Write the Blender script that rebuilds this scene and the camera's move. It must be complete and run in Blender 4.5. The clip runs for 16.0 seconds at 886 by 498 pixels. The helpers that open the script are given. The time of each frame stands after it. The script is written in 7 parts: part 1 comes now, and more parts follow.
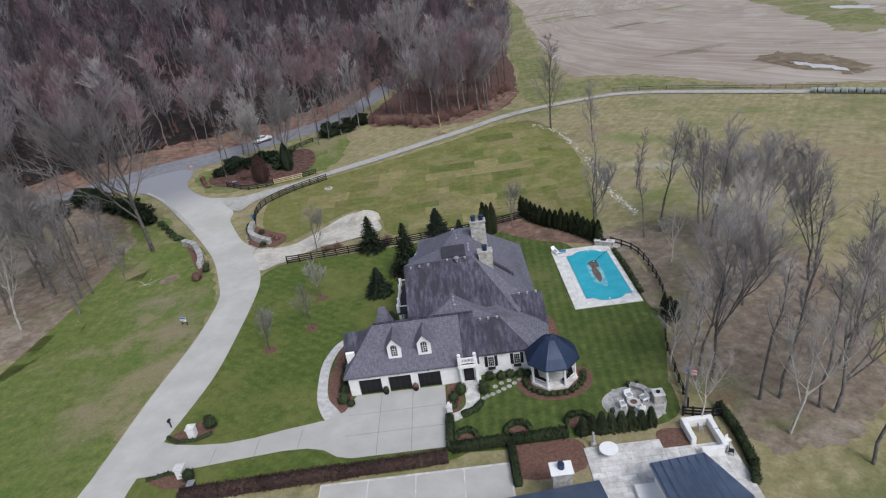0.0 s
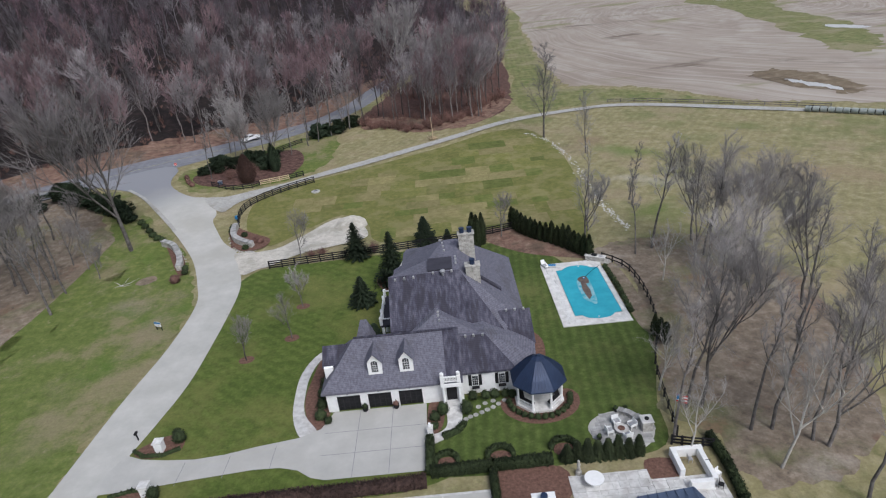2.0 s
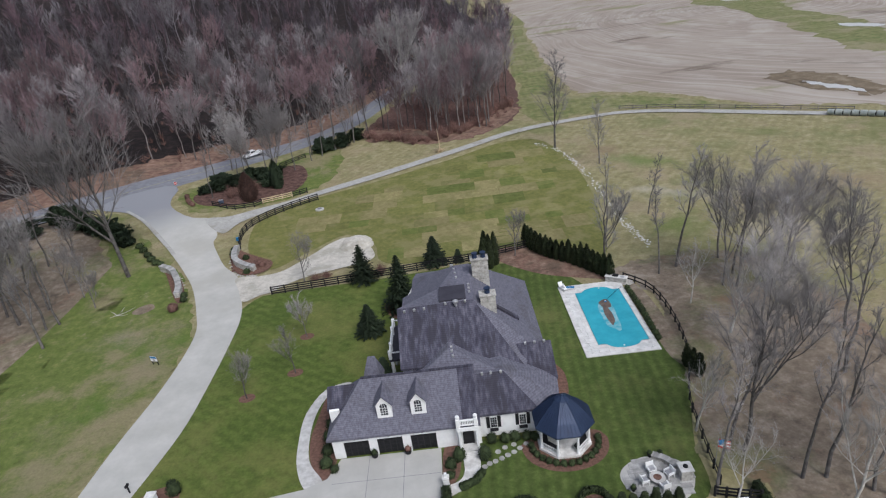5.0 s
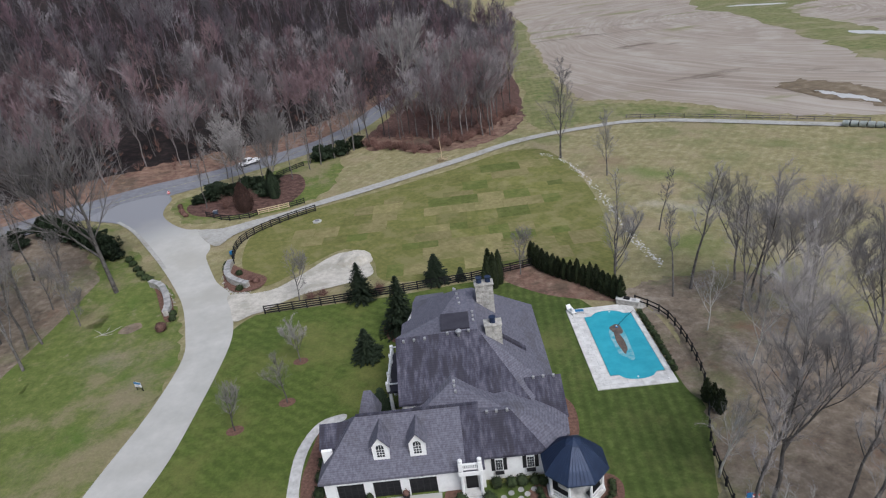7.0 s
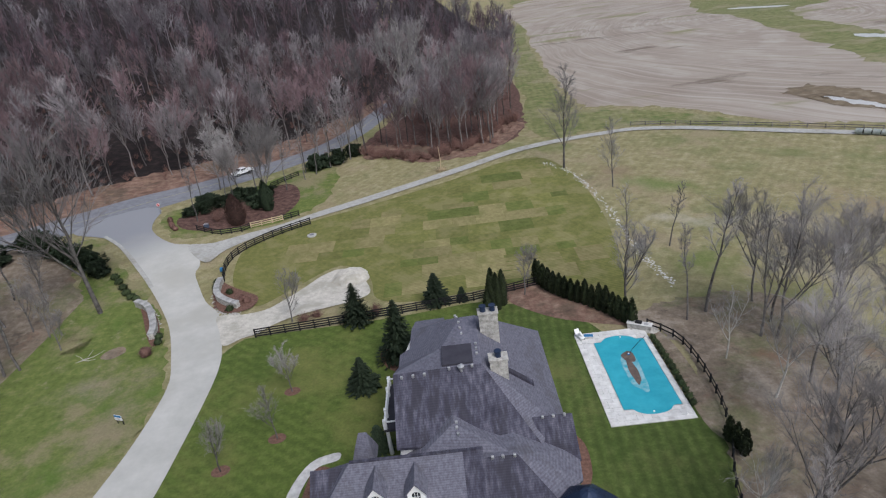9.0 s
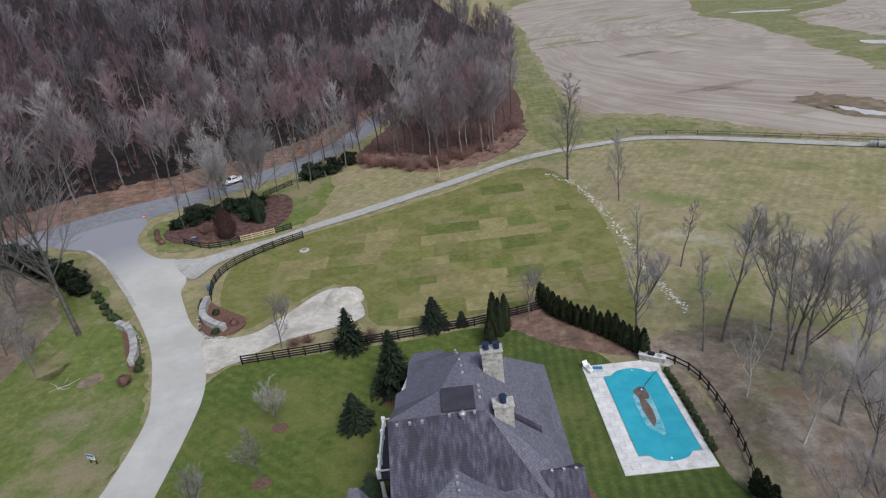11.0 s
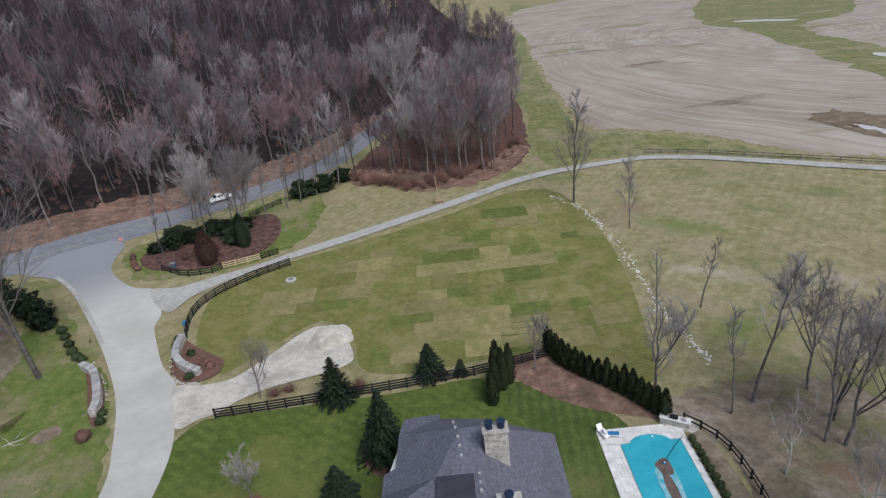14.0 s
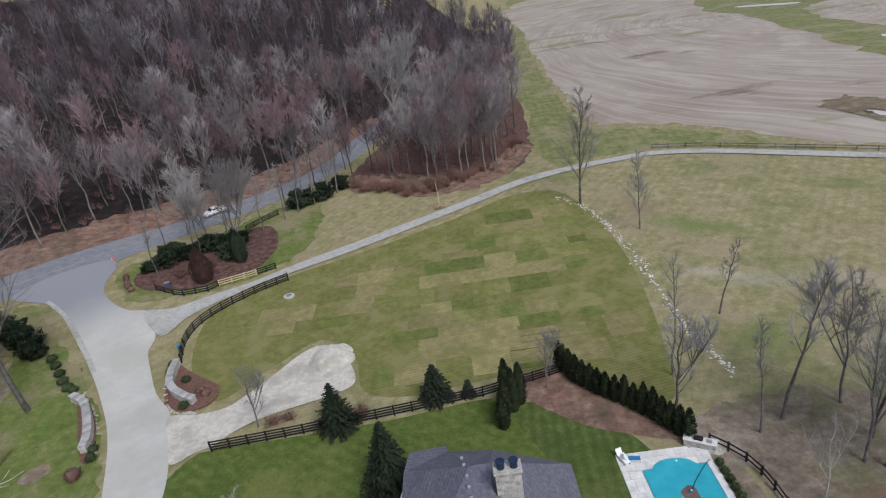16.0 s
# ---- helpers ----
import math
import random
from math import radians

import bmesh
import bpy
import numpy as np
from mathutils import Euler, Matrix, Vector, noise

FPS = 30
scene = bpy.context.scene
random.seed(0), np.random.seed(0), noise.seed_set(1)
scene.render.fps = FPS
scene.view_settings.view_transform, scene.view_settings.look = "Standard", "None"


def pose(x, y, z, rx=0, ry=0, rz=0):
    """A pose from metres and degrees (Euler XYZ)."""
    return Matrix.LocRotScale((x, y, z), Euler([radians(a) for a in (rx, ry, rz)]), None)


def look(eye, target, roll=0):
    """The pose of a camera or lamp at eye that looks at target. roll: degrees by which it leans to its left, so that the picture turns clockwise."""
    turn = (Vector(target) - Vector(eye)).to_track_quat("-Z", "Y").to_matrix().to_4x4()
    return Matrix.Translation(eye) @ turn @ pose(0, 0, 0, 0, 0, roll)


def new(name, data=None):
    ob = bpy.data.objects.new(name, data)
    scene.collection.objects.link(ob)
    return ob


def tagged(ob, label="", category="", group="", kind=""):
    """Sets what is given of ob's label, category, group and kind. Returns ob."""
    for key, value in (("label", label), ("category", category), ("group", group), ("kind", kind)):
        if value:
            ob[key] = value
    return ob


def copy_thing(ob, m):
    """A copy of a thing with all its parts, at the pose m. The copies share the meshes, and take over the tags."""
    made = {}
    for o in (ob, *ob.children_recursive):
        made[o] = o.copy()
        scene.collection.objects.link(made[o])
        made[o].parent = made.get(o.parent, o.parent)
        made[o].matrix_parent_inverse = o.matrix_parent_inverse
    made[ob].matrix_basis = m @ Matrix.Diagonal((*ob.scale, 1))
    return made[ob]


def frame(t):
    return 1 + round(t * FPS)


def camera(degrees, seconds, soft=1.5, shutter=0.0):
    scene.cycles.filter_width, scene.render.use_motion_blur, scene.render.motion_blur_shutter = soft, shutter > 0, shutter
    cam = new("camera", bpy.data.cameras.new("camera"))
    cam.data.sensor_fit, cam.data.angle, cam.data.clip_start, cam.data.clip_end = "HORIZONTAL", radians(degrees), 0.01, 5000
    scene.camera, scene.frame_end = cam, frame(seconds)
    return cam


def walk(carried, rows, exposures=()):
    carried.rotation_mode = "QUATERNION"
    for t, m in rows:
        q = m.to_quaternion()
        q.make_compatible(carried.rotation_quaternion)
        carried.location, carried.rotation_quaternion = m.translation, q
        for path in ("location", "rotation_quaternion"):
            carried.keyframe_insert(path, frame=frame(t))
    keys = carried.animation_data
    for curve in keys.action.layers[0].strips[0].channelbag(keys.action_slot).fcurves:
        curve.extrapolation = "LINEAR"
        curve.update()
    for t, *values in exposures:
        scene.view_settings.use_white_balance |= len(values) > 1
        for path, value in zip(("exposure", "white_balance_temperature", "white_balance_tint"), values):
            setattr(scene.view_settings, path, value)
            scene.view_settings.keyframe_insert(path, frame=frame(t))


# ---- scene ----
cam = camera(73.7, 16.0, 1.2)
PATH = [
    (0, (-0.199, -1.453, 47.202), (-0.273, 0.344, 46.328), -8.7),
    (0.5, (0.019, -0.704, 47.179), (0.004, 1.089, 46.293), -5.2),
    (1, (-0.003, -0.073, 47.238), (-0.038, 1.724, 46.36), -6.1),
    (1.5, (0.336, 0.731, 47.237), (0.336, 2.524, 46.353), -4.4),
    (2, (0.268, 1.471, 47.125), (0.23, 3.272, 46.255), -6.4),
    (2.5, (0.202, 2.255, 47.23), (0.175, 4.056, 46.36), -5.6),
    (3, (0.088, 3.282, 47.191), (0.041, 5.086, 46.329), -6.6),
    (3.5, (0.098, 4.295, 47.179), (0.052, 6.101, 46.32), -6.8),
    (4, (0.013, 5.47, 47.15), (-0.044, 7.278, 46.297), -7.6),
    (4.2, (-0.179, 5.869, 47.247), (-0.239, 7.678, 46.394), -7.8),
    (6.3, (-0.06, 11.208, 47.182), (-0.116, 13.021, 46.337), -7.2),
    (6.5, (-0.159, 11.762, 47.329), (-0.199, 13.573, 46.48), -6.5),
    (7, (-0.173, 13.129, 47.519), (-0.234, 14.942, 46.678), -7.4),
    (7.5, (-0.333, 14.539, 47.628), (-0.393, 16.353, 46.788), -7.5),
    (8, (-0.306, 15.931, 47.784), (-0.375, 17.746, 46.947), -8.3),
    (8.5, (-0.299, 17.395, 47.796), (-0.352, 19.21, 46.956), -7.3),
    (9, (-0.247, 18.849, 47.895), (-0.303, 20.665, 47.059), -7.5),
    (9.2, (-0.492, 19.233, 47.95), (-0.533, 21.049, 47.112), -6.3),
    (11.5, (-0.306, 26.933, 48.804), (-0.353, 28.749, 47.969), -7.2),
    (12, (-0.429, 28.479, 49.016), (-0.468, 30.297, 48.182), -6.7),
    (12.5, (0.038, 30.209, 49.127), (-0.018, 32.027, 48.296), -7.4),
    (13, (-0.196, 31.808, 49.34), (-0.24, 33.626, 48.508), -7.2),
    (13.5, (-0.115, 33.433, 49.561), (-0.144, 35.251, 48.727), -5.9),
    (14, (0.093, 35.268, 49.643), (0.055, 37.089, 48.815), -6.5),
    (14.5, (0.252, 37.122, 49.868), (0.216, 38.944, 49.043), -6.4),
    (15, (-0.03, 38.736, 50.193), (-0.045, 40.557, 49.367), -6.5),
    (15.5, (0.124, 39.932, 49.661), (-0.045, 41.76, 48.869), -12.1),
    (16, (0.723, 40.326, 49.757), (0.666, 42.143, 48.922), -8.8),
]
walk(cam, [(t, look(eye, target, roll)) for t, eye, target, roll in PATH], ((0, 0.15, 6120, 11), (16, 0.15, 6120, 11)))

# ---- light: an overcast winter day ----
world = bpy.data.worlds.new("overcast_sky")
scene.world = world
world.use_nodes = True
wn = world.node_tree.nodes
wl = world.node_tree.links
sky = wn.new("ShaderNodeTexSky")
sky.sky_type = "NISHITA"
sky.sun_disc = False
sky.sun_elevation = radians(48)
sky.sun_rotation = radians(150)
sky.air_density = 1.0
sky.dust_density = 3.0
grey = wn.new("ShaderNodeHueSaturation")
grey.inputs["Saturation"].default_value = 0.62
wl.new(sky.outputs[0], grey.inputs["Color"])
wl.new(grey.outputs[0], wn["Background"].inputs["Color"])
wn["Background"].inputs["Strength"].default_value = 0.115
sun = new("sun", bpy.data.lights.new("sun", "SUN"))
sun.data.energy = 1.7
sun.data.angle = radians(25)
sun.data.color = (1.0, 0.985, 0.97)
sun.matrix_world = look((40, -60, 90), (0, 0, 0))


# ---- materials ----
def ramp_mat(name, stops, scale=1.0, rough=0.9, detail=6.0, bump=0.3, bump_scale=None, metal=0.0, coarse=None, spec=0.3,
             per_object=0.0, stretch=(1, 1, 1), bump_dist=0.05, bands=None, turn=(0, 0, 0)):
    """A procedural surface: a noise-driven ramp of base colours, a coarser mottling over it, and a fine relief."""
    m = bpy.data.materials.new(name)
    m.use_nodes = True
    n, l = m.node_tree.nodes, m.node_tree.links
    b = n["Principled BSDF"]
    b.inputs["Roughness"].default_value = rough
    b.inputs["Metallic"].default_value = metal
    b.inputs["Specular IOR Level"].default_value = spec
    co = n.new("ShaderNodeTexCoord")
    geo = n.new("ShaderNodeNewGeometry")
    mp = n.new("ShaderNodeMapping")
    mp.inputs["Scale"].default_value = stretch
    mp.inputs["Rotation"].default_value = turn
    l.new(geo.outputs["Position"], mp.inputs["Vector"])
    nz = n.new("ShaderNodeTexNoise")
    nz.inputs["Scale"].default_value = scale
    nz.inputs["Detail"].default_value = detail
    nz.inputs["Roughness"].default_value = 0.65
    l.new(mp.outputs[0], nz.inputs["Vector"])
    cr = n.new("ShaderNodeValToRGB")
    while len(cr.color_ramp.elements) < len(stops):
        cr.color_ramp.elements.new(0.5)
    for e, (p, c) in zip(cr.color_ramp.elements, stops):
        e.position = p
        e.color = (*c, 1)
    l.new(nz.outputs["Fac"], cr.inputs["Fac"])
    out = cr.outputs["Color"]
    if coarse:
        cs, colour, lo, hi, amount = coarse
        n2 = n.new("ShaderNodeTexNoise")
        n2.inputs["Scale"].default_value = cs
        n2.inputs["Detail"].default_value = 5.0
        n2.inputs["Roughness"].default_value = 0.6
        l.new(mp.outputs[0], n2.inputs["Vector"])
        mr = n.new("ShaderNodeMapRange")
        mr.interpolation_type = "SMOOTHSTEP"
        mr.inputs["From Min"].default_value = lo
        mr.inputs["From Max"].default_value = hi
        mr.inputs["To Max"].default_value = amount
        l.new(n2.outputs["Fac"], mr.inputs["Value"])
        mx = n.new("ShaderNodeMixRGB")
        mx.inputs["Color2"].default_value = (*colour, 1)
        l.new(mr.outputs[0], mx.inputs["Fac"])
        l.new(out, mx.inputs["Color1"])
        out = mx.outputs[0]
    if bands:
        period, turn, amount, wobble = bands[:4]
        mb = n.new("ShaderNodeMapping")
        mb.inputs["Rotation"].default_value = turn
        l.new(geo.outputs["Position"], mb.inputs["Vector"])
        wv = n.new("ShaderNodeTexWave")
        wv.inputs["Scale"].default_value = 0.314 / period
        wv.inputs["Distortion"].default_value = wobble
        wv.inputs["Detail"].default_value = 3.0
        wv.inputs["Detail Scale"].default_value = bands[4] if len(bands) > 4 else 1.0
        l.new(mb.outputs[0], wv.inputs["Vector"])
        wr = n.new("ShaderNodeMapRange")
        wr.inputs["To Min"].default_value = 1 - amount
        wr.inputs["To Max"].default_value = 1 + amount
        l.new(wv.outputs["Fac"], wr.inputs["Value"])
        wh = n.new("ShaderNodeHueSaturation")
        l.new(wr.outputs[0], wh.inputs["Value"])
        l.new(out, wh.inputs["Color"])
        out = wh.outputs[0]
    if per_object:
        oi = n.new("ShaderNodeObjectInfo")
        mr = n.new("ShaderNodeMapRange")
        mr.inputs["To Min"].default_value = 1 - per_object
        mr.inputs["To Max"].default_value = 1 + per_object
        l.new(oi.outputs["Random"], mr.inputs["Value"])
        hv = n.new("ShaderNodeHueSaturation")
        l.new(mr.outputs[0], hv.inputs["Value"])
        l.new(out, hv.inputs["Color"])
        out = hv.outputs[0]
    l.new(out, b.inputs["Base Color"])
    if bump:
        nb = n.new("ShaderNodeTexNoise")
        nb.inputs["Scale"].default_value = bump_scale or scale * 6
        nb.inputs["Detail"].default_value = 4.0
        l.new(mp.outputs[0], nb.inputs["Vector"])
        bp = n.new("ShaderNodeBump")
        bp.inputs["Strength"].default_value = bump
        bp.inputs["Distance"].default_value = bump_dist
        l.new(nb.outputs["Fac"], bp.inputs["Height"])
        l.new(bp.outputs[0], b.inputs["Normal"])
    return m


def grass_mat(name, stops, patches, scale=0.5, bands=None, spots=()):
    """Turf: colours from one many-sized noise, soft patches of other growth, mower's or plough's lines, and known bare spots."""
    m = ramp_mat(name, stops, scale, 0.95, 15, 0.35, 9.0, bands=bands, bump_dist=0.03)
    n, l = m.node_tree.nodes, m.node_tree.links
    b = n["Principled BSDF"]
    out = b.inputs["Base Color"].links[0].from_socket
    geo = n.new("ShaderNodeNewGeometry")

    def fractal(size, shift, rough=0.68):
        off = n.new("ShaderNodeVectorMath")
        off.inputs[1].default_value = (shift, shift * 1.7, 0)
        l.new(geo.outputs["Position"], off.inputs[0])
        nz = n.new("ShaderNodeTexNoise")
        nz.inputs["Scale"].default_value, nz.inputs["Detail"].default_value, nz.inputs["Roughness"].default_value = size, 12, rough
        l.new(off.outputs[0], nz.inputs["Vector"])
        return nz.outputs["Fac"]

    def spread(value, lo, hi, amount):
        mr = n.new("ShaderNodeMapRange")
        mr.interpolation_type = "SMOOTHSTEP"
        mr.inputs["From Min"].default_value, mr.inputs["From Max"].default_value, mr.inputs["To Max"].default_value = lo, hi, amount
        l.new(value, mr.inputs["Value"])
        return mr.outputs[0]

    def lay(fac, colour):
        nonlocal out
        mx = n.new("ShaderNodeMixRGB")
        mx.inputs["Color2"].default_value = (*colour, 1)
        l.new(fac, mx.inputs["Fac"])
        l.new(out, mx.inputs["Color1"])
        out = mx.outputs[0]

    for k, (size, colour, lo, hi, amount) in enumerate(patches):
        lay(spread(fractal(size, 31.0 * k + 7), lo, hi, amount), colour)
    for k, (x, y, rx, ry, turn, colour, amount) in enumerate(spots):
        mp = n.new("ShaderNodeMapping")
        mp.vector_type = "TEXTURE"
        mp.inputs["Location"].default_value = (x, y, 0)
        mp.inputs["Rotation"].default_value = (0, 0, radians(turn))
        mp.inputs["Scale"].default_value = (rx, ry, 1000)
        l.new(geo.outputs["Position"], mp.inputs["Vector"])
        ln = n.new("ShaderNodeVectorMath")
        ln.operation = "LENGTH"
        l.new(mp.outputs[0], ln.inputs[0])
        ad = n.new("ShaderNodeMath")
        ad.operation = "MULTIPLY_ADD"
        ad.inputs[1].default_value = 3.2
        l.new(fractal(0.16, 13.0 * k + 3, 0.75), ad.inputs[0])
        l.new(ln.outputs["Value"], ad.inputs[2])
        lay(spread(ad.outputs[0], 2.6, 1.5, amount), colour)
    grain = n.new("ShaderNodeHueSaturation")
    mr = n.new("ShaderNodeMapRange")
    mr.inputs["From Min"].default_value, mr.inputs["From Max"].default_value = 0.3, 0.7
    mr.inputs["To Min"].default_value, mr.inputs["To Max"].default_value = 0.76, 1.24
    l.new(fractal(2.6, 91.0, 0.75), mr.inputs["Value"])
    l.new(mr.outputs[0], grain.inputs["Value"])
    l.new(out, grain.inputs["Color"])
    l.new(grain.outputs[0], b.inputs["Base Color"])
    return m


M_meadow = grass_mat("winter_meadow", [(0.3, (0.18, 0.16, 0.072)), (0.5, (0.25, 0.222, 0.115)), (0.7, (0.34, 0.30, 0.185))],
                     [(0.03, (0.13, 0.15, 0.05), 0.5, 0.64, 0.65), (0.07, (0.29, 0.235, 0.15), 0.5, 0.64, 0.7), (0.22, (0.10, 0.12, 0.04), 0.55, 0.7, 0.5)], 0.45, (1.9, (0, 0, 0.62), 0.05, 3.0),
                     [(44, 122, 11, 4.5, -30, (0.45, 0.41, 0.35), 0.5), (57, 117, 8, 4, -30, (0.45, 0.41, 0.35), 0.4), (44, 141, 17, 5, -35, (0.125, 0.17, 0.045), 0.7), (37, 151, 7, 8, 0, (0.21, 0.15, 0.10), 0.7),
                      (80, 116, 22, 9, -40, (0.27, 0.205, 0.13), 0.7), (40, 106, 9, 6, 0, (0.12, 0.155, 0.04), 0.7), (55, 100, 14, 7, -30, (0.36, 0.31, 0.255), 0.45), (37, 33, 18, 9, 0, (0.10, 0.122, 0.036), 0.8)])
M_lawn = grass_mat("mown_lawn", [(0.3, (0.056, 0.082, 0.015)), (0.5, (0.08, 0.113, 0.021)), (0.7, (0.12, 0.152, 0.036))],
                   [(0.04, (0.165, 0.165, 0.05), 0.46, 0.64, 0.8), (0.09, (0.052, 0.085, 0.014), 0.52, 0.68, 0.6), (0.3, (0.15, 0.15, 0.05), 0.56, 0.72, 0.5)], 0.8, (1.5, (0, 0, -0.9), 0.07, 2.5))
M_lawn_pool = grass_mat("striped_lawn", [(0.3, (0.046, 0.068, 0.014)), (0.5, (0.067, 0.097, 0.021)), (0.7, (0.10, 0.13, 0.035))],
                        [(0.06, (0.13, 0.138, 0.045), 0.49, 0.66, 0.75), (0.12, (0.042, 0.072, 0.013), 0.53, 0.68, 0.6)], 0.8, (1.3, (0, 0, 0.08), 0.14, 1.4))
M_rough_grass = grass_mat("rough_grass", [(0.3, (0.075, 0.105, 0.022)), (0.5, (0.115, 0.148, 0.035)), (0.7, (0.175, 0.19, 0.06))],
                          [(0.045, (0.235, 0.20, 0.115), 0.48, 0.6, 0.85), (0.09, (0.085, 0.14, 0.024), 0.54, 0.66, 0.7), (0.3, (0.27, 0.235, 0.155), 0.58, 0.72, 0.7)], 0.7, None,
                          [(-48.5, 80, 4.5, 16, 0, (0.235, 0.195, 0.125), 0.8), (-53, 60, 5, 13, 15, (0.21, 0.185, 0.105), 0.65), (-56, 90, 7, 5, 0, (0.25, 0.205, 0.15), 0.7)])
M_litter = grass_mat("leaf_litter", [(0.3, (0.125, 0.096, 0.07)), (0.5, (0.195, 0.155, 0.115)), (0.7, (0.30, 0.25, 0.195))],
                     [(0.05, (0.13, 0.14, 0.058), 0.5, 0.62, 0.7), (0.09, (0.33, 0.29, 0.24), 0.54, 0.66, 0.6), (0.13, (0.20, 0.115, 0.075), 0.55, 0.68, 0.65), (0.3, (0.085, 0.068, 0.05), 0.56, 0.7, 0.7)], 0.7)
M_russet = grass_mat("russet_leaf_litter", [(0.32, (0.095, 0.055, 0.04)), (0.5, (0.19, 0.115, 0.085)), (0.68, (0.30, 0.205, 0.16))],
                     [(0.08, (0.11, 0.085, 0.06), 0.5, 0.64, 0.75), (0.2, (0.28, 0.185, 0.125), 0.55, 0.68, 0.6), (0.3, (0.06, 0.042, 0.035), 0.56, 0.7, 0.7)], 0.5)
# Near-black litter: the shade under the crowns is put into its colour.
M_woodfloor = ramp_mat("tree_shaded_litter", [(0.3, (0.006, 0.004, 0.004)), (0.5, (0.016, 0.011, 0.0105)), (0.7, (0.05, 0.033, 0.029))], 0.4, 0.98, 14, 0.6, 4.0)
def field_mat():
    """Stubble worked in rounds that turn about the middle of the field: fine drill rows, broader passes, wet brown ground and pale straw."""
    m = bpy.data.materials.new("stubble_field")
    m.use_nodes = True
    n, l = m.node_tree.nodes, m.node_tree.links
    b = n["Principled BSDF"]
    b.inputs["Roughness"].default_value = 0.95
    geo = n.new("ShaderNodeNewGeometry")
    mp = n.new("ShaderNodeMapping")
    mp.vector_type = "TEXTURE"
    mp.inputs["Location"].default_value = (215, 400, 0)
    mp.inputs["Rotation"].default_value = (0, 0, radians(-12))
    mp.inputs["Scale"].default_value = (0.75, 1.25, 1)
    l.new(geo.outputs["Position"], mp.inputs["Vector"])
    wob = n.new("ShaderNodeTexNoise")
    wob.inputs["Scale"].default_value, wob.inputs["Detail"].default_value = 0.012, 2
    l.new(geo.outputs["Position"], wob.inputs["Vector"])
    sp = n.new("ShaderNodeSeparateXYZ")
    l.new(mp.outputs[0], sp.inputs[0])

    def calc(op, a, c):
        k = n.new("ShaderNodeMath")
        k.operation = op
        for i, v in enumerate((a, c)):
            if isinstance(v, (int, float)):
                k.inputs[i].default_value = v
            else:
                l.new(v, k.inputs[i])
        return k.outputs[0]

    flat = n.new("ShaderNodeCombineXYZ")
    l.new(sp.outputs[0], flat.inputs[0])
    l.new(sp.outputs[1], flat.inputs[1])
    ln = n.new("ShaderNodeVectorMath")
    ln.operation = "LENGTH"
    l.new(flat.outputs[0], ln.inputs[0])
    radius = calc("ADD", ln.outputs["Value"], calc("MULTIPLY", wob.outputs["Fac"], 26.0))
    round_ = calc("MULTIPLY", calc("ARCTAN2", sp.outputs[1], sp.outputs[0]), 180.0)
    base = None
    for k, (across, down, lo, hi, colour) in enumerate(((0.03, 0.016, 0.42, 0.64, (0.24, 0.19, 0.15)), (0.05, 0.03, 0.46, 0.64, (0.43, 0.39, 0.34)), (0.35, 0.012, 0.42, 0.66, (0.23, 0.18, 0.145)), (0.5, 0.01, 0.46, 0.66, (0.42, 0.38, 0.33)))):
        at = n.new("ShaderNodeCombineXYZ")
        l.new(calc("MULTIPLY", radius, across), at.inputs[0])
        l.new(calc("MULTIPLY", round_, down), at.inputs[1])
        at.inputs[2].default_value = 5.0 * k
        nz = n.new("ShaderNodeTexNoise")
        nz.inputs["Detail"].default_value, nz.inputs["Scale"].default_value, nz.inputs["Roughness"].default_value = 8, 1.0, 0.6
        l.new(at.outputs[0], nz.inputs["Vector"])
        mr = n.new("ShaderNodeMapRange")
        mr.interpolation_type = "SMOOTHSTEP"
        mr.inputs["From Min"].default_value, mr.inputs["From Max"].default_value, mr.inputs["To Max"].default_value = lo, hi, 0.6
        l.new(nz.outputs["Fac"], mr.inputs["Value"])
        mx = n.new("ShaderNodeMixRGB")
        mx.inputs["Color1"].default_value = (0.335, 0.285, 0.235, 1)
        mx.inputs["Color2"].default_value = (*colour, 1)
        l.new(mr.outputs[0], mx.inputs["Fac"])
        if base:
            l.new(base, mx.inputs["Color1"])
        base = mx.outputs[0]
    for k, (size, lo, hi, colour, amount) in enumerate(((0.028, 0.56, 0.66, (0.19, 0.185, 0.075), 0.8), (0.035, 0.59, 0.68, (0.12, 0.09, 0.065), 0.8))):
        off = n.new("ShaderNodeMapping")
        off.inputs["Location"].default_value = (40.0 * k, 17.0, 0)
        off.inputs["Rotation"].default_value = (0, 0, 0.5)
        off.inputs["Scale"].default_value = (0.5, 1.2, 1)
        l.new(geo.outputs["Position"], off.inputs["Vector"])
        nz = n.new("ShaderNodeTexNoise")
        nz.inputs["Scale"].default_value, nz.inputs["Detail"].default_value, nz.inputs["Roughness"].default_value = size, 10, 0.62
        l.new(off.outputs[0], nz.inputs["Vector"])
        mr = n.new("ShaderNodeMapRange")
        mr.interpolation_type = "SMOOTHSTEP"
        mr.inputs["From Min"].default_value, mr.inputs["From Max"].default_value, mr.inputs["To Max"].default_value = lo, hi, amount
        l.new(nz.outputs["Fac"], mr.inputs["Value"])
        mx = n.new("ShaderNodeMixRGB")
        mx.inputs["Color2"].default_value = (*colour, 1)
        l.new(mr.outputs[0], mx.inputs["Fac"])
        l.new(base, mx.inputs["Color1"])
        base = mx.outputs[0]
    l.new(base, b.inputs["Base Color"])
    return m


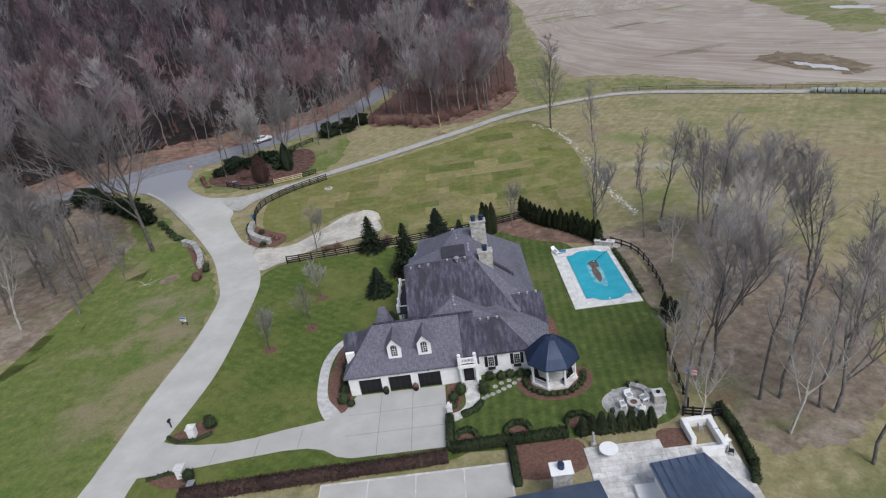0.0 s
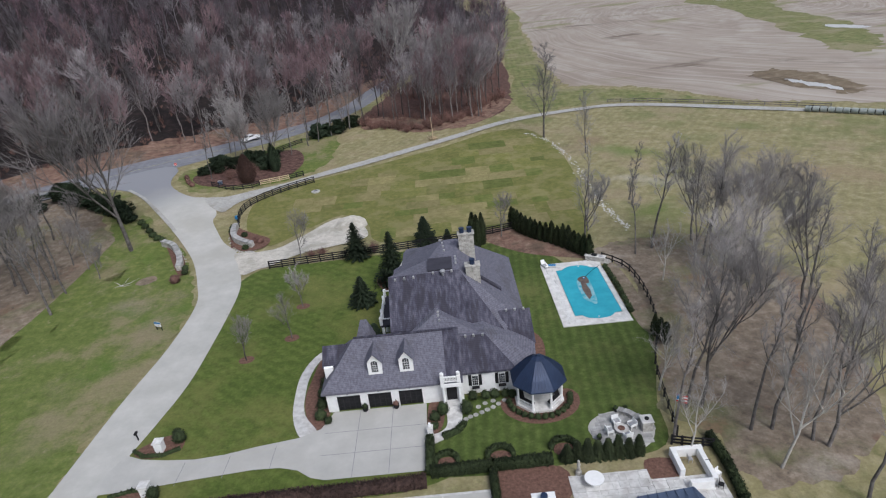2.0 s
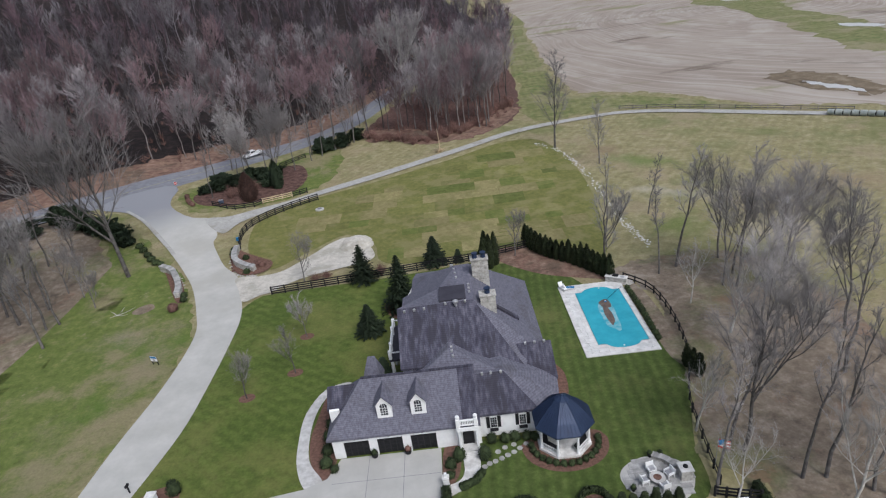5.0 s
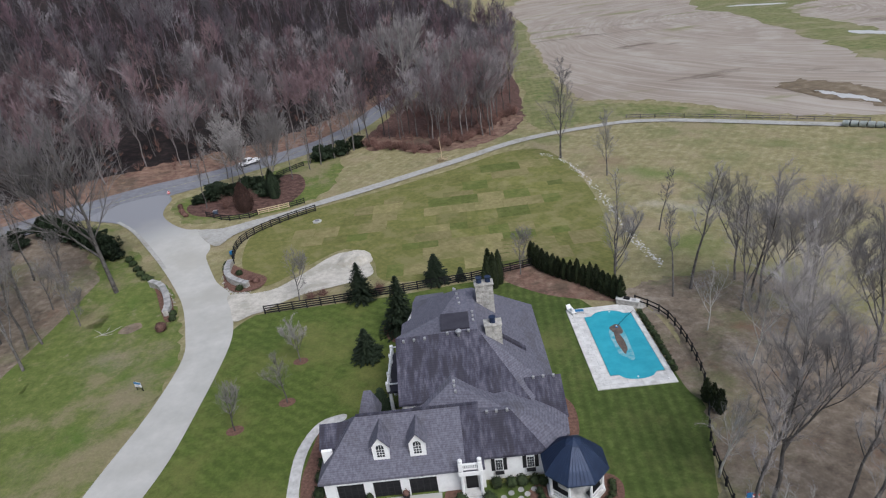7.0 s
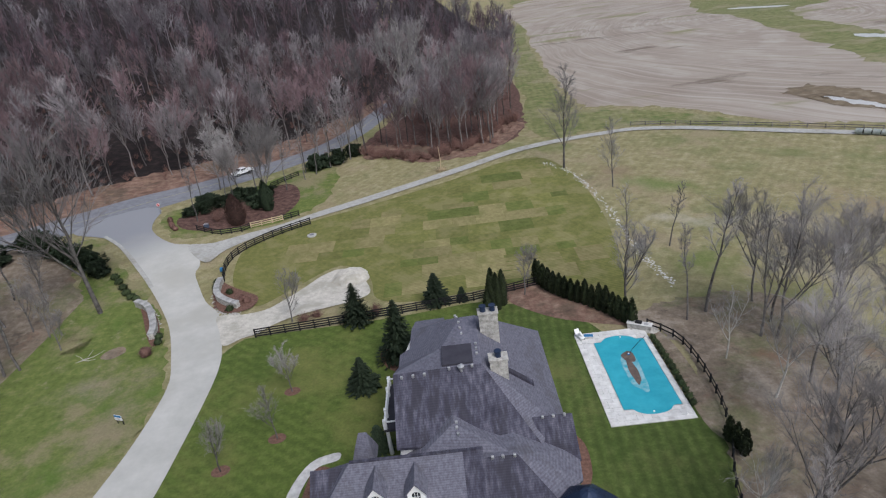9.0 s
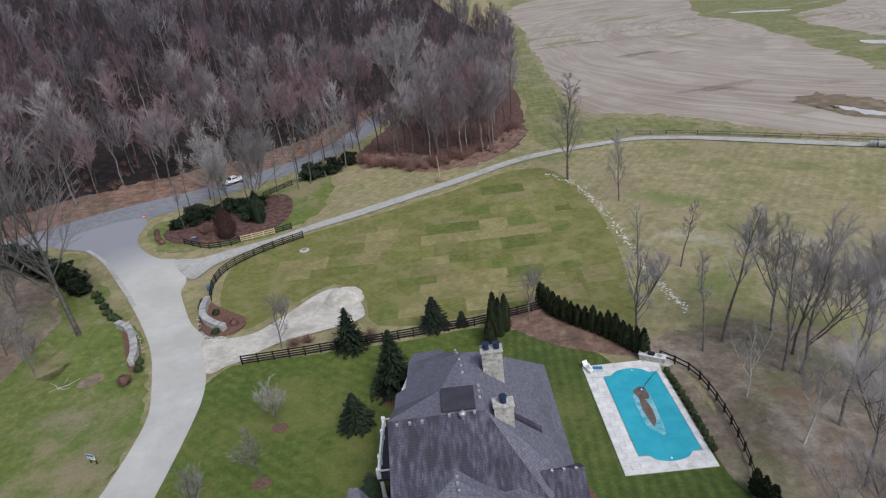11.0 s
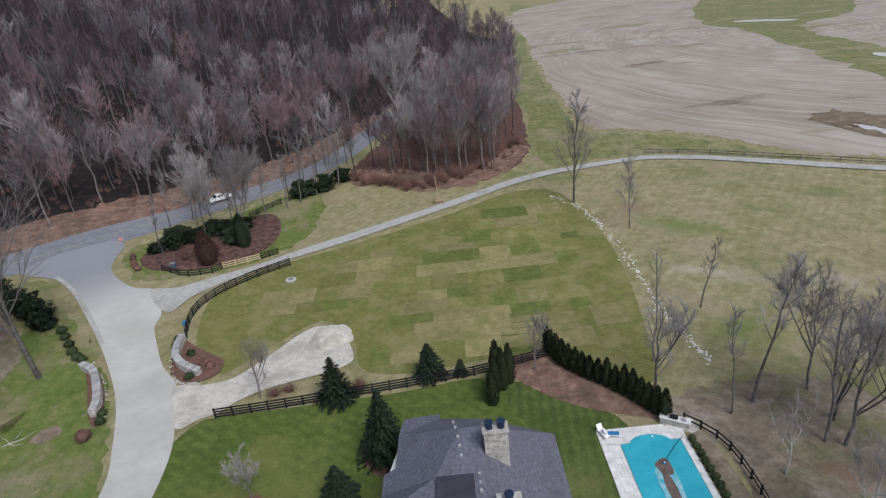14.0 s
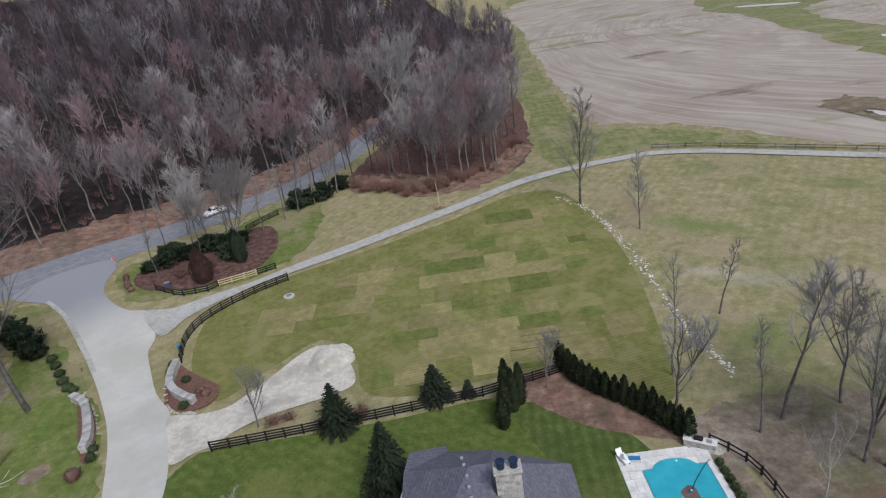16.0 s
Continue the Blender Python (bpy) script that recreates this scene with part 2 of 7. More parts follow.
M_field = field_mat()
M_greenstrip = grass_mat("winter_wheat_strip", [(0.32, (0.105, 0.12, 0.042)), (0.5, (0.17, 0.175, 0.068)), (0.68, (0.25, 0.24, 0.12))],
                         [(0.04, (0.27, 0.235, 0.145), 0.5, 0.62, 0.8), (0.15, (0.085, 0.14, 0.03), 0.54, 0.68, 0.6)], 0.3, (2.2, (0, 0, 0.1), 0.06, 4.0))
M_sod = [ramp_mat("sod_" + nm, [(0.3, a), (0.7, b)], 0.9, 0.95, 15, 0.25, 9.0, per_object=0.14, coarse=(0.22, c, 0.46, 0.64, 0.7), bands=(0.55, (0, 0, 1.4), 0.10, 2.0))
         for nm, a, b, c in (("tan", (0.175, 0.155, 0.062), (0.28, 0.245, 0.115), (0.15, 0.15, 0.05)), ("olive", (0.11, 0.118, 0.03), (0.195, 0.192, 0.06), (0.225, 0.205, 0.09)),
                             ("green", (0.07, 0.092, 0.018), (0.135, 0.155, 0.04), (0.165, 0.168, 0.055)))]
M_mulch = ramp_mat("red_brown_mulch", [(0.3, (0.09, 0.045, 0.035)), (0.7, (0.20, 0.115, 0.085))], 3.0, 0.98, 9, 0.6, 10.0)
M_concrete = ramp_mat("pale_concrete", [(0.3, (0.39, 0.383, 0.358)), (0.5, (0.435, 0.427, 0.40)), (0.7, (0.49, 0.482, 0.452))], 0.3, 0.85, 14, 0.1, 20.0,
                      coarse=(0.05, (0.40, 0.385, 0.355), 0.48, 0.7, 0.6))
def drive_mat():
    """Worn pale paving that passes into blue-grey asphalt at its mouth on the road."""
    m = ramp_mat("worn_drive_paving", [(0.3, (0.405, 0.398, 0.368)), (0.5, (0.455, 0.447, 0.415)), (0.7, (0.52, 0.51, 0.475))], 0.25, 0.88, 14, 0.1, 20.0, coarse=(0.06, (0.40, 0.385, 0.345), 0.48, 0.66, 0.7))
    n, l = m.node_tree.nodes, m.node_tree.links
    b = n["Principled BSDF"]
    geo = n.new("ShaderNodeNewGeometry")
    dot = n.new("ShaderNodeVectorMath")
    dot.operation = "DOT_PRODUCT"
    dot.inputs[1].default_value = (-0.6, 0.8, 0)
    l.new(geo.outputs["Position"], dot.inputs[0])
    nz = n.new("ShaderNodeTexNoise")
    nz.inputs["Scale"].default_value, nz.inputs["Detail"].default_value = 0.25, 8
    l.new(geo.outputs["Position"], nz.inputs["Vector"])
    ad = n.new("ShaderNodeMath")
    ad.operation = "MULTIPLY_ADD"
    ad.inputs[1].default_value = 9.0
    l.new(nz.outputs["Fac"], ad.inputs[0])
    l.new(dot.outputs["Value"], ad.inputs[2])
    mr = n.new("ShaderNodeMapRange")
    mr.interpolation_type = "SMOOTHSTEP"
    mr.inputs["From Min"].default_value, mr.inputs["From Max"].default_value = 141.0, 161.0
    l.new(ad.outputs[0], mr.inputs["Value"])
    mx = n.new("ShaderNodeMixRGB")
    mx.inputs["Color2"].default_value = (0.25, 0.256, 0.275, 1)
    l.new(mr.outputs[0], mx.inputs["Fac"])
    l.new(b.inputs["Base Color"].links[0].from_socket, mx.inputs["Color1"])
    l.new(mx.outputs[0], b.inputs["Base Color"])
    return m


M_drive = drive_mat()
M_asphalt = ramp_mat("old_asphalt", [(0.3, (0.15, 0.155, 0.175)), (0.7, (0.235, 0.24, 0.265))], 0.8, 0.9, 10, 0.3, 10.0,
                     coarse=(0.1, (0.25, 0.25, 0.255), 0.5, 0.7, 0.6))
M_gravel = ramp_mat("crushed_stone", [(0.3, (0.40, 0.375, 0.325)), (0.7, (0.62, 0.585, 0.52))], 1.5, 0.95, 10, 0.6, 9.0,
                    coarse=(0.2, (0.33, 0.31, 0.26), 0.47, 0.62, 0.7))
M_gravel_old = ramp_mat("worn_gravel_lane", [(0.3, (0.30, 0.295, 0.275)), (0.7, (0.46, 0.45, 0.425))], 1.2, 0.95, 10, 0.6, 9.0,
                        coarse=(0.2, (0.22, 0.205, 0.15), 0.5, 0.7, 0.5))
M_white = ramp_mat("white_painted_brick", [(0.3, (0.70, 0.70, 0.69)), (0.7, (0.82, 0.82, 0.81))], 1.5, 0.7, 6, 0.15, 12.0)
M_trim = ramp_mat("white_trim_paint", [(0.3, (0.76, 0.76, 0.75)), (0.7, (0.84, 0.84, 0.83))], 2.0, 0.5, 3, 0)
M_roof = ramp_mat("slate_grey_shingle", [(0.3, (0.085, 0.084, 0.108)), (0.5, (0.128, 0.126, 0.158)), (0.7, (0.18, 0.178, 0.216))], 3.2, 0.85, 12, 0.4, 9.0,
                  coarse=(0.3, (0.085, 0.083, 0.092), 0.52, 0.7, 0.6), stretch=(1.2, 0.8, 0.8), bands=(0.16, (0, math.pi / 2, 0), 0.10, 0.6))
# Darker base than M_roof plus stretched dark blotches; sets chosen slopes apart.
M_roof_dark = ramp_mat("dark_blotched_shingle", [(0.3, (0.028, 0.027, 0.042)), (0.5, (0.062, 0.06, 0.084)), (0.7, (0.13, 0.127, 0.16))], 1.6, 0.85, 12, 0.4, 9.0,
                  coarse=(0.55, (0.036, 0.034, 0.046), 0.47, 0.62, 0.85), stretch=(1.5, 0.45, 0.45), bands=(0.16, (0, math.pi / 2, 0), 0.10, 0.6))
M_membrane = ramp_mat("black_roof_membrane", [(0.3, (0.035, 0.033, 0.045)), (0.7, (0.055, 0.052, 0.065))], 1.0, 0.7, 6, 0.1)
M_navy = ramp_mat("navy_standing_seam_metal", [(0.3, (0.014, 0.026, 0.062)), (0.7, (0.026, 0.045, 0.095))], 0.8, 0.45, 6, 0.05, metal=0.3, spec=0.5)
M_blueroof = ramp_mat("slate_blue_metal", [(0.3, (0.07, 0.10, 0.16)), (0.7, (0.11, 0.145, 0.22))], 0.8, 0.4, 6, 0.05, metal=0.3, spec=0.5)
M_stone = ramp_mat("grey_fieldstone", [(0.3, (0.22, 0.21, 0.19)), (0.5, (0.40, 0.385, 0.35)), (0.7, (0.55, 0.53, 0.49))], 2.6, 0.9, 8, 0.8, 5.0, bump_dist=0.1, per_object=0.12)
M_flag = ramp_mat("pale_flagstone", [(0.3, (0.42, 0.41, 0.39)), (0.5, (0.58, 0.57, 0.55)), (0.7, (0.70, 0.69, 0.67))], 1.3, 0.85, 10, 0.3, 6.0, coarse=(0.6, (0.42, 0.40, 0.38), 0.5, 0.65, 0.7), per_object=0.12)
M_deck = ramp_mat("white_travertine", [(0.3, (0.52, 0.51, 0.49)), (0.5, (0.66, 0.65, 0.63)), (0.7, (0.76, 0.75, 0.73))], 0.9, 0.8, 12, 0.2, 8.0, coarse=(0.5, (0.45, 0.43, 0.41), 0.56, 0.68, 0.6), per_object=0.07)
M_black = ramp_mat("black_stained_wood", [(0.3, (0.008, 0.008, 0.009)), (0.7, (0.02, 0.02, 0.022))], 2.0, 0.8, 5, 0.2)
M_newwood = ramp_mat("new_pine_board", [(0.3, (0.42, 0.32, 0.20)), (0.7, (0.58, 0.46, 0.31))], 2.0, 0.8, 5, 0.2)
M_door = ramp_mat("black_garage_door", [(0.3, (0.008, 0.008, 0.009)), (0.7, (0.018, 0.018, 0.02))], 1.0, 0.5, 3, 0)
M_glass = ramp_mat("dark_window_glass", [(0.3, (0.02, 0.025, 0.03)), (0.7, (0.05, 0.055, 0.06))], 0.8, 0.08, 3, 0, spec=0.6)
M_cover = ramp_mat("turquoise_pool_cover", [(0.3, (0.022, 0.31, 0.41)), (0.7, (0.05, 0.42, 0.52))], 0.5, 0.45, 6, 0.1, 1.0, spec=0.5)
M_sludge = ramp_mat("leafy_brown_puddle", [(0.3, (0.08, 0.06, 0.05)), (0.7, (0.19, 0.14, 0.115))], 2.0, 0.5, 8, 0.2)
M_palecover = ramp_mat("silty_pale_cover", [(0.38, (0.05, 0.36, 0.45)), (0.62, (0.32, 0.50, 0.54))], 1.2, 0.5, 10, 0.1)
M_evergreen = ramp_mat("dark_evergreen", [(0.3, (0.012, 0.022, 0.012)), (0.7, (0.04, 0.058, 0.03))], 2.0, 0.9, 6, 0, per_object=0.3)
M_arbor = ramp_mat("arborvitae_green", [(0.3, (0.014, 0.022, 0.01)), (0.7, (0.04, 0.052, 0.02))], 2.0, 0.9, 6, 0, per_object=0.25)
M_boxwood = ramp_mat("boxwood_green", [(0.3, (0.018, 0.03, 0.012)), (0.7, (0.05, 0.068, 0.026))], 3.0, 0.9, 6, 0, per_object=0.3)
M_redbush = ramp_mat("dry_russet_twigs", [(0.3, (0.10, 0.05, 0.042)), (0.7, (0.21, 0.125, 0.10))], 2.0, 0.95, 6, 0, per_object=0.3)
M_darkhedge = ramp_mat("dark_brown_winter_hedge", [(0.3, (0.028, 0.018, 0.016)), (0.7, (0.09, 0.056, 0.046))], 2.0, 0.95, 8, 0)
M_deadleaf = ramp_mat("dead_russet_leaves", [(0.3, (0.03, 0.018, 0.015)), (0.7, (0.10, 0.055, 0.045))], 2.0, 0.95, 8, 0)
M_bark = ramp_mat("grey_bark", [(0.3, (0.07, 0.062, 0.058)), (0.7, (0.20, 0.185, 0.175))], 1.5, 0.95, 6, 0.5, 8.0, per_object=0.4)
M_palebark = ramp_mat("pale_sycamore_bark", [(0.3, (0.26, 0.24, 0.21)), (0.7, (0.55, 0.53, 0.49))], 1.0, 0.9, 6, 0.3, 8.0, per_object=0.15)
M_twig_pale = ramp_mat("pale_winter_twigs", [(0.3, (0.22, 0.205, 0.195)), (0.7, (0.40, 0.38, 0.36))], 0.4, 0.95, 3, 0, per_object=0.15)
M_greyflag = ramp_mat("grey_slate_flags", [(0.3, (0.24, 0.24, 0.235)), (0.5, (0.34, 0.335, 0.325)), (0.7, (0.45, 0.44, 0.425))], 1.3, 0.85, 10, 0.3, 6.0, per_object=0.2)
M_twig = ramp_mat("winter_twigs", [(0.3, (0.20, 0.182, 0.178)), (0.7, (0.36, 0.34, 0.335))], 0.4, 0.95, 3, 0, per_object=0.3)
M_twig_red = ramp_mat("reddish_winter_twigs", [(0.3, (0.12, 0.078, 0.084)), (0.7, (0.27, 0.19, 0.20))], 0.25, 0.95, 3, 0, per_object=0.45)
M_twig_wood = ramp_mat("dusky_winter_twigs", [(0.3, (0.14, 0.125, 0.13)), (0.7, (0.33, 0.30, 0.305))], 0.25, 0.95, 3, 0, per_object=0.45)
M_bark_wood = ramp_mat("dark_woodland_bark", [(0.3, (0.06, 0.052, 0.05)), (0.7, (0.2, 0.18, 0.172))], 1.5, 0.95, 6, 0, per_object=0.6)
M_woods = ramp_mat("far_winter_woods", [(0.36, (0.046, 0.038, 0.044)), (0.64, (0.165, 0.142, 0.158))], 0.085, 0.95, 3, 0)
M_woods_b = ramp_mat("far_woods_purple", [(0.36, (0.06, 0.039, 0.047)), (0.64, (0.215, 0.146, 0.166))], 0.085, 0.95, 3, 0)
M_woods_c = ramp_mat("far_woods_grey", [(0.36, (0.085, 0.077, 0.084)), (0.64, (0.31, 0.283, 0.30))], 0.085, 0.95, 3, 0)
M_woods_d = ramp_mat("far_woods_brown", [(0.36, (0.06, 0.046, 0.045)), (0.64, (0.19, 0.15, 0.146))], 0.085, 0.95, 3, 0)
M_steel = ramp_mat("galvanised_steel", [(0.3, (0.35, 0.35, 0.36)), (0.7, (0.5, 0.5, 0.51))], 2.0, 0.45, 4, 0, metal=0.6)
M_carwhite = ramp_mat("white_car_paint", [(0.3, (0.78, 0.79, 0.80)), (0.7, (0.84, 0.85, 0.86))], 1.0, 0.25, 3, 0, spec=0.5)
M_rubber = ramp_mat("black_rubber", [(0.3, (0.012, 0.012, 0.012)), (0.7, (0.025, 0.025, 0.025))], 3.0, 0.8, 3, 0)
M_blue = ramp_mat("blue_painted_panel", [(0.3, (0.02, 0.14, 0.32)), (0.7, (0.035, 0.19, 0.4))], 2.0, 0.5, 3, 0)
M_red = ramp_mat("red_paint", [(0.3, (0.45, 0.03, 0.03)), (0.7, (0.58, 0.05, 0.05))], 2.0, 0.5, 3, 0)
M_bale = ramp_mat("white_bale_wrap", [(0.3, (0.22, 0.25, 0.24)), (0.7, (0.42, 0.45, 0.43))], 1.0, 0.4, 5, 0.2, 3.0)
M_puddle = ramp_mat("standing_water", [(0.3, (0.42, 0.41, 0.39)), (0.7, (0.58, 0.57, 0.55))], 0.3, 0.3, 6, 0, spec=0.4)
M_wet = ramp_mat("wet_brown_field", [(0.3, (0.10, 0.075, 0.052)), (0.5, (0.17, 0.13, 0.085)), (0.7, (0.28, 0.235, 0.17))], 0.25, 0.9, 12, 0.2, 3.0)


# ---- the lie of the land ----
def soft(v, k=6.0):
    return k * math.log1p(math.exp(max(-50.0, min(v / k, 50.0))))


def ease(a, b, v):
    if a > b:
        return 1 - ease(b, a, v)
    u = min(1.0, max(0.0, (v - a) / (b - a)))
    return u * u * (3 - 2 * u)


def land(x, y):
    """The ground's height: level round the house, rising gently beyond the meadow and up the bank of the public road."""
    beyond = -(x + 80) * 0.66 + (y - 160) * 0.75
    hill = 0.22 * (soft(beyond - 45, 12) - soft(beyond - 420, 12)) * ease(10, -70, x - 0.12 * (y - 200)) * ease(120, 170, y)
    return 0.045 * (soft(y - 115) - soft(y - 190)) + 0.12 * (soft(-x - 42) - soft(-x - 95)) * ease(85, 140, y) + hill


def rise(y):
    """Layers lie further apart where the land bends."""
    return 1 + ease(80, 112, y)


def part(name, bm, material, parent=None, label=""):
    me = bpy.data.meshes.new(name)
    bm.to_mesh(me)
    bm.free()
    me.materials.append(material)
    ob = new(name, me)
    ob.parent = parent
    if label:
        tagged(ob, label)
    return ob


def raw(name, verts, faces, material, parent=None, label="", smooth=False):
    me = bpy.data.meshes.new(name)
    me.from_pydata(verts, [], faces)
    if smooth:
        me.polygons.foreach_set("use_smooth", [True] * len(me.polygons))
    me.materials.append(material)
    me.update()
    ob = new(name, me)
    ob.parent = parent
    if label:
        tagged(ob, label)
    return ob


def thing(name, at, label, category, group="", turn=0.0):
    e = new(name)
    e.empty_display_size = 0.3
    e.matrix_world = pose(*at, 0, 0, turn)
    return tagged(e, label, category, group)


def rounded(pts, closed=True, steps=6):
    """A smooth line through the points."""
    n, out = len(pts), []
    for i in range(n if closed else n - 1):
        p = [Vector(pts[(i + k) % n] if closed else pts[min(max(i + k, 0), n - 1)]) for k in (-1, 0, 1, 2)]
        for s in range(steps):
            u = s / steps
            out.append(tuple(0.5 * (2 * p[1] + (p[2] - p[0]) * u + (2 * p[0] - 5 * p[1] + 4 * p[2] - p[3]) * u * u
                                    + (3 * p[1] - p[0] - 3 * p[2] + p[3]) * u ** 3)))
    if not closed:
        out.append(tuple(pts[-1]))
    return out


def drape(name, outline, material, lift, label, category="", kind="structure", step=4.0, parent=None):
    """A sheet over the land within an outline."""
    bm = bmesh.new()
    vs = [bm.verts.new((p[0], p[1], 0)) for p in outline]
    f = bm.faces.new(vs)
    bmesh.ops.triangulate(bm, faces=[f])
    xs, ys = [p[0] for p in outline], [p[1] for p in outline]
    for lo, hi, axis in ((min(xs), max(xs), 0), (min(ys), max(ys), 1)):
        d = max(step, (hi - lo) / 100)
        c = lo + d
        while c < hi:
            no = (1, 0, 0) if axis == 0 else (0, 1, 0)
            bmesh.ops.bisect_plane(bm, geom=bm.verts[:] + bm.edges[:] + bm.faces[:], plane_co=(c, c, 0), plane_no=no)
            c += d
    for v in bm.verts:
        v.co.z = land(v.co.x, v.co.y) + lift * rise(v.co.y)
    bmesh.ops.recalc_face_normals(bm, faces=bm.faces[:])
    if bm.faces and sum(f.normal.z for f in bm.faces) < 0:
        bmesh.ops.reverse_faces(bm, faces=bm.faces[:])
    ob = part(name, bm, material, parent)
    return tagged(ob, label, category, kind=kind)


def grid_axis(lo, hi, fine_lo, fine_hi, fine, coarse):
    a = list(np.arange(lo, fine_lo, coarse)) + list(np.arange(fine_lo, fine_hi, fine)) + list(np.arange(fine_hi, hi + coarse, coarse))
    return a


def build_ground():
    gx = grid_axis(-3600, 3600, -420, 140, 4, 240)
    gy = grid_axis(-1400, 4800, 84, 560, 4, 240)
    verts = [(x, y, land(x, y)) for y in gy for x in gx]
    w = len(gx)
    faces = [(j * w + i, j * w + i + 1, (j + 1) * w + i + 1, (j + 1) * w + i) for j in range(len(gy) - 1) for i in range(w - 1)]
    tagged(raw("ground", verts, faces, M_meadow, smooth=True), "olive and straw-coloured winter meadow ground", "ground", kind="structure")


build_ground()

# ---- roads and drives ----
ROAD_FAR = [(-190, 60), (-140, 105), (-101, 140), (-90, 150), (-79.6, 160.5), (-66.3, 171.6), (-52, 187), (-42, 200), (-34.4, 218), (-28, 243), (-18, 275), (0, 320), (20, 380)]
ROAD_NEAR = [(27, 378), (8, 318), (-11, 272), (-20, 240), (-26, 216), (-34, 197), (-45.9, 181), (-59.3, 167), (-68, 157), (-82.9, 141.5), (-95.4, 132), (-133, 98), (-184, 53)]
road = drape("road", rounded(ROAD_FAR, False) + rounded(ROAD_NEAR, False), M_asphalt, 0.05, "grey-blue worn asphalt country road", "road")
DRIVE = [(-46.3, 40), (-45.6, 49), (-44.7, 62.7), (-43.3, 75), (-43.4, 86.8), (-45.6, 94), (-49.4, 103), (-53.8, 110.4), (-59.4, 118.5), (-65.6, 126.5), (-71.0, 133.0), (-76, 137.5),
         (-84, 140), (-82, 147), (-74, 154), (-69.8, 152.5), (-69, 146), (-67.6, 141.5), (-64.0, 137.2), (-60, 134.5), (-56, 133.6), (-52, 126), (-51.6, 122), (-49.5, 117.5), (-46, 111.1), (-42, 106),
         (-38.4, 96), (-37.1, 90.5), (-36.7, 84), (-36.6, 76), (-36.8, 66), (-38.0, 58.5), (-39.6, 51), (-40.2, 46), (-40.8, 40)]
drive = drape("driveway", rounded(DRIVE, True, 4), M_drive, 0.08, "pale worn concrete driveway curving to the road", "driveway")
LANE = [(-57, 133.4), (-52, 134.6), (-46, 138.5), (-39, 142.6), (-32, 147.6), (-22, 153.2), (-8, 161.0), (4, 168), (14.5, 174.6), (23, 178.2), (33, 180.4), (43, 181.6), (52, 182.0),
        (63, 178.4), (76, 171.4), (90, 163.2), (106, 154), (150, 128), (210, 92), (208, 89), (149, 125), (104.5, 151.4), (88, 160.6), (74.5, 168.6), (62, 175.6), (51, 179.2), (43, 178.8), (33, 177.4), (24, 175.2), (15.5, 171.6),
        (5, 165), (-7, 158), (-21, 150), (-31.5, 144.6), (-38.8, 140), (-44, 136), (-48.5, 131), (-51, 126)]
lane = drape("lane", rounded(LANE, True, 4), M_gravel_old, 0.10, "grey gravel farm lane along the meadow", "lane")
GRAVEL = [(-42.2, 105.6), (-38, 105.4), (-34.2, 106.2), (-31.8, 108.5), (-28.6, 112.7), (-26.1, 116.3), (-23.2, 118.3), (-20.4, 117.2), (-17.9, 113.4), (-16.4, 108), (-19.6, 105.8),
          (-24.2, 104.4), (-28.6, 102.9), (-31.9, 100.8), (-33.7, 98.8), (-35.8, 98.0), (-38.3, 96.4), (-40.2, 100.5)]
spur = drape("gravel_spur", rounded(GRAVEL, True, 4), M_gravel, 0.11, "bright crushed-stone turnout beside the meadow", "gravel drive")
COURT = [(-41.5, 47.5), (-36.3, 47.8), (-30, 48.5), (-23.7, 49.1), (-20.8, 49.0), (-18.8, 48.4), (-17.2, 47.2), (-15.6, 46.7), (-4.8, 46.7), (-4.9, 57.1), (-16, 57.1), (-17.2, 54.4), (-19.6, 53.3), (-24.5, 52.5),
         (-27.7, 51.8), (-31, 51.5), (-34.5, 51.8), (-37.4, 52.3), (-39.6, 53.2)]
court = drape("parking_court", COURT, M_concrete, 0.12, "pale concrete parking court before the garage", "driveway")


def strip(name, line, half, material, lift, label, parent=None):
    """A thin painted or sawn line along the ground."""
    verts, faces = [], []
    for i, p in enumerate(line):
        a, b = Vector(line[max(i - 1, 0)][:2]), Vector(line[min(i + 1, len(line) - 1)][:2])
        d = (b - a).normalized()
        for s in (-half, half):
            x, y = p[0] - d.y * s, p[1] + d.x * s
            verts.append((x, y, land(x, y) + lift * rise(y)))
        if i:
            k = 2 * i
            faces.append((k - 2, k - 1, k + 1, k))
    return raw(name, verts, faces, material, parent, label)


CENTRE = rounded([((a[0] + b[0]) / 2, (a[1] + b[1]) / 2) for a, b in zip(ROAD_FAR, ROAD_NEAR[::-1])], False, 6)
M_line = ramp_mat("faded_yellow_paint", [(0.35, (0.24, 0.235, 0.22)), (0.6, (0.40, 0.36, 0.20))], 2.0, 0.9, 8, 0)
strip("centre_line", CENTRE, 0.09, M_line, 0.066, "faded yellow centre line", road)
for x in (-12.8, -8.9):
    strip("joint", [(x, 46.8), (x, 52), (x, 57.0)], 0.025, M_asphalt, 0.126, "", court)
for y in (50.2, 53.6):
    strip("joint", [(-16.6, y), (-10, y), (-5, y)], 0.025, M_asphalt, 0.127, "", court)
for x, y in ((-22, 51), (-27, 50.2), (-32, 49.8)):
    strip("joint", [(x, y - 1.9), (x + 0.05, y + 1.3)], 0.025, M_asphalt, 0.126, "", court)

tagged(strip("gravel_edge", rounded([(-76.5, 138.4), (-71.4, 134.0), (-66.2, 128.0), (-60.6, 120.8), (-58.2, 117.4)], False, 5), 0.4, M_gravel_old, 0.095, ""), "pale gravel edging at the mouth of the drive", "gravel edge", kind="structure")

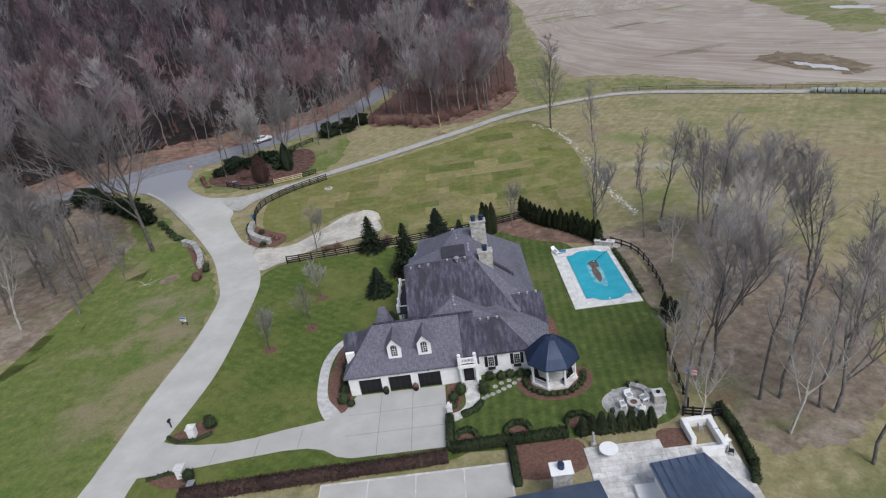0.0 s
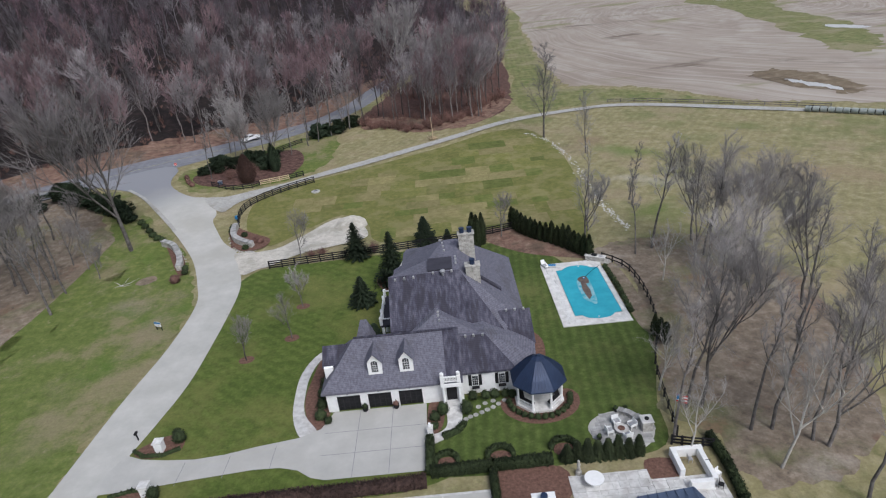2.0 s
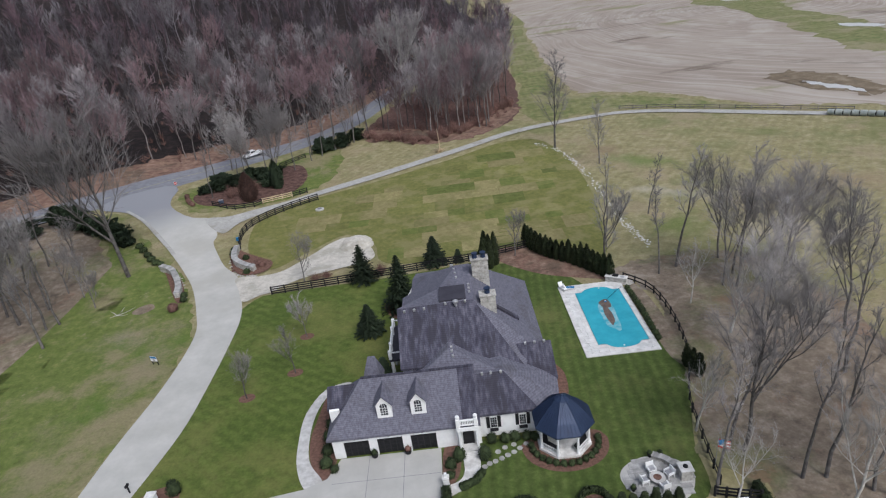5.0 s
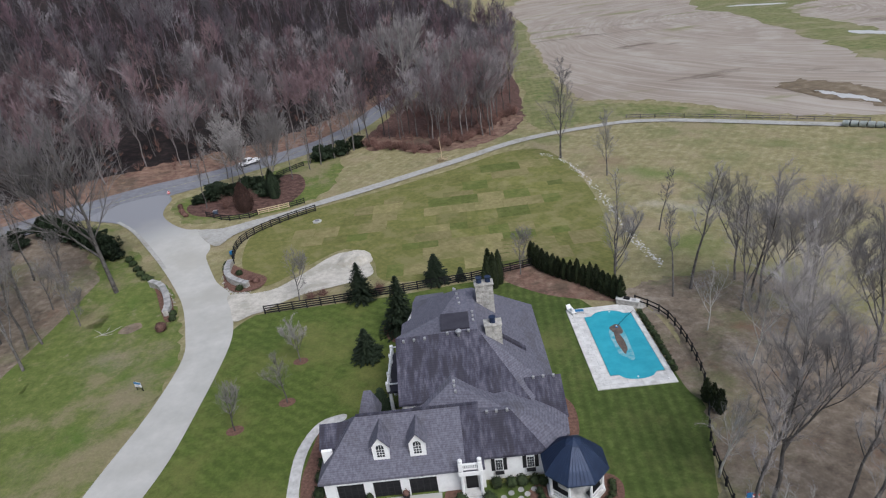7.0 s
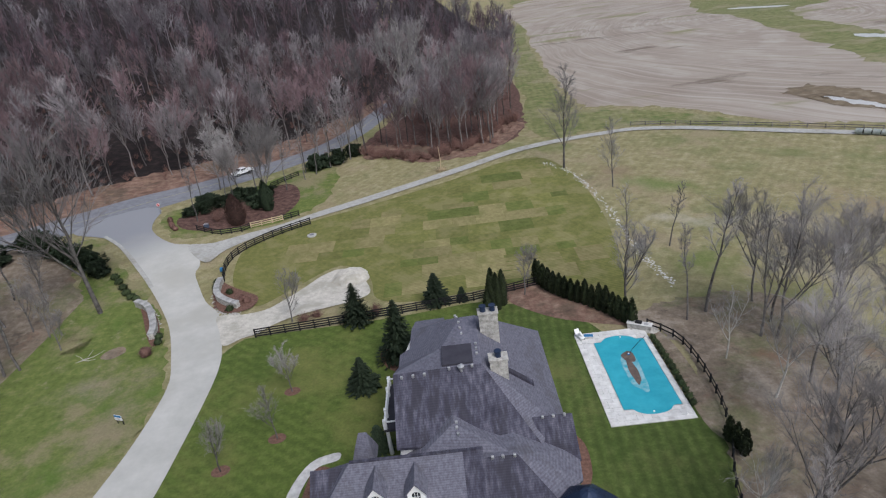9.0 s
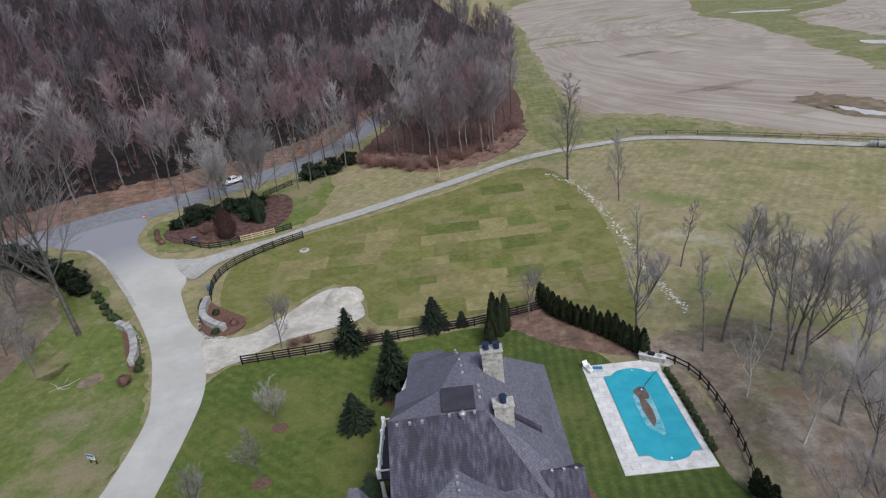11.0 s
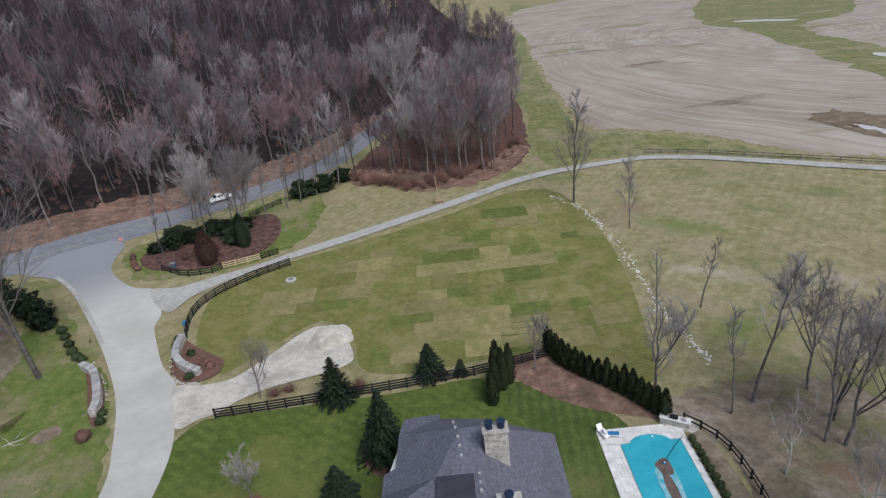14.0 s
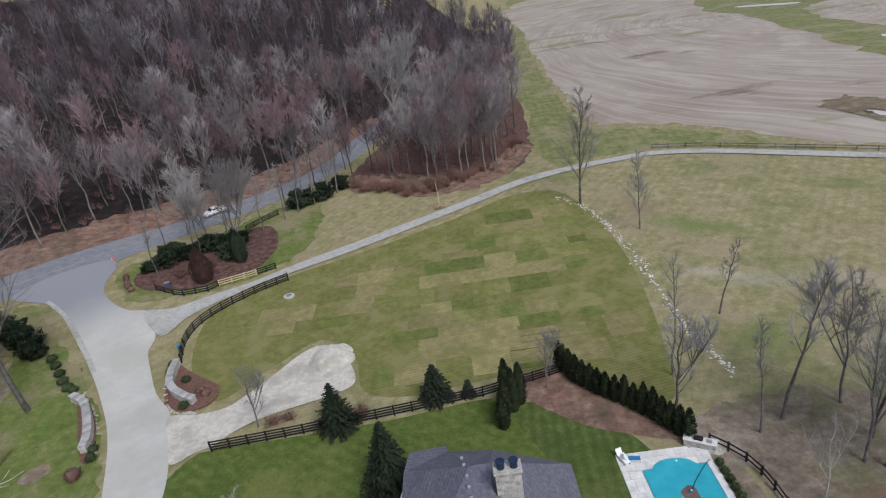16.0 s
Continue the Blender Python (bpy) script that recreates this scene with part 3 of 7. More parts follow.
# ---- ground covers ----
M_russet_dark = ramp_mat("deep_russet_litter", [(0.3, (0.04, 0.022, 0.018)), (0.5, (0.10, 0.055, 0.045)), (0.7, (0.19, 0.115, 0.092))], 0.9, 0.98, 14, 0.6, 5.0)

def cover(name, pts, material, lift, label, category="ground cover", smooth=True, steps=5, ragged=0.0):
    line = rounded(pts, True, 14 if ragged else steps) if smooth else pts
    if ragged:
        line = [(x + ragged * noise.noise(Vector((x * 0.35, y * 0.35, 1.0))) + 0.5 * ragged * noise.noise(Vector((x * 1.1, y * 1.1, 4.0))),
                 y + ragged * noise.noise(Vector((x * 0.35, y * 0.35, 7.0))) + 0.5 * ragged * noise.noise(Vector((x * 1.1, y * 1.1, 9.0)))) for x, y in line]
    return drape(name, line, material, lift, label, category)


cover("lawn", [(-41.4, 44), (-40.8, 53), (-39.2, 59), (-38.0, 66), (-37.6, 76), (-37.9, 86), (-38.4, 92), (-36.0, 97.2), (-32, 98.3), (-12, 99.3), (1, 101), (5, 99), (8, 92), (11, 88), (13, 80), (10, 56), (-4, 45), (-20, 44.5)],
      M_lawn, 0.015, "green mown lawn round the white house", "lawn")
cover("lawn_east", [(4, 98), (8, 99), (14, 96), (19, 87), (20, 76), (24.4, 74), (25.2, 66), (24.2, 62), (21.5, 54), (20, 47.2), (12, 46), (-4.6, 46.3), (-4.6, 57), (6, 58), (9, 66), (8.8, 84)],
      M_lawn_pool, 0.025, "striped green lawn between house and pool", "lawn")
cover("verge", [(-46, 36), (-45.6, 49), (-44.8, 62), (-43.6, 75), (-44.4, 88), (-50.5, 103), (-58, 115), (-66, 124), (-75, 135), (-82, 136.5), (-72, 118), (-60, 106), (-58, 92), (-66, 78), (-74, 66), (-80, 40)],
      M_rough_grass, 0.04, "rough green grass verge along the driveway", "grass", ragged=1.6)
cover("west_woods_floor", [(-57.5, 106), (-55, 96), (-60, 85), (-78, 75), (-130, 74), (-160, 90), (-128, 100), (-98, 130), (-84, 136), (-74, 120)], M_litter, 0.02, "tan leaf-strewn ground under bare trees", "leaf litter", ragged=1.6)
cover("east_woods_floor", [(24.4, 70), (27.4, 79), (27, 86), (24, 91), (27, 94), (36, 96), (46, 92), (52, 80), (48, 62), (44, 50), (36, 42), (27, 41), (24.6, 48), (21.8, 53), (24.3, 60), (25.6, 66)],
      M_litter, 0.03, "brown leaf-strewn ground under the bare trees", "leaf litter", ragged=1.6)
cover("woods_floor", [(24, 199), (14, 180.5), (0.4, 174), (-8.8, 175), (-16, 181), (-24, 184), (-26, 200), (-17, 235), (-8, 265), (10, 312), (30, 372), (70, 520), (36, 353), (30, 260)],
      M_russet_dark, 0.02, "russet leaf litter at the edge of the woods", "leaf litter", ragged=1.6)
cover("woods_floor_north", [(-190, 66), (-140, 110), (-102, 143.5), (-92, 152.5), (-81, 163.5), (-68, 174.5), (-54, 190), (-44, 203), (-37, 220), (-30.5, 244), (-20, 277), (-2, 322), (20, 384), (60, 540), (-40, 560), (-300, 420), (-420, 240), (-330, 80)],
      M_woodfloor, 0.02, "russet leaf litter under the winter woods, darkened for tree shade", "leaf litter", ragged=1.6)
cover("roadside_litter", [(-149, 101), (-99.5, 140.2), (-88.5, 149.6), (-78, 160), (-65, 171), (-51, 186.8), (-40.8, 200), (-33, 218.5), (-26.6, 243), (-21, 262), (-28, 264), (-36, 246), (-44, 226), (-52, 210), (-62, 196), (-76, 182), (-90, 171), (-104, 159), (-120, 146), (-160, 112)],
      M_russet, 0.035, "russet leaf litter on the bank above the road", "leaf litter", ragged=2.0)
cover("wood_edge_litter", [(24, 199), (14, 180.5), (0.4, 174), (-8.8, 175), (-16, 181), (-24, 184), (-25.5, 196), (-14, 194), (0, 186), (12, 192), (20, 206)], M_russet, 0.035, "russet leaf litter at the edge of the woods", "leaf litter", ragged=1.4)
cover("crop_field", [(46, 214), (47, 258), (51, 320), (70, 490), (143, 937), (600, 1200), (900, 700), (500, 200), (180, 128), (128, 150), (106, 163), (88, 172), (70, 197), (52, 211)], M_field, 0.03, "tan ploughed stubble field", "field", ragged=2.5)
cover("field_margin", [(24.5, 201), (30, 243), (40, 354), (124, 1007), (141, 937), (68, 490), (49, 320), (44, 258), (42, 214), (50, 207), (68, 192), (86, 168), (62, 181.5), (50, 184.5), (38, 184), (28, 182)],
      M_greenstrip, 0.024, "green grassy margin between woods and field", "field margin", ragged=2.0)
cover("wheat_strip", [(150, 224), (168, 310), (236, 604), (420, 900), (520, 860), (300, 480), (214, 396), (192, 290), (170, 232)], M_greenstrip, 0.05, "green strip across the ploughed field", "field strip", ragged=5.0)
cover("wet_ground", [(103, 200), (112, 205), (122, 192), (122, 172), (116, 167), (110, 178), (105, 190)], M_wet, 0.055, "wet brown ground round a puddle", "wet ground", ragged=5.0)
for pts in ([(110, 190), (113, 184), (117, 176), (116, 171), (113, 176), (109.5, 184)], [(181, 288), (186, 282), (190, 270), (184, 268), (179, 278)], [(215, 480), (226, 478), (236, 440), (226, 436)]):
    cover("puddle", pts, M_puddle, 0.07, "pale shallow puddle lying in the field", "puddle", ragged=1.5)
cover("island_bed", [(-68, 150), (-65, 142), (-60, 138), (-54, 139), (-47, 141), (-36.5, 147), (-30, 160), (-32, 178), (-40, 180), (-50, 169), (-60, 159)], M_rough_grass, 0.03, "grassy island between road and lane", "grass", ragged=1.6)
cover("island_mulch", [(-64, 148), (-61, 142), (-54, 141), (-47, 143), (-40, 148), (-38, 158), (-42, 168), (-50, 165), (-58, 156)], M_russet_dark, 0.045, "brown leaf-covered planting bed under trees", "planting bed")
# laid sod, square by square
meadow_lawn = cover("meadow_lawn", [(-44, 121), (-44.5, 131), (-40, 138), (-31.3, 143.5), (-18, 149.4), (0, 158.6), (14, 167), (24, 166), (28.5, 152), (29.5, 134), (28, 116), (24, 97), (18, 98), (8, 105), (-8, 103.6), (-15, 106), (-17, 114), (-23, 120), (-30, 114), (-36, 108), (-41, 113)],
                    M_sod[1], 0.02, "patchwork of newly laid olive sod", "lawn")
rng = random.Random(5)


def sod_piece(x0, x1, y0, y1, material):
    n = 5
    verts = [(x0 + (x1 - x0) * i / n, y0 + (y1 - y0) * j / n) for j in range(n + 1) for i in range(n + 1)]
    verts = [(x, y, land(x, y) + 0.045 * rise(y)) for x, y in verts]
    faces = [(j * (n + 1) + i, j * (n + 1) + i + 1, (j + 1) * (n + 1) + i + 1, (j + 1) * (n + 1) + i) for j in range(n) for i in range(n)]
    raw("sod_patch", verts, faces, material, meadow_lawn)


def in_meadow(x, y):
    return y < 0.62 * x + 155 and x < 26.5 - 0.01 * (y - 130) and x > -36 - 0.3 * (y - 122) and y > 105 and (y > 121 or x > -14) and y < 160


y = 106.0
while y < 160:
    d = rng.uniform(2.8, 6.0)
    x = -45 + rng.uniform(0, 5)
    while x < 27:
        w = rng.uniform(3.0, 7.5)
        if all(in_meadow(a, b) for a in (x, x + w) for b in (y, y + d)) and rng.random() < 0.93:
            u = rng.random() + 0.011 * x + 0.05
            sod_piece(x, x + w - 0.05, y, y + d - 0.05, M_sod[0] if u < 0.42 else (M_sod[1] if u < 0.72 else M_sod[2]))
        x += w
    y += d
sod_piece(5.8, 17.6, 107.2, 115.4, M_sod[0])


# ---- plants ----
def mesh_arrays(name, verts, tris, material, parent=None, label=""):
    me = bpy.data.meshes.new(name)
    verts, tris = np.asarray(verts, np.float32), np.asarray(tris, np.int32)
    me.vertices.add(len(verts))
    me.vertices.foreach_set("co", verts.ravel())
    me.loops.add(tris.size)
    me.loops.foreach_set("vertex_index", tris.ravel())
    me.polygons.add(len(tris))
    me.polygons.foreach_set("loop_start", np.arange(0, tris.size, 3, dtype=np.int32))
    me.update(calc_edges=True)
    me.materials.append(material)
    ob = new(name, me)
    ob.parent = parent
    if label:
        tagged(ob, label)
    return ob


class Soup:
    """Triangles gathered into one mesh."""

    def __init__(self):
        self.v, self.t = [], []

    def tube(self, pts, r0, r1, sides=4):
        pts = [np.asarray(p, float) for p in pts]
        base, n = len(self.v), len(pts)
        for i, p in enumerate(pts):
            d = pts[min(i + 1, n - 1)] - pts[max(i - 1, 0)]
            d = d / (np.linalg.norm(d) + 1e-9)
            a = np.cross(d, (0.3, 0.9, 0.2))
            a = a / (np.linalg.norm(a) + 1e-9)
            b = np.cross(d, a)
            r = r0 + (r1 - r0) * i / (n - 1)
            for k in range(sides):
                w = 2 * math.pi * k / sides
                self.v.append(p + r * (math.cos(w) * a + math.sin(w) * b))
        for i in range(n - 1):
            for k in range(sides):
                p0, p1 = base + i * sides + k, base + i * sides + (k + 1) % sides
                self.t += [(p0, p1, p1 + sides), (p0, p1 + sides, p0 + sides)]

    def spike(self, p, d, r):
        p, d = np.asarray(p, float), np.asarray(d, float)
        a = np.cross(d, (0.31, 0.87, 0.24))
        a = a / (np.linalg.norm(a) + 1e-9) * r
        b = np.cross(d, a)
        b = b / (np.linalg.norm(b) + 1e-9) * r
        n = len(self.v)
        self.v += [p + a, p - 0.5 * a + 0.87 * b, p - 0.5 * a - 0.87 * b, p + d]
        self.t += [(n, n + 1, n + 3), (n + 1, n + 2, n + 3), (n + 2, n, n + 3)]

    def blade(self, p, d, w):
        """One thin tapering twig."""
        a = np.cross(d, (0.31, 0.87, 0.24))
        a = a / (np.linalg.norm(a) + 1e-9) * w
        n = len(self.v)
        self.v += [p + a, p - a, p + d]
        self.t.append((n, n + 1, n + 2))

    def leaf(self, p, d, s):
        """A small folded leaf or spray."""
        p, d = np.asarray(p, float), np.asarray(d, float)
        a = np.cross(d, (0.2, 0.5, 0.84))
        a = a / (np.linalg.norm(a) + 1e-9) * s * 0.45
        n = len(self.v)
        self.v += [p - d * s * 0.5, p + a, p + d * s, p - a]
        self.t += [(n, n + 1, n + 2), (n, n + 2, n + 3)]

    def mesh(self, name, material, parent=None, label=""):
        return mesh_arrays(name, self.v, self.t, material, parent, label)


def unit(r):
    v = np.array([r.gauss(0, 1), r.gauss(0, 1), r.gauss(0, 1)])
    return v / (np.linalg.norm(v) + 1e-9)


def along(pts, f):
    u = f * (len(pts) - 1)
    i = min(int(u), len(pts) - 2)
    return pts[i] + (pts[i + 1] - pts[i]) * (u - i), pts[i + 1] - pts[i]


def bare_tree(seed, h, spread=0.3, n1=13, n2=7, n3=11, lean=0.0, low=0.3, twig=0.016, girth=0.014, fork=False, sides=6, up=0.3, wide=1.0, cheap=False, loose=0.6, stout=1.7):
    """The wood and the twigs of a leafless tree."""
    r = random.Random(seed)
    wood, fine = Soup(), Soup()
    stems = []
    wob = [np.array([r.uniform(-1, 1), r.uniform(-1, 1), 0]) * 0.018 * h for _ in range(7)]
    trunk = [np.array([lean * h * (i / 6) ** 1.3, 0, h * i / 6 - (0.3 if i == 0 else 0)]) + (wob[i] if i else 0) for i in range(7)]
    wood.tube(trunk, girth * h + 0.04, 0.03, sides)
    stems.append((trunk, h, 1.0))
    if fork:
        for k in range(2):
            o, _ = along(trunk, r.uniform(0.22, 0.4))
            w = r.uniform(0, 6.28)
            out = np.array([math.cos(w), math.sin(w), 0])
            stem = [o + out * h * 0.28 * (j / 4) ** 0.9 + np.array([0, 0, h * 0.52 * j / 4]) for j in range(5)]
            wood.tube(stem, girth * h * 0.62, 0.03, sides)
            stems.append((stem, h * 0.55, 0.7))
    for stem, size, share in stems:
        for i in range(int(n1 * share)):
            f = low + (0.97 - low) * (i + r.random()) / max(1, int(n1 * share))
            if share < 1:
                f = 0.25 + 0.75 * (i + r.random()) / max(1, int(n1 * share))
            o, _ = along(stem, f)
            w = i * 2.4 + r.uniform(-0.5, 0.5)
            tilt = radians(min(75, wide * r.uniform(20, 58) * (1.1 - 0.45 * f)))
            d = np.array([math.sin(tilt) * math.cos(w), math.sin(tilt) * math.sin(w), math.cos(tilt)])
            length = spread * h * (1.3 - 0.8 * f) * r.uniform(0.75, 1.25)
            limb = [o]
            for j in range(3):
                d = d + np.array([0, 0, 0.16]) + unit(r) * 0.12
                d = d / np.linalg.norm(d)
                limb.append(limb[-1] + d * length / 3)
            wood.tube(limb, girth * h * 0.34 * (1.15 - 0.7 * f) + 0.012, 0.014, 3 if cheap else 4)
            for k in range(n2):
                o2, d2 = along(limb, 0.2 + 0.8 * (k + r.random()) / n2)
                d2 = d2 / np.linalg.norm(d2) + unit(r) * loose * 0.92 + np.array([0, 0, 0.22])
                d2 = d2 / np.linalg.norm(d2)
                l2 = length * r.uniform(0.3, 0.62)
                br = [o2, o2 + d2 * l2 * 0.5, o2 + (d2 + unit(r) * 0.25) * l2]
                if cheap:
                    fine.blade(o2, br[2] - o2, twig * 1.6)
                else:
                    fine.tube(br, twig * stout, twig * 0.8, 3)
                for m in range(n3):
                    o3, d3 = along(br, r.uniform(0.1, 1.0))
                    d3 = d3 / (np.linalg.norm(d3) + 1e-9) + unit(r) * loose + np.array([0, 0, up])
                    d3 = d3 / np.linalg.norm(d3)
                    fine.blade(o3, d3 * r.uniform(0.4, 1.0) * l2 * 0.85, twig)
    return wood, fine


def plant_tree(name, soups, bark, twigs, label, group="", category="bare tree"):
    e = thing(name, (0, 0, 0), label, category, group)
    soups[0].mesh("trunk", bark, e)
    soups[1].mesh("crown", twigs, e)
    return e


def place_at(ob, x, y, turn=0.0, size=1.0, sink=0.05):
    ob.matrix_world = pose(x, y, land(x, y) - sink, 0, 0, turn) @ Matrix.Scale(size, 4)
    return ob


def copy_at(ob, x, y, turn=0.0, size=1.0, dz=-0.05):
    c = copy_thing(ob, pose(x, y, land(x, y) + dz, 0, 0, turn))
    c.scale = (size, size, size)
    return c


def evergreen(seed, h, w, kind="spruce"):
    """A conifer: a trunk and tiers of drooping sprays, or a dense upright column."""
    r = random.Random(seed)
    wood, leaf = Soup(), Soup()
    wood.tube([(0, 0, -0.2), (0, 0, h * 0.9)], 0.02 * h + 0.03, 0.02, 6)
    if kind == "spruce":
        tiers = int(h * 3.2) + 5
        for i in range(tiers):
            f = (i + 0.3) / tiers
            z = 0.05 * h + f * 0.95 * h
            reach = w * (1 - f) ** 0.85 * r.uniform(0.8, 1.12) + 0.08
            m = int(7 + 10 * (1 - f))
            for k in range(m):
                a = 6.283 * (k + r.random()) / m
                rr = reach * r.uniform(0.72, 1.12)
                d = np.array([math.cos(a), math.sin(a), -0.18])
                for j in range(5):
                    u = (j + 1) / 5
                    p = np.array([0, 0, z]) + d * rr * u + np.array([0, 0, 0.12 * rr * u * u])
                    for side in (-1, 0, 1):
                        q = d + side * 0.75 * np.array([-d[1], d[0], 0]) + unit(r) * 0.3
                        leaf.leaf(p, q / np.linalg.norm(q), 0.22 + 0.16 * rr * (1 - 0.5 * u))
    else:
        for i in range(int(170 * h * max(w, 0.5))):
            f = r.random() ** 0.9
            a = r.uniform(0, 6.283)
            prof = min(1.0, (1 - f) * 2.0) ** 0.7 * min(1.0, 0.65 + f * 1.6)
            rr = w * prof * r.uniform(0.72, 1.05)
            p = np.array([math.cos(a) * rr, math.sin(a) * rr, 0.05 + f * h])
            q = np.array([math.cos(a) * 0.5, math.sin(a) * 0.5, 0.9]) + unit(r) * 0.4
            leaf.leaf(p, q / np.linalg.norm(q), r.uniform(0.16, 0.3))
        core = [np.array([0, 0, z * h]) for z in (0.0, 0.3, 0.6, 0.8, 0.93)]
        base = len(leaf.v)
        for p, k in zip(core, (0.6, 0.8, 0.68, 0.42, 0.1)):
            for j in range(7):
                leaf.v.append(p + np.array([math.cos(j * 0.898), math.sin(j * 0.898), 0]) * w * k)
        for i in range(4):
            for j in range(7):
                p0, p1 = base + i * 7 + j, base + i * 7 + (j + 1) % 7
                leaf.t += [(p0, p1, p1 + 7), (p0, p1 + 7, p0 + 7)]
    return wood, leaf


def shrub(seed, w, h, depth=None, leaf_size=0.14, density=1.0, lumps=0.22):
    """A clipped or loose bush: a lumpy core under small leaves."""
    r = random.Random(seed)
    s = Soup()
    depth = depth or w
    bm = bmesh.new()
    bmesh.ops.create_icosphere(bm, subdivisions=2, radius=1)
    base = len(s.v)
    off = Vector((seed * 1.7, seed * 0.9, 3.1))
    for v in bm.verts:
        k = 0.88 - 0.2 * lumps + lumps * noise.noise(v.co * 1.6 + off) + 0.6 * lumps * noise.noise(v.co * 3.4 + off)
        s.v.append(np.array([v.co.x * w * k * 0.93, v.co.y * depth * k * 0.93, (v.co.z * 0.5 + 0.46) * h * (0.9 + 0.12 * k)]))
    bm.verts.ensure_lookup_table()
    for f in bm.faces:
        s.t.append(tuple(base + v.index for v in f.verts))
    bm.free()
    for _ in range(int(density * 130 * max(0.5, w * depth + h * w))):
        d = unit(r)
        k = 0.88 - 0.2 * lumps + lumps * noise.noise(Vector(d) * 1.6 + off) + 0.6 * lumps * noise.noise(Vector(d) * 3.4 + off) + r.uniform(-0.05, 0.1)
        p = np.array([d[0] * w * k, d[1] * depth * k, (d[2] * 0.5 + 0.47) * h * (0.9 + 0.12 * k)])
        if p[2] > 0.02:
            q = d + unit(r) * 0.8
            s.leaf(p, q / np.linalg.norm(q), leaf_size * r.uniform(0.7, 1.3))
    return s


def twiggy(seed, w, h, n=160, r0=0.018):
    """A leafless shrub: many stems from one foot."""
    r = random.Random(seed)
    s = Soup()
    for i in range(n):
        a, t = r.uniform(0, 6.28), r.uniform(0.05, 1.0)
        d = np.array([math.cos(a) * w * t, math.sin(a) * w * t, h * r.uniform(0.55, 1.0) * (1.1 - 0.45 * t)])
        o = np.array([math.cos(a), math.sin(a), 0]) * w * 0.15 * r.random()
        s.spike(o, d, r0)
        for _ in range(3):
            p = o + d * r.uniform(0.35, 0.85)
            s.spike(p, (d / np.linalg.norm(d) + unit(r) * 0.7) * h * 0.22, r0 * 0.7)
    return s


# ---- building pieces ----
def add_box(bm, x0, x1, y0, y1, z0, z1, bevel=0.0):
    vs = [bm.verts.new((x, y, z)) for z in (z0, z1) for y in (y0, y1) for x in (x0, x1)]
    fs = [bm.faces.new([vs[i] for i in q]) for q in ((0, 2, 3, 1), (4, 5, 7, 6), (0, 1, 5, 4), (2, 6, 7, 3), (0, 4, 6, 2), (1, 3, 7, 5))]
    if bevel:
        es = list({e for f in fs for e in f.edges})
        bmesh.ops.bevel(bm, geom=es, offset=bevel, segments=1, affect="EDGES")
    return vs


def box_part(name, x0, x1, y0, y1, z0, z1, material, parent, label="", bevel=0.0):
    bm = bmesh.new()
    add_box(bm, x0, x1, y0, y1, z0, z1, bevel)
    return part(name, bm, material, parent, label)


def disc(bm, x, y, z0, z1, r0, r1, n=12):
    lo = [bm.verts.new((x + r0 * math.cos(6.2832 * k / n), y + r0 * math.sin(6.2832 * k / n), z0)) for k in range(n)]
    hi = [bm.verts.new((x + r1 * math.cos(6.2832 * k / n), y + r1 * math.sin(6.2832 * k / n), z1)) for k in range(n)]
    for k in range(n):
        bm.faces.new((lo[k], lo[(k + 1) % n], hi[(k + 1) % n], hi[k]))
    bm.faces.new(hi)
    bm.faces.new(lo[::-1])


def turned(name, x, y, rings, material, parent=None, n=12, label=""):
    """A round thing from (height, radius) rings."""
    bm = bmesh.new()
    for (z0, r0), (z1, r1) in zip(rings, rings[1:]):
        disc(bm, x, y, z0, z1, r0, r1, n)
    return part(name, bm, material, parent, label)


def roof(name, polys, material, parent, fascia=0.28, label=""):
    """Sloping faces with a fascia hanging from their free edges."""
    bm = bmesh.new()
    for p in polys:
        bm.faces.new([bm.verts.new(c) for c in p])
    bmesh.ops.remove_doubles(bm, verts=bm.verts[:], dist=0.02)
    bmesh.ops.recalc_face_normals(bm, faces=bm.faces[:])
    if sum(f.normal.z * f.calc_area() for f in bm.faces) < 0:
        bmesh.ops.reverse_faces(bm, faces=bm.faces[:])
    rim = [e for e in bm.edges if e.is_boundary]
    ext = bmesh.ops.extrude_edge_only(bm, edges=rim)
    for v in ext["geom"]:
        if isinstance(v, bmesh.types.BMVert):
            v.co.z -= fascia
    bmesh.ops.triangulate(bm, faces=bm.faces[:])
    return part(name, bm, material, parent, label)


def prism(name, outline, z0, tops, material, parent, label=""):
    """Walls over a plan, each corner to its own height."""
    bm = bmesh.new()
    lo = [bm.verts.new((x, y, z0)) for x, y in outline]
    hi = [bm.verts.new((x, y, z)) for (x, y), z in zip(outline, tops)]
    n = len(lo)
    for i in range(n):
        bm.faces.new((lo[i], lo[(i + 1) % n], hi[(i + 1) % n], hi[i]))
    bm.faces.new(hi)
    bmesh.ops.recalc_face_normals(bm, faces=bm.faces[:])
    return part(name, bm, material, parent, label)


# ---- the house ----
house = thing("house", (0, 0, 0), "white-painted brick house with grey shingle roofs", "house")

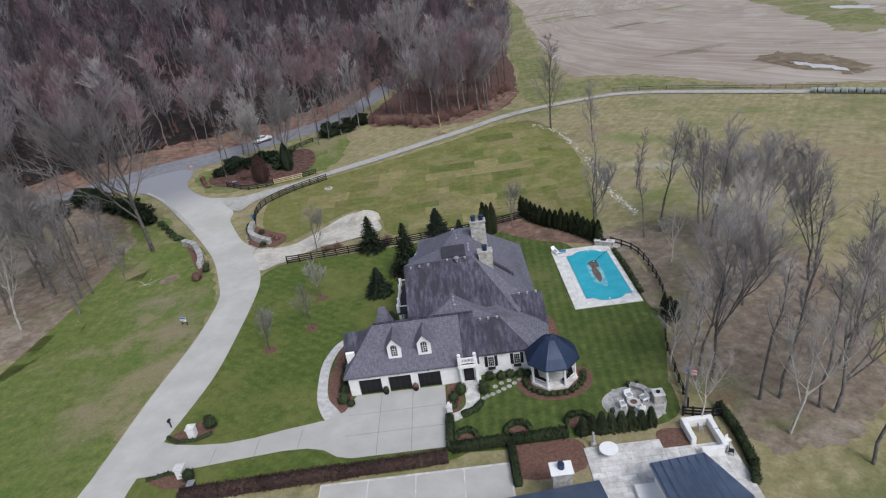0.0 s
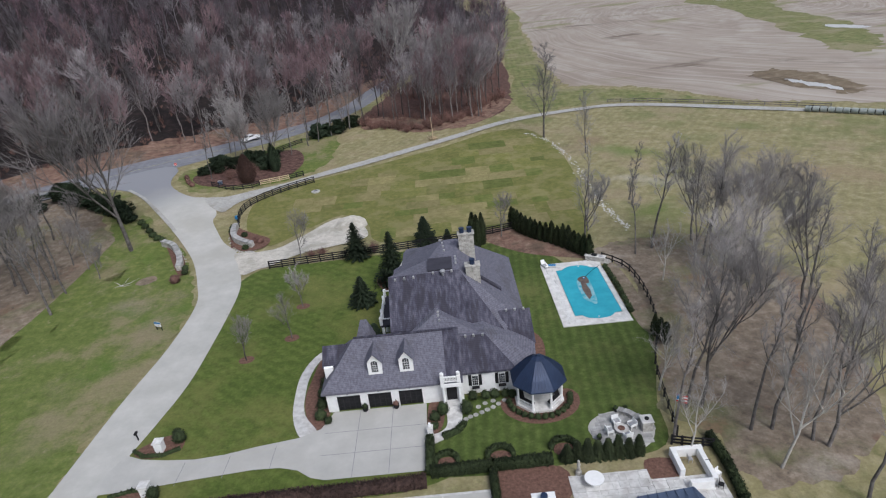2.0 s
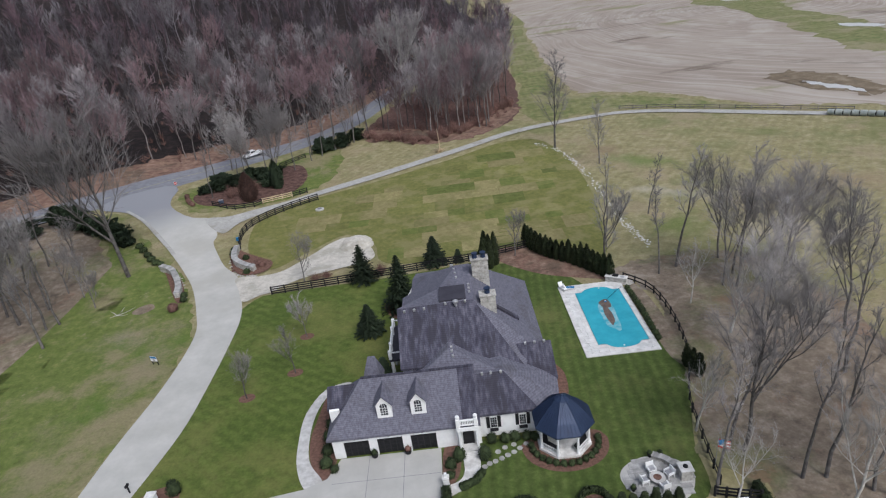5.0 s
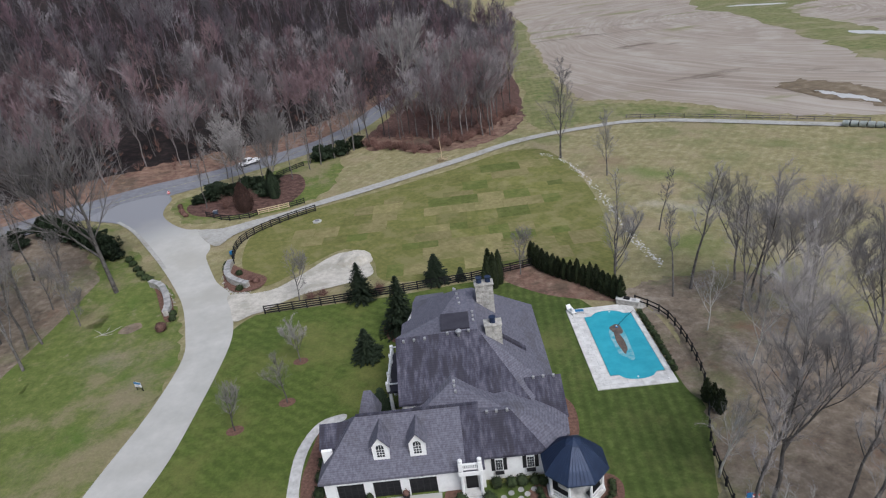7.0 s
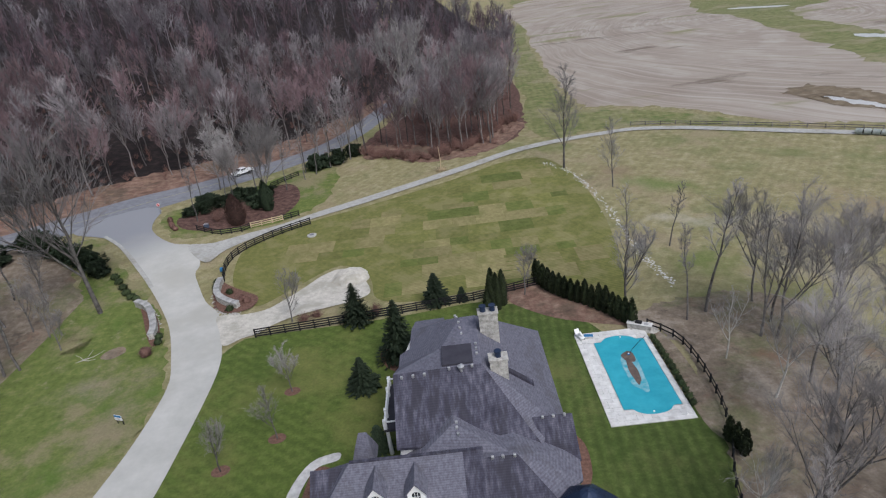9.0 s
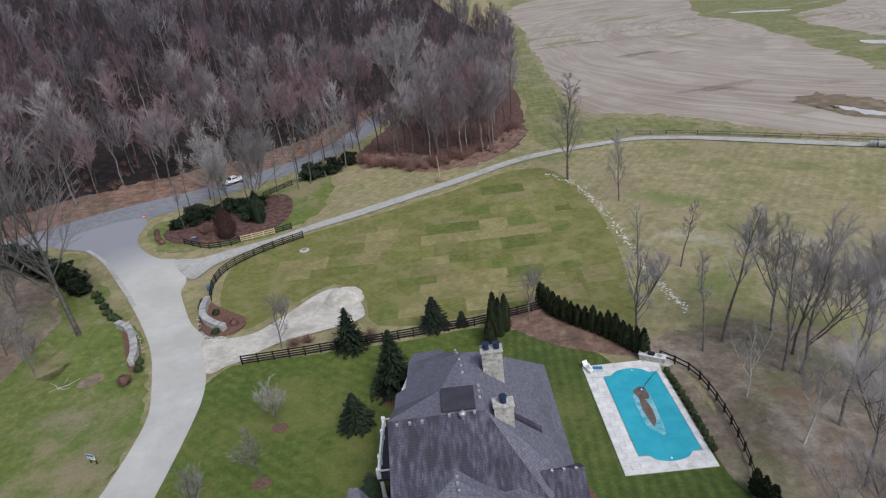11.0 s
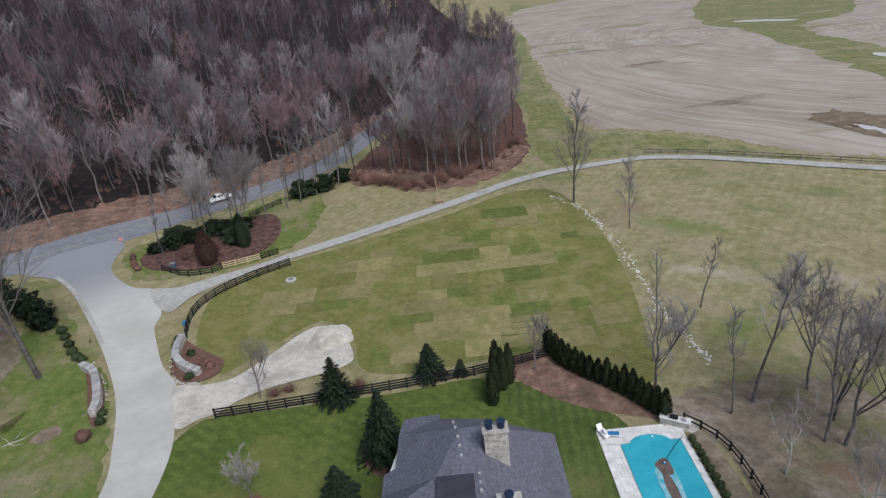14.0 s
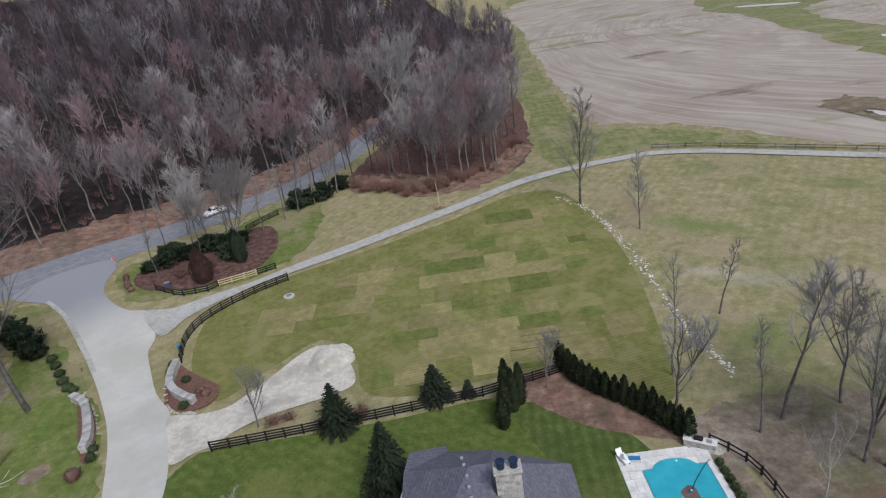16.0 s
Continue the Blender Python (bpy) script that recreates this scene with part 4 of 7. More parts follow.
# garage wing
roof("garage_roof", [
    [(-17.1, 56.9, 3.05), (-2.2, 56.9, 3.05), (-2.2, 61.0, 7.75), (-12.9, 61.0, 7.75)],
    [(-17.1, 56.9, 3.05), (-12.9, 61.0, 7.75), (-17.1, 65.2, 3.05)],
    [(-12.9, 61.0, 7.75), (-2.2, 61.0, 7.75), (-2.2, 65.2, 3.05), (-17.1, 65.2, 3.05)]], M_roof, house)
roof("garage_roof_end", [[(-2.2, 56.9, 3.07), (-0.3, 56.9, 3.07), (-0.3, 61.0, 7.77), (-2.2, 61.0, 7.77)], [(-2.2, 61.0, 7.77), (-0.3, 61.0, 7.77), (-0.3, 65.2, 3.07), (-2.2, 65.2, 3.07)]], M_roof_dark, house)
box_part("ridge_cap", -12.9, -0.3, 60.85, 61.15, 7.7, 7.84, M_roof_dark, house)
DOORS = ((-15.45, -12.65), (-11.75, -8.95), (-8.05, -5.25))
wall_edges = [-16.65, -15.45, -12.65, -11.75, -8.95, -8.05, -5.25, -0.35]
for a, b in zip(wall_edges[::2], wall_edges[1::2]):
    box_part("wall", a, b, 57.25, 57.55, -0.3, 3.0, M_white, house)
for a, b in DOORS:
    box_part("wall_lintel", a, b, 57.25, 57.55, 2.25, 3.0, M_white, house)
    door = box_part("garage_door", a - 0.02, b + 0.02, 57.45, 57.54, 0, 2.26, M_door, house, "black panelled garage door")
    for row in range(4):
        for col in range(4):
            x0 = a + 0.1 + col * 0.67
            box_part("door_panel", x0, x0 + 0.55, 57.43, 57.452, 0.08 + row * 0.55, 0.54 + row * 0.55, M_black, door)
    box_part("door_trim", a - 0.06, b + 0.06, 57.21, 57.248, 2.25, 2.36, M_trim, house)
    lamp = box_part("wall_lamp", (a + b) / 2 - 0.1, (a + b) / 2 + 0.1, 57.05, 57.23, 2.55, 2.85, M_black, house, "black carriage lamp", 0.03)
prism("wall_side", [(-16.65, 57.55), (-16.35, 57.55), (-16.35, 64.9), (-16.65, 64.9)], -0.3, [3.0] * 4, M_white, house)
# west cross gable with its white pediment
roof("west_gable_roof", [[(-16.9, 61.4, 6.8), (-13.2, 61.4, 6.8), (-13.2, 59.4, 5.2), (-16.9, 59.4, 5.2)], [(-16.9, 61.4, 6.8), (-13.2, 61.4, 6.8), (-13.2, 63.8, 4.4), (-16.9, 63.8, 4.4)]], M_roof_dark, house)
prism("pediment", [(-16.7, 59.2), (-15.6, 59.2), (-15.6, 61.4), (-16.7, 61.4)], 3.0, [5.05, 5.05, 6.6, 6.6], M_trim, house)
roof("west_bay_roof", [[(-13.4, 63.4, 5.0), (-11.0, 63.4, 5.0), (-11.6, 64.6, 8.0), (-12.4, 64.6, 8.0)], [(-11.0, 63.4, 5.0), (-11.0, 66.0, 5.0), (-11.6, 64.6, 8.0)], [(-13.4, 63.4, 5.0), (-12.4, 64.6, 8.0), (-13.4, 66.0, 5.0)]], M_roof, house)
# roof dormers
for cx in (-10.45, -6.75):
    d = prism("dormer", [(cx - 0.82, 58.050), (cx + 0.82, 58.050), (cx + 0.82, 60.950), (cx - 0.82, 60.950)], 4.05, [6.200] * 4, M_trim, house, "white roof dormer with arched sash window")
    prism("dormer_peak", [(cx - 0.82, 58.050), (cx, 58.050), (cx + 0.82, 58.050), (cx + 0.82, 58.300), (cx, 58.300), (cx - 0.82, 58.300)], 6.190, [6.210, 7.200, 6.210, 6.210, 7.200, 6.210], M_trim, d)
    roof("dormer_roof", [[(cx - 1.05, 57.800, 6.050), (cx, 57.800, 7.400), (cx, 60.850, 7.450), (cx - 1.05, 60.550, 6.150)], [(cx + 1.05, 57.800, 6.050), (cx, 57.800, 7.400), (cx, 60.850, 7.450), (cx + 1.05, 60.550, 6.150)]], M_roof, d, 0.12)
    win = box_part("window", cx - 0.38, cx + 0.38, 57.990, 58.048, 4.75, 6.000, M_glass, d)
    bm = bmesh.new()
    for k in range(10):
        a0, a1 = math.pi * k / 10, math.pi * (k + 1) / 10
        bm.faces.new([bm.verts.new(c) for c in ((cx, 57.990, 6.000), (cx + 0.38 * math.cos(a0), 57.990, 6.000 + 0.3 * math.sin(a0)), (cx + 0.38 * math.cos(a1), 57.990, 6.000 + 0.3 * math.sin(a1)))])
    part("arched_light", bm, M_glass, d)
    for k in (-0.14, 0.12):
        box_part("muntin", cx + k, cx + k + 0.035, 57.960, 57.989, 4.75, 6.25, M_trim, d)
    for k in range(3):
        box_part("muntin", cx - 0.38, cx + 0.38, 57.958, 57.988, 5.05 + 0.32 * k, 5.085 + 0.32 * k, M_trim, d)
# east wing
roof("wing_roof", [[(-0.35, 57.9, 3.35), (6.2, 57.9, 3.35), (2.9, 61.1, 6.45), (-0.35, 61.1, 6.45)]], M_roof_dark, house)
roof("wing_hip_roof", [[(6.2, 57.9, 3.36), (8.8, 60.2, 3.36), (9.2, 63.8, 3.5), (2.9, 65.0, 6.1), (2.9, 61.1, 6.46)], [(-0.35, 61.1, 6.46), (2.9, 61.1, 6.46), (2.9, 65.0, 6.1), (-0.35, 65, 6.1)]], M_roof, house)
prism("wing_wall", [(-0.35, 58.2), (6.0, 58.2), (8.5, 60.4), (8.8, 63.6), (-0.35, 63.6)], -0.3, [3.3] * 5, M_white, house)
for cx in (1.15, 4.35):
    w = box_part("window", cx - 0.4, cx + 0.4, 58.1, 58.196, 1.25, 2.75, M_trim, house, "white sash window with black shutters")
    for i in range(3):
        for j in range(4):
            box_part("pane", cx - 0.34 + i * 0.235, cx - 0.13 + i * 0.235, 58.075, 58.099, 1.33 + j * 0.34, 1.62 + j * 0.34, M_glass, w)
    for k in (-0.8, 0.42):
        sh = box_part("shutter", cx + k, cx + k + 0.38, 58.12, 58.197, 1.23, 2.77, M_black, w)
        for j in range(8):
            box_part("louvre", cx + k + 0.04, cx + k + 0.34, 58.1, 58.118, 1.28 + j * 0.18, 1.39 + j * 0.18, M_black, sh)
    box_part("flower_box", cx - 0.45, cx + 0.45, 57.85, 58.098, 0.92, 1.18, M_black, w)
# portico
portico = box_part("portico", -2.95, -0.55, 56.2, 57.24, 2.85, 3.35, M_trim, house, "white portico with balustraded top", 0.03)
box_part("balcony_floor", -2.85, -0.65, 56.3, 57.23, 3.351, 3.42, M_membrane, portico)
for cx in (-2.7, -0.8):
    turned("column", cx, 56.45, [(0.02, 0.24), (0.18, 0.24), (0.2, 0.17), (2.6, 0.14), (2.72, 0.22), (2.86, 0.22)], M_trim, portico)
    box_part("pier", cx - 0.22, cx + 0.22, 56.22, 56.65, 3.421, 4.45, M_trim, portico, "", 0.03)
    box_part("pilaster", cx - 0.16, cx + 0.16, 57.05, 57.248, 0.02, 2.85, M_trim, portico)
    turned("urn", cx, 56.44, [(4.45, 0.1), (4.5, 0.18), (4.75, 0.24), (4.85, 0.16)], M_trim, portico)
box_part("top_rail", -2.47, -1.03, 56.32, 56.54, 4.1, 4.22, M_trim, portico)
box_part("bottom_rail", -2.47, -1.03, 56.34, 56.52, 3.5, 3.58, M_trim, portico)
for k in range(8):
    turned("baluster", -2.38 + k * 0.178, 56.43, [(3.58, 0.05), (3.8, 0.065), (4.1, 0.04)], M_trim, portico, 6)
box_part("entrance_door", -2.35, -1.15, 57.14, 57.247, 0.02, 2.4, M_door, portico, "dark front door")

# link roof behind the garage ridge
roof("link_roof", [[(-8.2, 61.3, 5.2), (2.9, 61.1, 6.2), (-2.9, 64.5, 8.0)], [(-2.9, 64.5, 8.0), (2.9, 61.1, 6.2), (4.4, 64.5, 4.9), (-2.9, 67.5, 8.0)], [(-8.2, 61.3, 5.2), (-2.9, 64.5, 8.0), (-2.9, 67.5, 8.0), (-8.2, 64.5, 5.2)]], M_roof, house)
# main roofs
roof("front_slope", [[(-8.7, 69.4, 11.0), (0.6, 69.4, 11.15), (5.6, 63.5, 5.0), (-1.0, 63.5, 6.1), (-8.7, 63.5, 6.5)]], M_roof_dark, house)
roof("main_roof", [
    [(0.6, 69.4, 11.15), (5.6, 63.5, 5.0), (7.2, 66.0, 5.75)],
    [(0.6, 69.4, 11.15), (7.2, 66.0, 5.75), (8.6, 65.4, 4.65), (8.6, 84.0, 4.65), (0.6, 79, 11.15)],
    [(-8.7, 69.4, 11.0), (-3.6, 69.4, 11.06), (-3.6, 73.2, 11.06), (-8.7, 74.5, 8.2)],
    [(-3.6, 69.4, 11.06), (0.6, 69.4, 11.15), (0.6, 73.2, 11.15), (-3.6, 73.2, 11.06)],
    [(-3.6, 73.2, 11.06), (0.6, 73.2, 11.15), (0.6, 79, 11.15), (-1.2, 79, 11.1), (-7.5, 82.4, 8.0), (-7.5, 77.3, 8.6), (-8.7, 77.0, 8.1), (-8.7, 74.5, 8.2)],
    [(-1.2, 79, 11.1), (0.6, 79, 11.15), (8.6, 84.0, 4.65), (1.2, 85.2, 6.6), (-3.3, 85.2, 7.2), (-3.4, 86.3, 6.9), (-7.2, 85.9, 7.0), (-7.5, 82.4, 8.0)]], M_roof, house)
prism("main_wall", [(-8.4, 63.8), (5.6, 63.8), (8.2, 65.6), (8.2, 83.6), (1.0, 85.0), (-4.5, 85.7), (-7.3, 81.8), (-8.4, 76.8)], -0.3, [6.0, 4.7, 4.4, 4.4, 6.0, 6.4, 7.7, 7.8], M_white, house)
prism("gable_wall", [(-8.45, 63.9), (-8.2, 63.9), (-8.2, 69.4), (-8.45, 69.4)], 4.0, [6.3, 6.3, 10.7, 10.7], M_white, house)
prism("gable_wall", [(-8.45, 69.4), (-8.2, 69.4), (-8.2, 74.4), (-8.45, 74.4)], 4.0, [10.7, 10.7, 7.9, 7.9], M_white, house)
flat = box_part("flat_roof_panel", -3.5, -0.25, 69.65, 73.1, 11.0, 11.32, M_membrane, house, "black membrane flat-roof panel")
roof("east_cross_roof", [[(5.0, 65.5, 6.75), (9.0, 65.5, 6.75), (9.2, 62.6, 3.5), (5.9, 62.6, 3.5)], [(5.0, 65.5, 6.75), (9.0, 65.5, 6.75), (9.2, 68.5, 4.2), (5.0, 68.5, 4.2)]], M_roof_dark, house)
prism("east_cross_wall", [(5.9, 63.0), (9.0, 63.0), (9.0, 65.7), (9.0, 68.2), (5.9, 68.2)], -0.3, [3.5, 3.5, 6.4, 4.0, 4.0], M_white, house)
prism("dormer_cricket", [(3.2, 70.3), (6.0, 70.3), (6.0, 70.95), (3.2, 70.95)], 5.5, [9.35, 7.1, 7.1, 9.35], M_roof_dark, house)
# vents on the roofs
for x, y, z in [(-7.8, 69.0, 10.75), (-6.6, 69.0, 10.8), (-5.4, 69.0, 10.85), (-2.8, 69.2, 11.1), (-1.5, 69.2, 11.3), (-0.4, 69.2, 11.15), (0.25, 71.2, 11.2), (0.25, 72.1, 11.2), (0.25, 73.0, 11.2),
                (-1.2, 75.4, 11.15), (-1.3, 76.6, 11.15), (-1.4, 77.8, 11.15), (-1.6, 79.4, 10.85), (-1.8, 81, 10.1), (-2.6, 64.6, 7.95), (-2.6, 64.1, 7.75), (-2.5, 63.5, 7.45), (0.5, 61.0, 6.45), (1.5, 61.0, 6.45), (2.6, 61.0, 6.45),
                (6.0, 65.4, 6.75), (7.1, 65.4, 6.75), (8.2, 65.4, 6.75), (-1.5, 66.4, 8.2)]:
    box_part("roof_vent", x - 0.14, x + 0.14, y - 0.14, y + 0.14, z - 0.15, z + 0.2, M_steel, house, "", 0.04)
turned("turbine_vent", -1.55, 68.9, [(10.8, 0.15), (11.2, 0.15), (11.25, 0.32), (11.5, 0.36), (11.65, 0.12)], M_steel, house)


def chimney(x, y, w, d, z0, z1, pots):
    c = box_part("chimney", x + 0.03, x + w - 0.03, y + 0.04, y + d - 0.04, z0, z1, M_stone, house, "pale stone chimney with dark flue caps")
    h = 0.38
    k, z = 0, z0
    while z < z1 - 0.01:
        g = 0.02 * (k % 2)
        n = 4 if k % 2 else 3
        for side in range(2):
            for i in range(n):
                a, b = x + w * i / n, x + w * (i + 1) / n
                yy = y if side == 0 else y + d - 0.3
                bm = bmesh.new()
                add_box(bm, a + 0.012, b - 0.012, yy - g, yy + 0.3 + g, z + 0.012, min(z + h, z1) - 0.012)
                part("stone", bm, M_stone, c)
        z += h
        k += 1
    box_part("cap", x - 0.1, x + w + 0.1, y - 0.1, y + d + 0.1, z1, z1 + 0.16, M_stone, c, "", 0.03)
    for i in range(pots):
        cx = x + w * (i + 0.5) / pots
        turned("chimney_pot", cx, y + d / 2, [(z1 + 0.16, 0.34), (z1 + 0.7, 0.3), (z1 + 0.74, 0.4), (z1 + 0.86, 0.4)], M_navy, c, 10, "dark blue flue cap")


chimney(0.95, 75.6, 2.15, 1.3, 7.5, 13.1, 2)
chimney(1.45, 69.0, 1.85, 1.3, 7.5, 11.5, 1)
# west balcony
balcony = box_part("balcony", -10.8, -8.42, 69.6, 77.6, 3.3, 3.6, M_membrane, house, "white balustraded balcony with dark floor")
for y in (69.8, 71.7, 75.4, 77.4):
    box_part("post", -10.85, -10.45, y - 0.2, y + 0.2, 3.601, 4.85, M_trim, balcony, "", 0.03)
for y in (69.8, 77.4):
    box_part("post", -9.05, -8.65, y - 0.2, y + 0.2, 3.601, 4.85, M_trim, balcony, "", 0.03)
    box_part("rail", -10.44, -9.06, y - 0.08, y + 0.08, 4.5, 4.62, M_trim, balcony)
for y0, y1 in ((70.01, 71.49), (71.91, 75.19), (75.61, 77.19)):
    box_part("rail", -10.75, -10.55, y0, y1, 4.5, 4.62, M_trim, balcony)
    box_part("rail", -10.73, -10.57, y0, y1, 3.68, 3.78, M_trim, balcony)
    m = int((y1 - y0) / 0.22)
    for k in range(m):
        yb = y0 + 0.11 + (y1 - y0 - 0.22) * k / max(1, m - 1)
        box_part("baluster", -10.69, -10.61, yb - 0.04, yb + 0.04, 3.781, 4.499, M_trim, balcony)
for y in (69.8, 73.6, 77.4):
    turned("balcony_column", -10.5, y, [(0.0, 0.25), (3.3, 0.2)], M_trim, balcony)
box_part("bay_window", -8.9, -8.41, 64.6, 67.4, 0.3, 3.4, M_trim, house, "", 0.02)
box_part("low_wall", -8.2, -4.8, 62.9, 63.79, 3.2, 5.0, M_trim, house)

# ---- gazebo ----
gazebo = thing("gazebo", (8.4, 56.45, 0), "white octagonal gazebo with navy metal roof", "gazebo")
GR = 3.15
oct_pts = [(GR * math.cos(radians(22.5 + 45 * k)), GR * math.sin(radians(22.5 + 45 * k))) for k in range(8)]
for k in range(8):
    a, b = oct_pts[k], oct_pts[(k + 1) % 8]
    tiers = ((1.06, 3.15), (0.8, 4.15), (0.52, 5.0), (0.25, 5.65), (0.0, 6.0))
    roof("roof_panel", [[(a[0] * f0, a[1] * f0, z0), (b[0] * f0, b[1] * f0, z0), (b[0] * f1, b[1] * f1, z1), (a[0] * f1, a[1] * f1, z1)] if f1 else
                        [(a[0] * f0, a[1] * f0, z0), (b[0] * f0, b[1] * f0, z0), (0, 0, z1)] for (f0, z0), (f1, z1) in zip(tiers, tiers[1:])], M_navy, gazebo, 0.14)
    for s in range(6):
        u = s / 6
        ex, ey = a[0] + (b[0] - a[0]) * u, a[1] + (b[1] - a[1]) * u
        sp = Soup()
        sp.tube([(ex * f, ey * f, z + 0.02) for f, z in tiers[:5 if s == 0 else 4]], 0.026, 0.022, 4)
        sp.mesh("seam", M_navy, gazebo)
    cx, cy = a[0] * 0.86, a[1] * 0.86
    turned("column", cx, cy, [(0.3, 0.2), (0.5, 0.2), (0.52, 0.15), (3.0, 0.13), (3.1, 0.2), (3.3, 0.2)], M_trim, gazebo, 10)
    if k not in (1, 2, 5):
        q = (b[0] * 0.86, b[1] * 0.86)
        bench = Soup()
        for z, r0 in ((0.95, 0.06), (0.5, 0.05)):
            bench.tube([(cx, cy, z), (*q, z)], r0, r0, 4)
        for j in range(1, 10):
            x0, y0 = cx + (q[0] - cx) * j / 10, cy + (q[1] - cy) * j / 10
            bench.tube([(x0, y0, 0.35), (x0, y0, 0.95)], 0.035, 0.035, 4)
        bench.mesh("railing", M_trim, gazebo)
        bm = bmesh.new()
        v = [bm.verts.new((px * s, py * s, z)) for z in (0.62, 0.72) for px, py, s in ((a[0], a[1], 0.8), (b[0], b[1], 0.8), (b[0], b[1], 0.6), (a[0], a[1], 0.6))]
        for q4 in ((3, 2, 1, 0), (4, 5, 6, 7), (0, 1, 5, 4), (1, 2, 6, 5), (2, 3, 7, 6), (3, 0, 4, 7)):
            bm.faces.new([v[i] for i in q4])
        part("bench_seat", bm, M_black, gazebo, "dark bench cushion")
bm = bmesh.new()
disc(bm, 0, 0, -0.1, 0.3, 3.05, 3.0, 8)
bmesh.ops.rotate(bm, verts=bm.verts[:], cent=(0, 0, 0), matrix=Matrix.Rotation(radians(22.5), 3, "Z"))
part("floor", bm, M_flag, gazebo)
bm = bmesh.new()
disc(bm, 0, 0, 3.0, 3.3, 2.95, 2.95, 8)
bmesh.ops.rotate(bm, verts=bm.verts[:], cent=(0, 0, 0), matrix=Matrix.Rotation(radians(22.5), 3, "Z"))
part("frieze", bm, M_trim, gazebo)
turned("finial", 0, 0, [(5.92, 0.16), (6.04, 0.1), (6.1, 0.12), (6.2, 0.02)], M_navy, gazebo, 8)
turned("hanging_lantern", 0, 0, [(2.3, 0.05), (2.35, 0.2), (2.7, 0.22), (3.0, 0.03)], M_black, gazebo, 6)

# ---- swimming pool ----
pool = thing("swimming_pool", (0, 0, 0), "swimming pool under a turquoise winter cover", "swimming pool")
DX, DY = (14.25, 23.9), (70.1, 88.8)
xs = [14.25, 15.5, 16.4, 22.75, 23.9]
rng = random.Random(8)


def paving(parent, x0, x1, y0, y1, z, size, material, name="paving_stone", keep=None):
    y = y0
    while y < y1 - 0.05:
        d = min(size * rng.choice((0.7, 1.0, 1.0)), y1 - y)
        x = x0
        while x < x1 - 0.05:
            w = min(size * rng.choice((0.7, 1.0, 1.4)), x1 - x)
            if keep is None or keep(x + w / 2, y + d / 2):
                box_part(name, x + 0.012, x + w - 0.012, y + 0.012, y + d - 0.012, z - 0.08, z + rng.uniform(0, 0.012), material, parent)
            x += w
        y += d


box_part("bed", 14.25, 23.9, 70.1, 88.8, -0.2, 0.05, M_concrete, pool)
paving(pool, 14.25, 23.9, 70.1, 72.4, 0.14, 0.95, M_deck)
paving(pool, 14.25, 16.35, 72.4, 86.3, 0.14, 0.95, M_deck)
paving(pool, 23.15, 23.9, 72.4, 86.3, 0.14, 0.85, M_deck)
paving(pool, 14.25, 23.9, 86.3, 88.8, 0.14, 0.95, M_deck)
# the sheet: straight sides, and a shallow round bay in the middle of each end
PX0, PX1, PY0, PY1 = 16.4, 23.1, 72.5, 86.2
bm = bmesh.new()
n = 28
vs = {}
for j in range(2 * n + 1):
    for i in range(n + 1):
        u, w = i / n * 2 - 1, j / (2 * n) * 2 - 1
        bay = 1.15 * math.sqrt(max(0.0, 1 - (u / 0.66) ** 2)) if abs(u) < 0.66 else 0.0
        yc, half = (PY0 + PY1) / 2, (PY1 - PY0) / 2 + bay
        vs[i, j] = bm.verts.new(((PX0 + PX1) / 2 + u * (PX1 - PX0) / 2, yc + w * half, 0.17 - 0.05 * (1 - u * u) * (1 - w * w)))
for j in range(2 * n):
    for i in range(n):
        bm.faces.new((vs[i, j], vs[i + 1, j], vs[i + 1, j + 1], vs[i, j + 1]))
part("pool_cover", bm, M_cover, pool, "turquoise mesh winter cover")


def blob(name, cx, cy, rx, ry, z, material, parent, seed, label=""):
    bm = bmesh.new()
    c = bm.verts.new((cx, cy, z))
    ring = []
    for k in range(40):
        a = 6.2832 * k / 40
        f = 1 + 0.28 * noise.noise(Vector((math.cos(a) * 1.4 + seed, math.sin(a) * 1.4, seed)))
        ring.append(bm.verts.new((cx + rx * f * math.cos(a), cy + ry * f * math.sin(a), z)))
    for k in range(40):
        bm.faces.new((c, ring[k], ring[(k + 1) % 40]))
    return part(name, bm, material, parent, label)


blob("silt_ring", 19.75, 79.5, 1.15, 4.0, 0.152, M_palecover, pool, 3.3, "pale silt round the puddle")
blob("puddle", 19.7, 79.3, 0.5, 2.6, 0.158, M_sludge, pool, 9.1, "brown leafy puddle on the cover")
blob("puddle_head", 20.0, 82.4, 0.85, 1.1, 0.162, M_sludge, pool, 4.2)
e = thing("cover_pump", (20.1, 82.8, 0.17), "blue and white pump on the pool cover", "pump")
box_part("body", -0.17, 0.17, -0.14, 0.14, 0, 0.2, M_blue, e, "", 0.04)
turned("cap", 0, 0, [(0.2, 0.1), (0.26, 0.07)], M_trim, e, 8)
s = Soup()
s.tube([(0.1, 0.1, 0.08), (0.9, 1.2, 0.02), (2.2, 2.6, 0.04), (3.4, 3.7, 0.06)], 0.03, 0.03, 5)
s.mesh("hose", M_rubber, e, "black drain hose")

# ---- trees of the garden and the fields ----
TALL = "tall leafless grey-barked deciduous tree in winter"
stock = {}


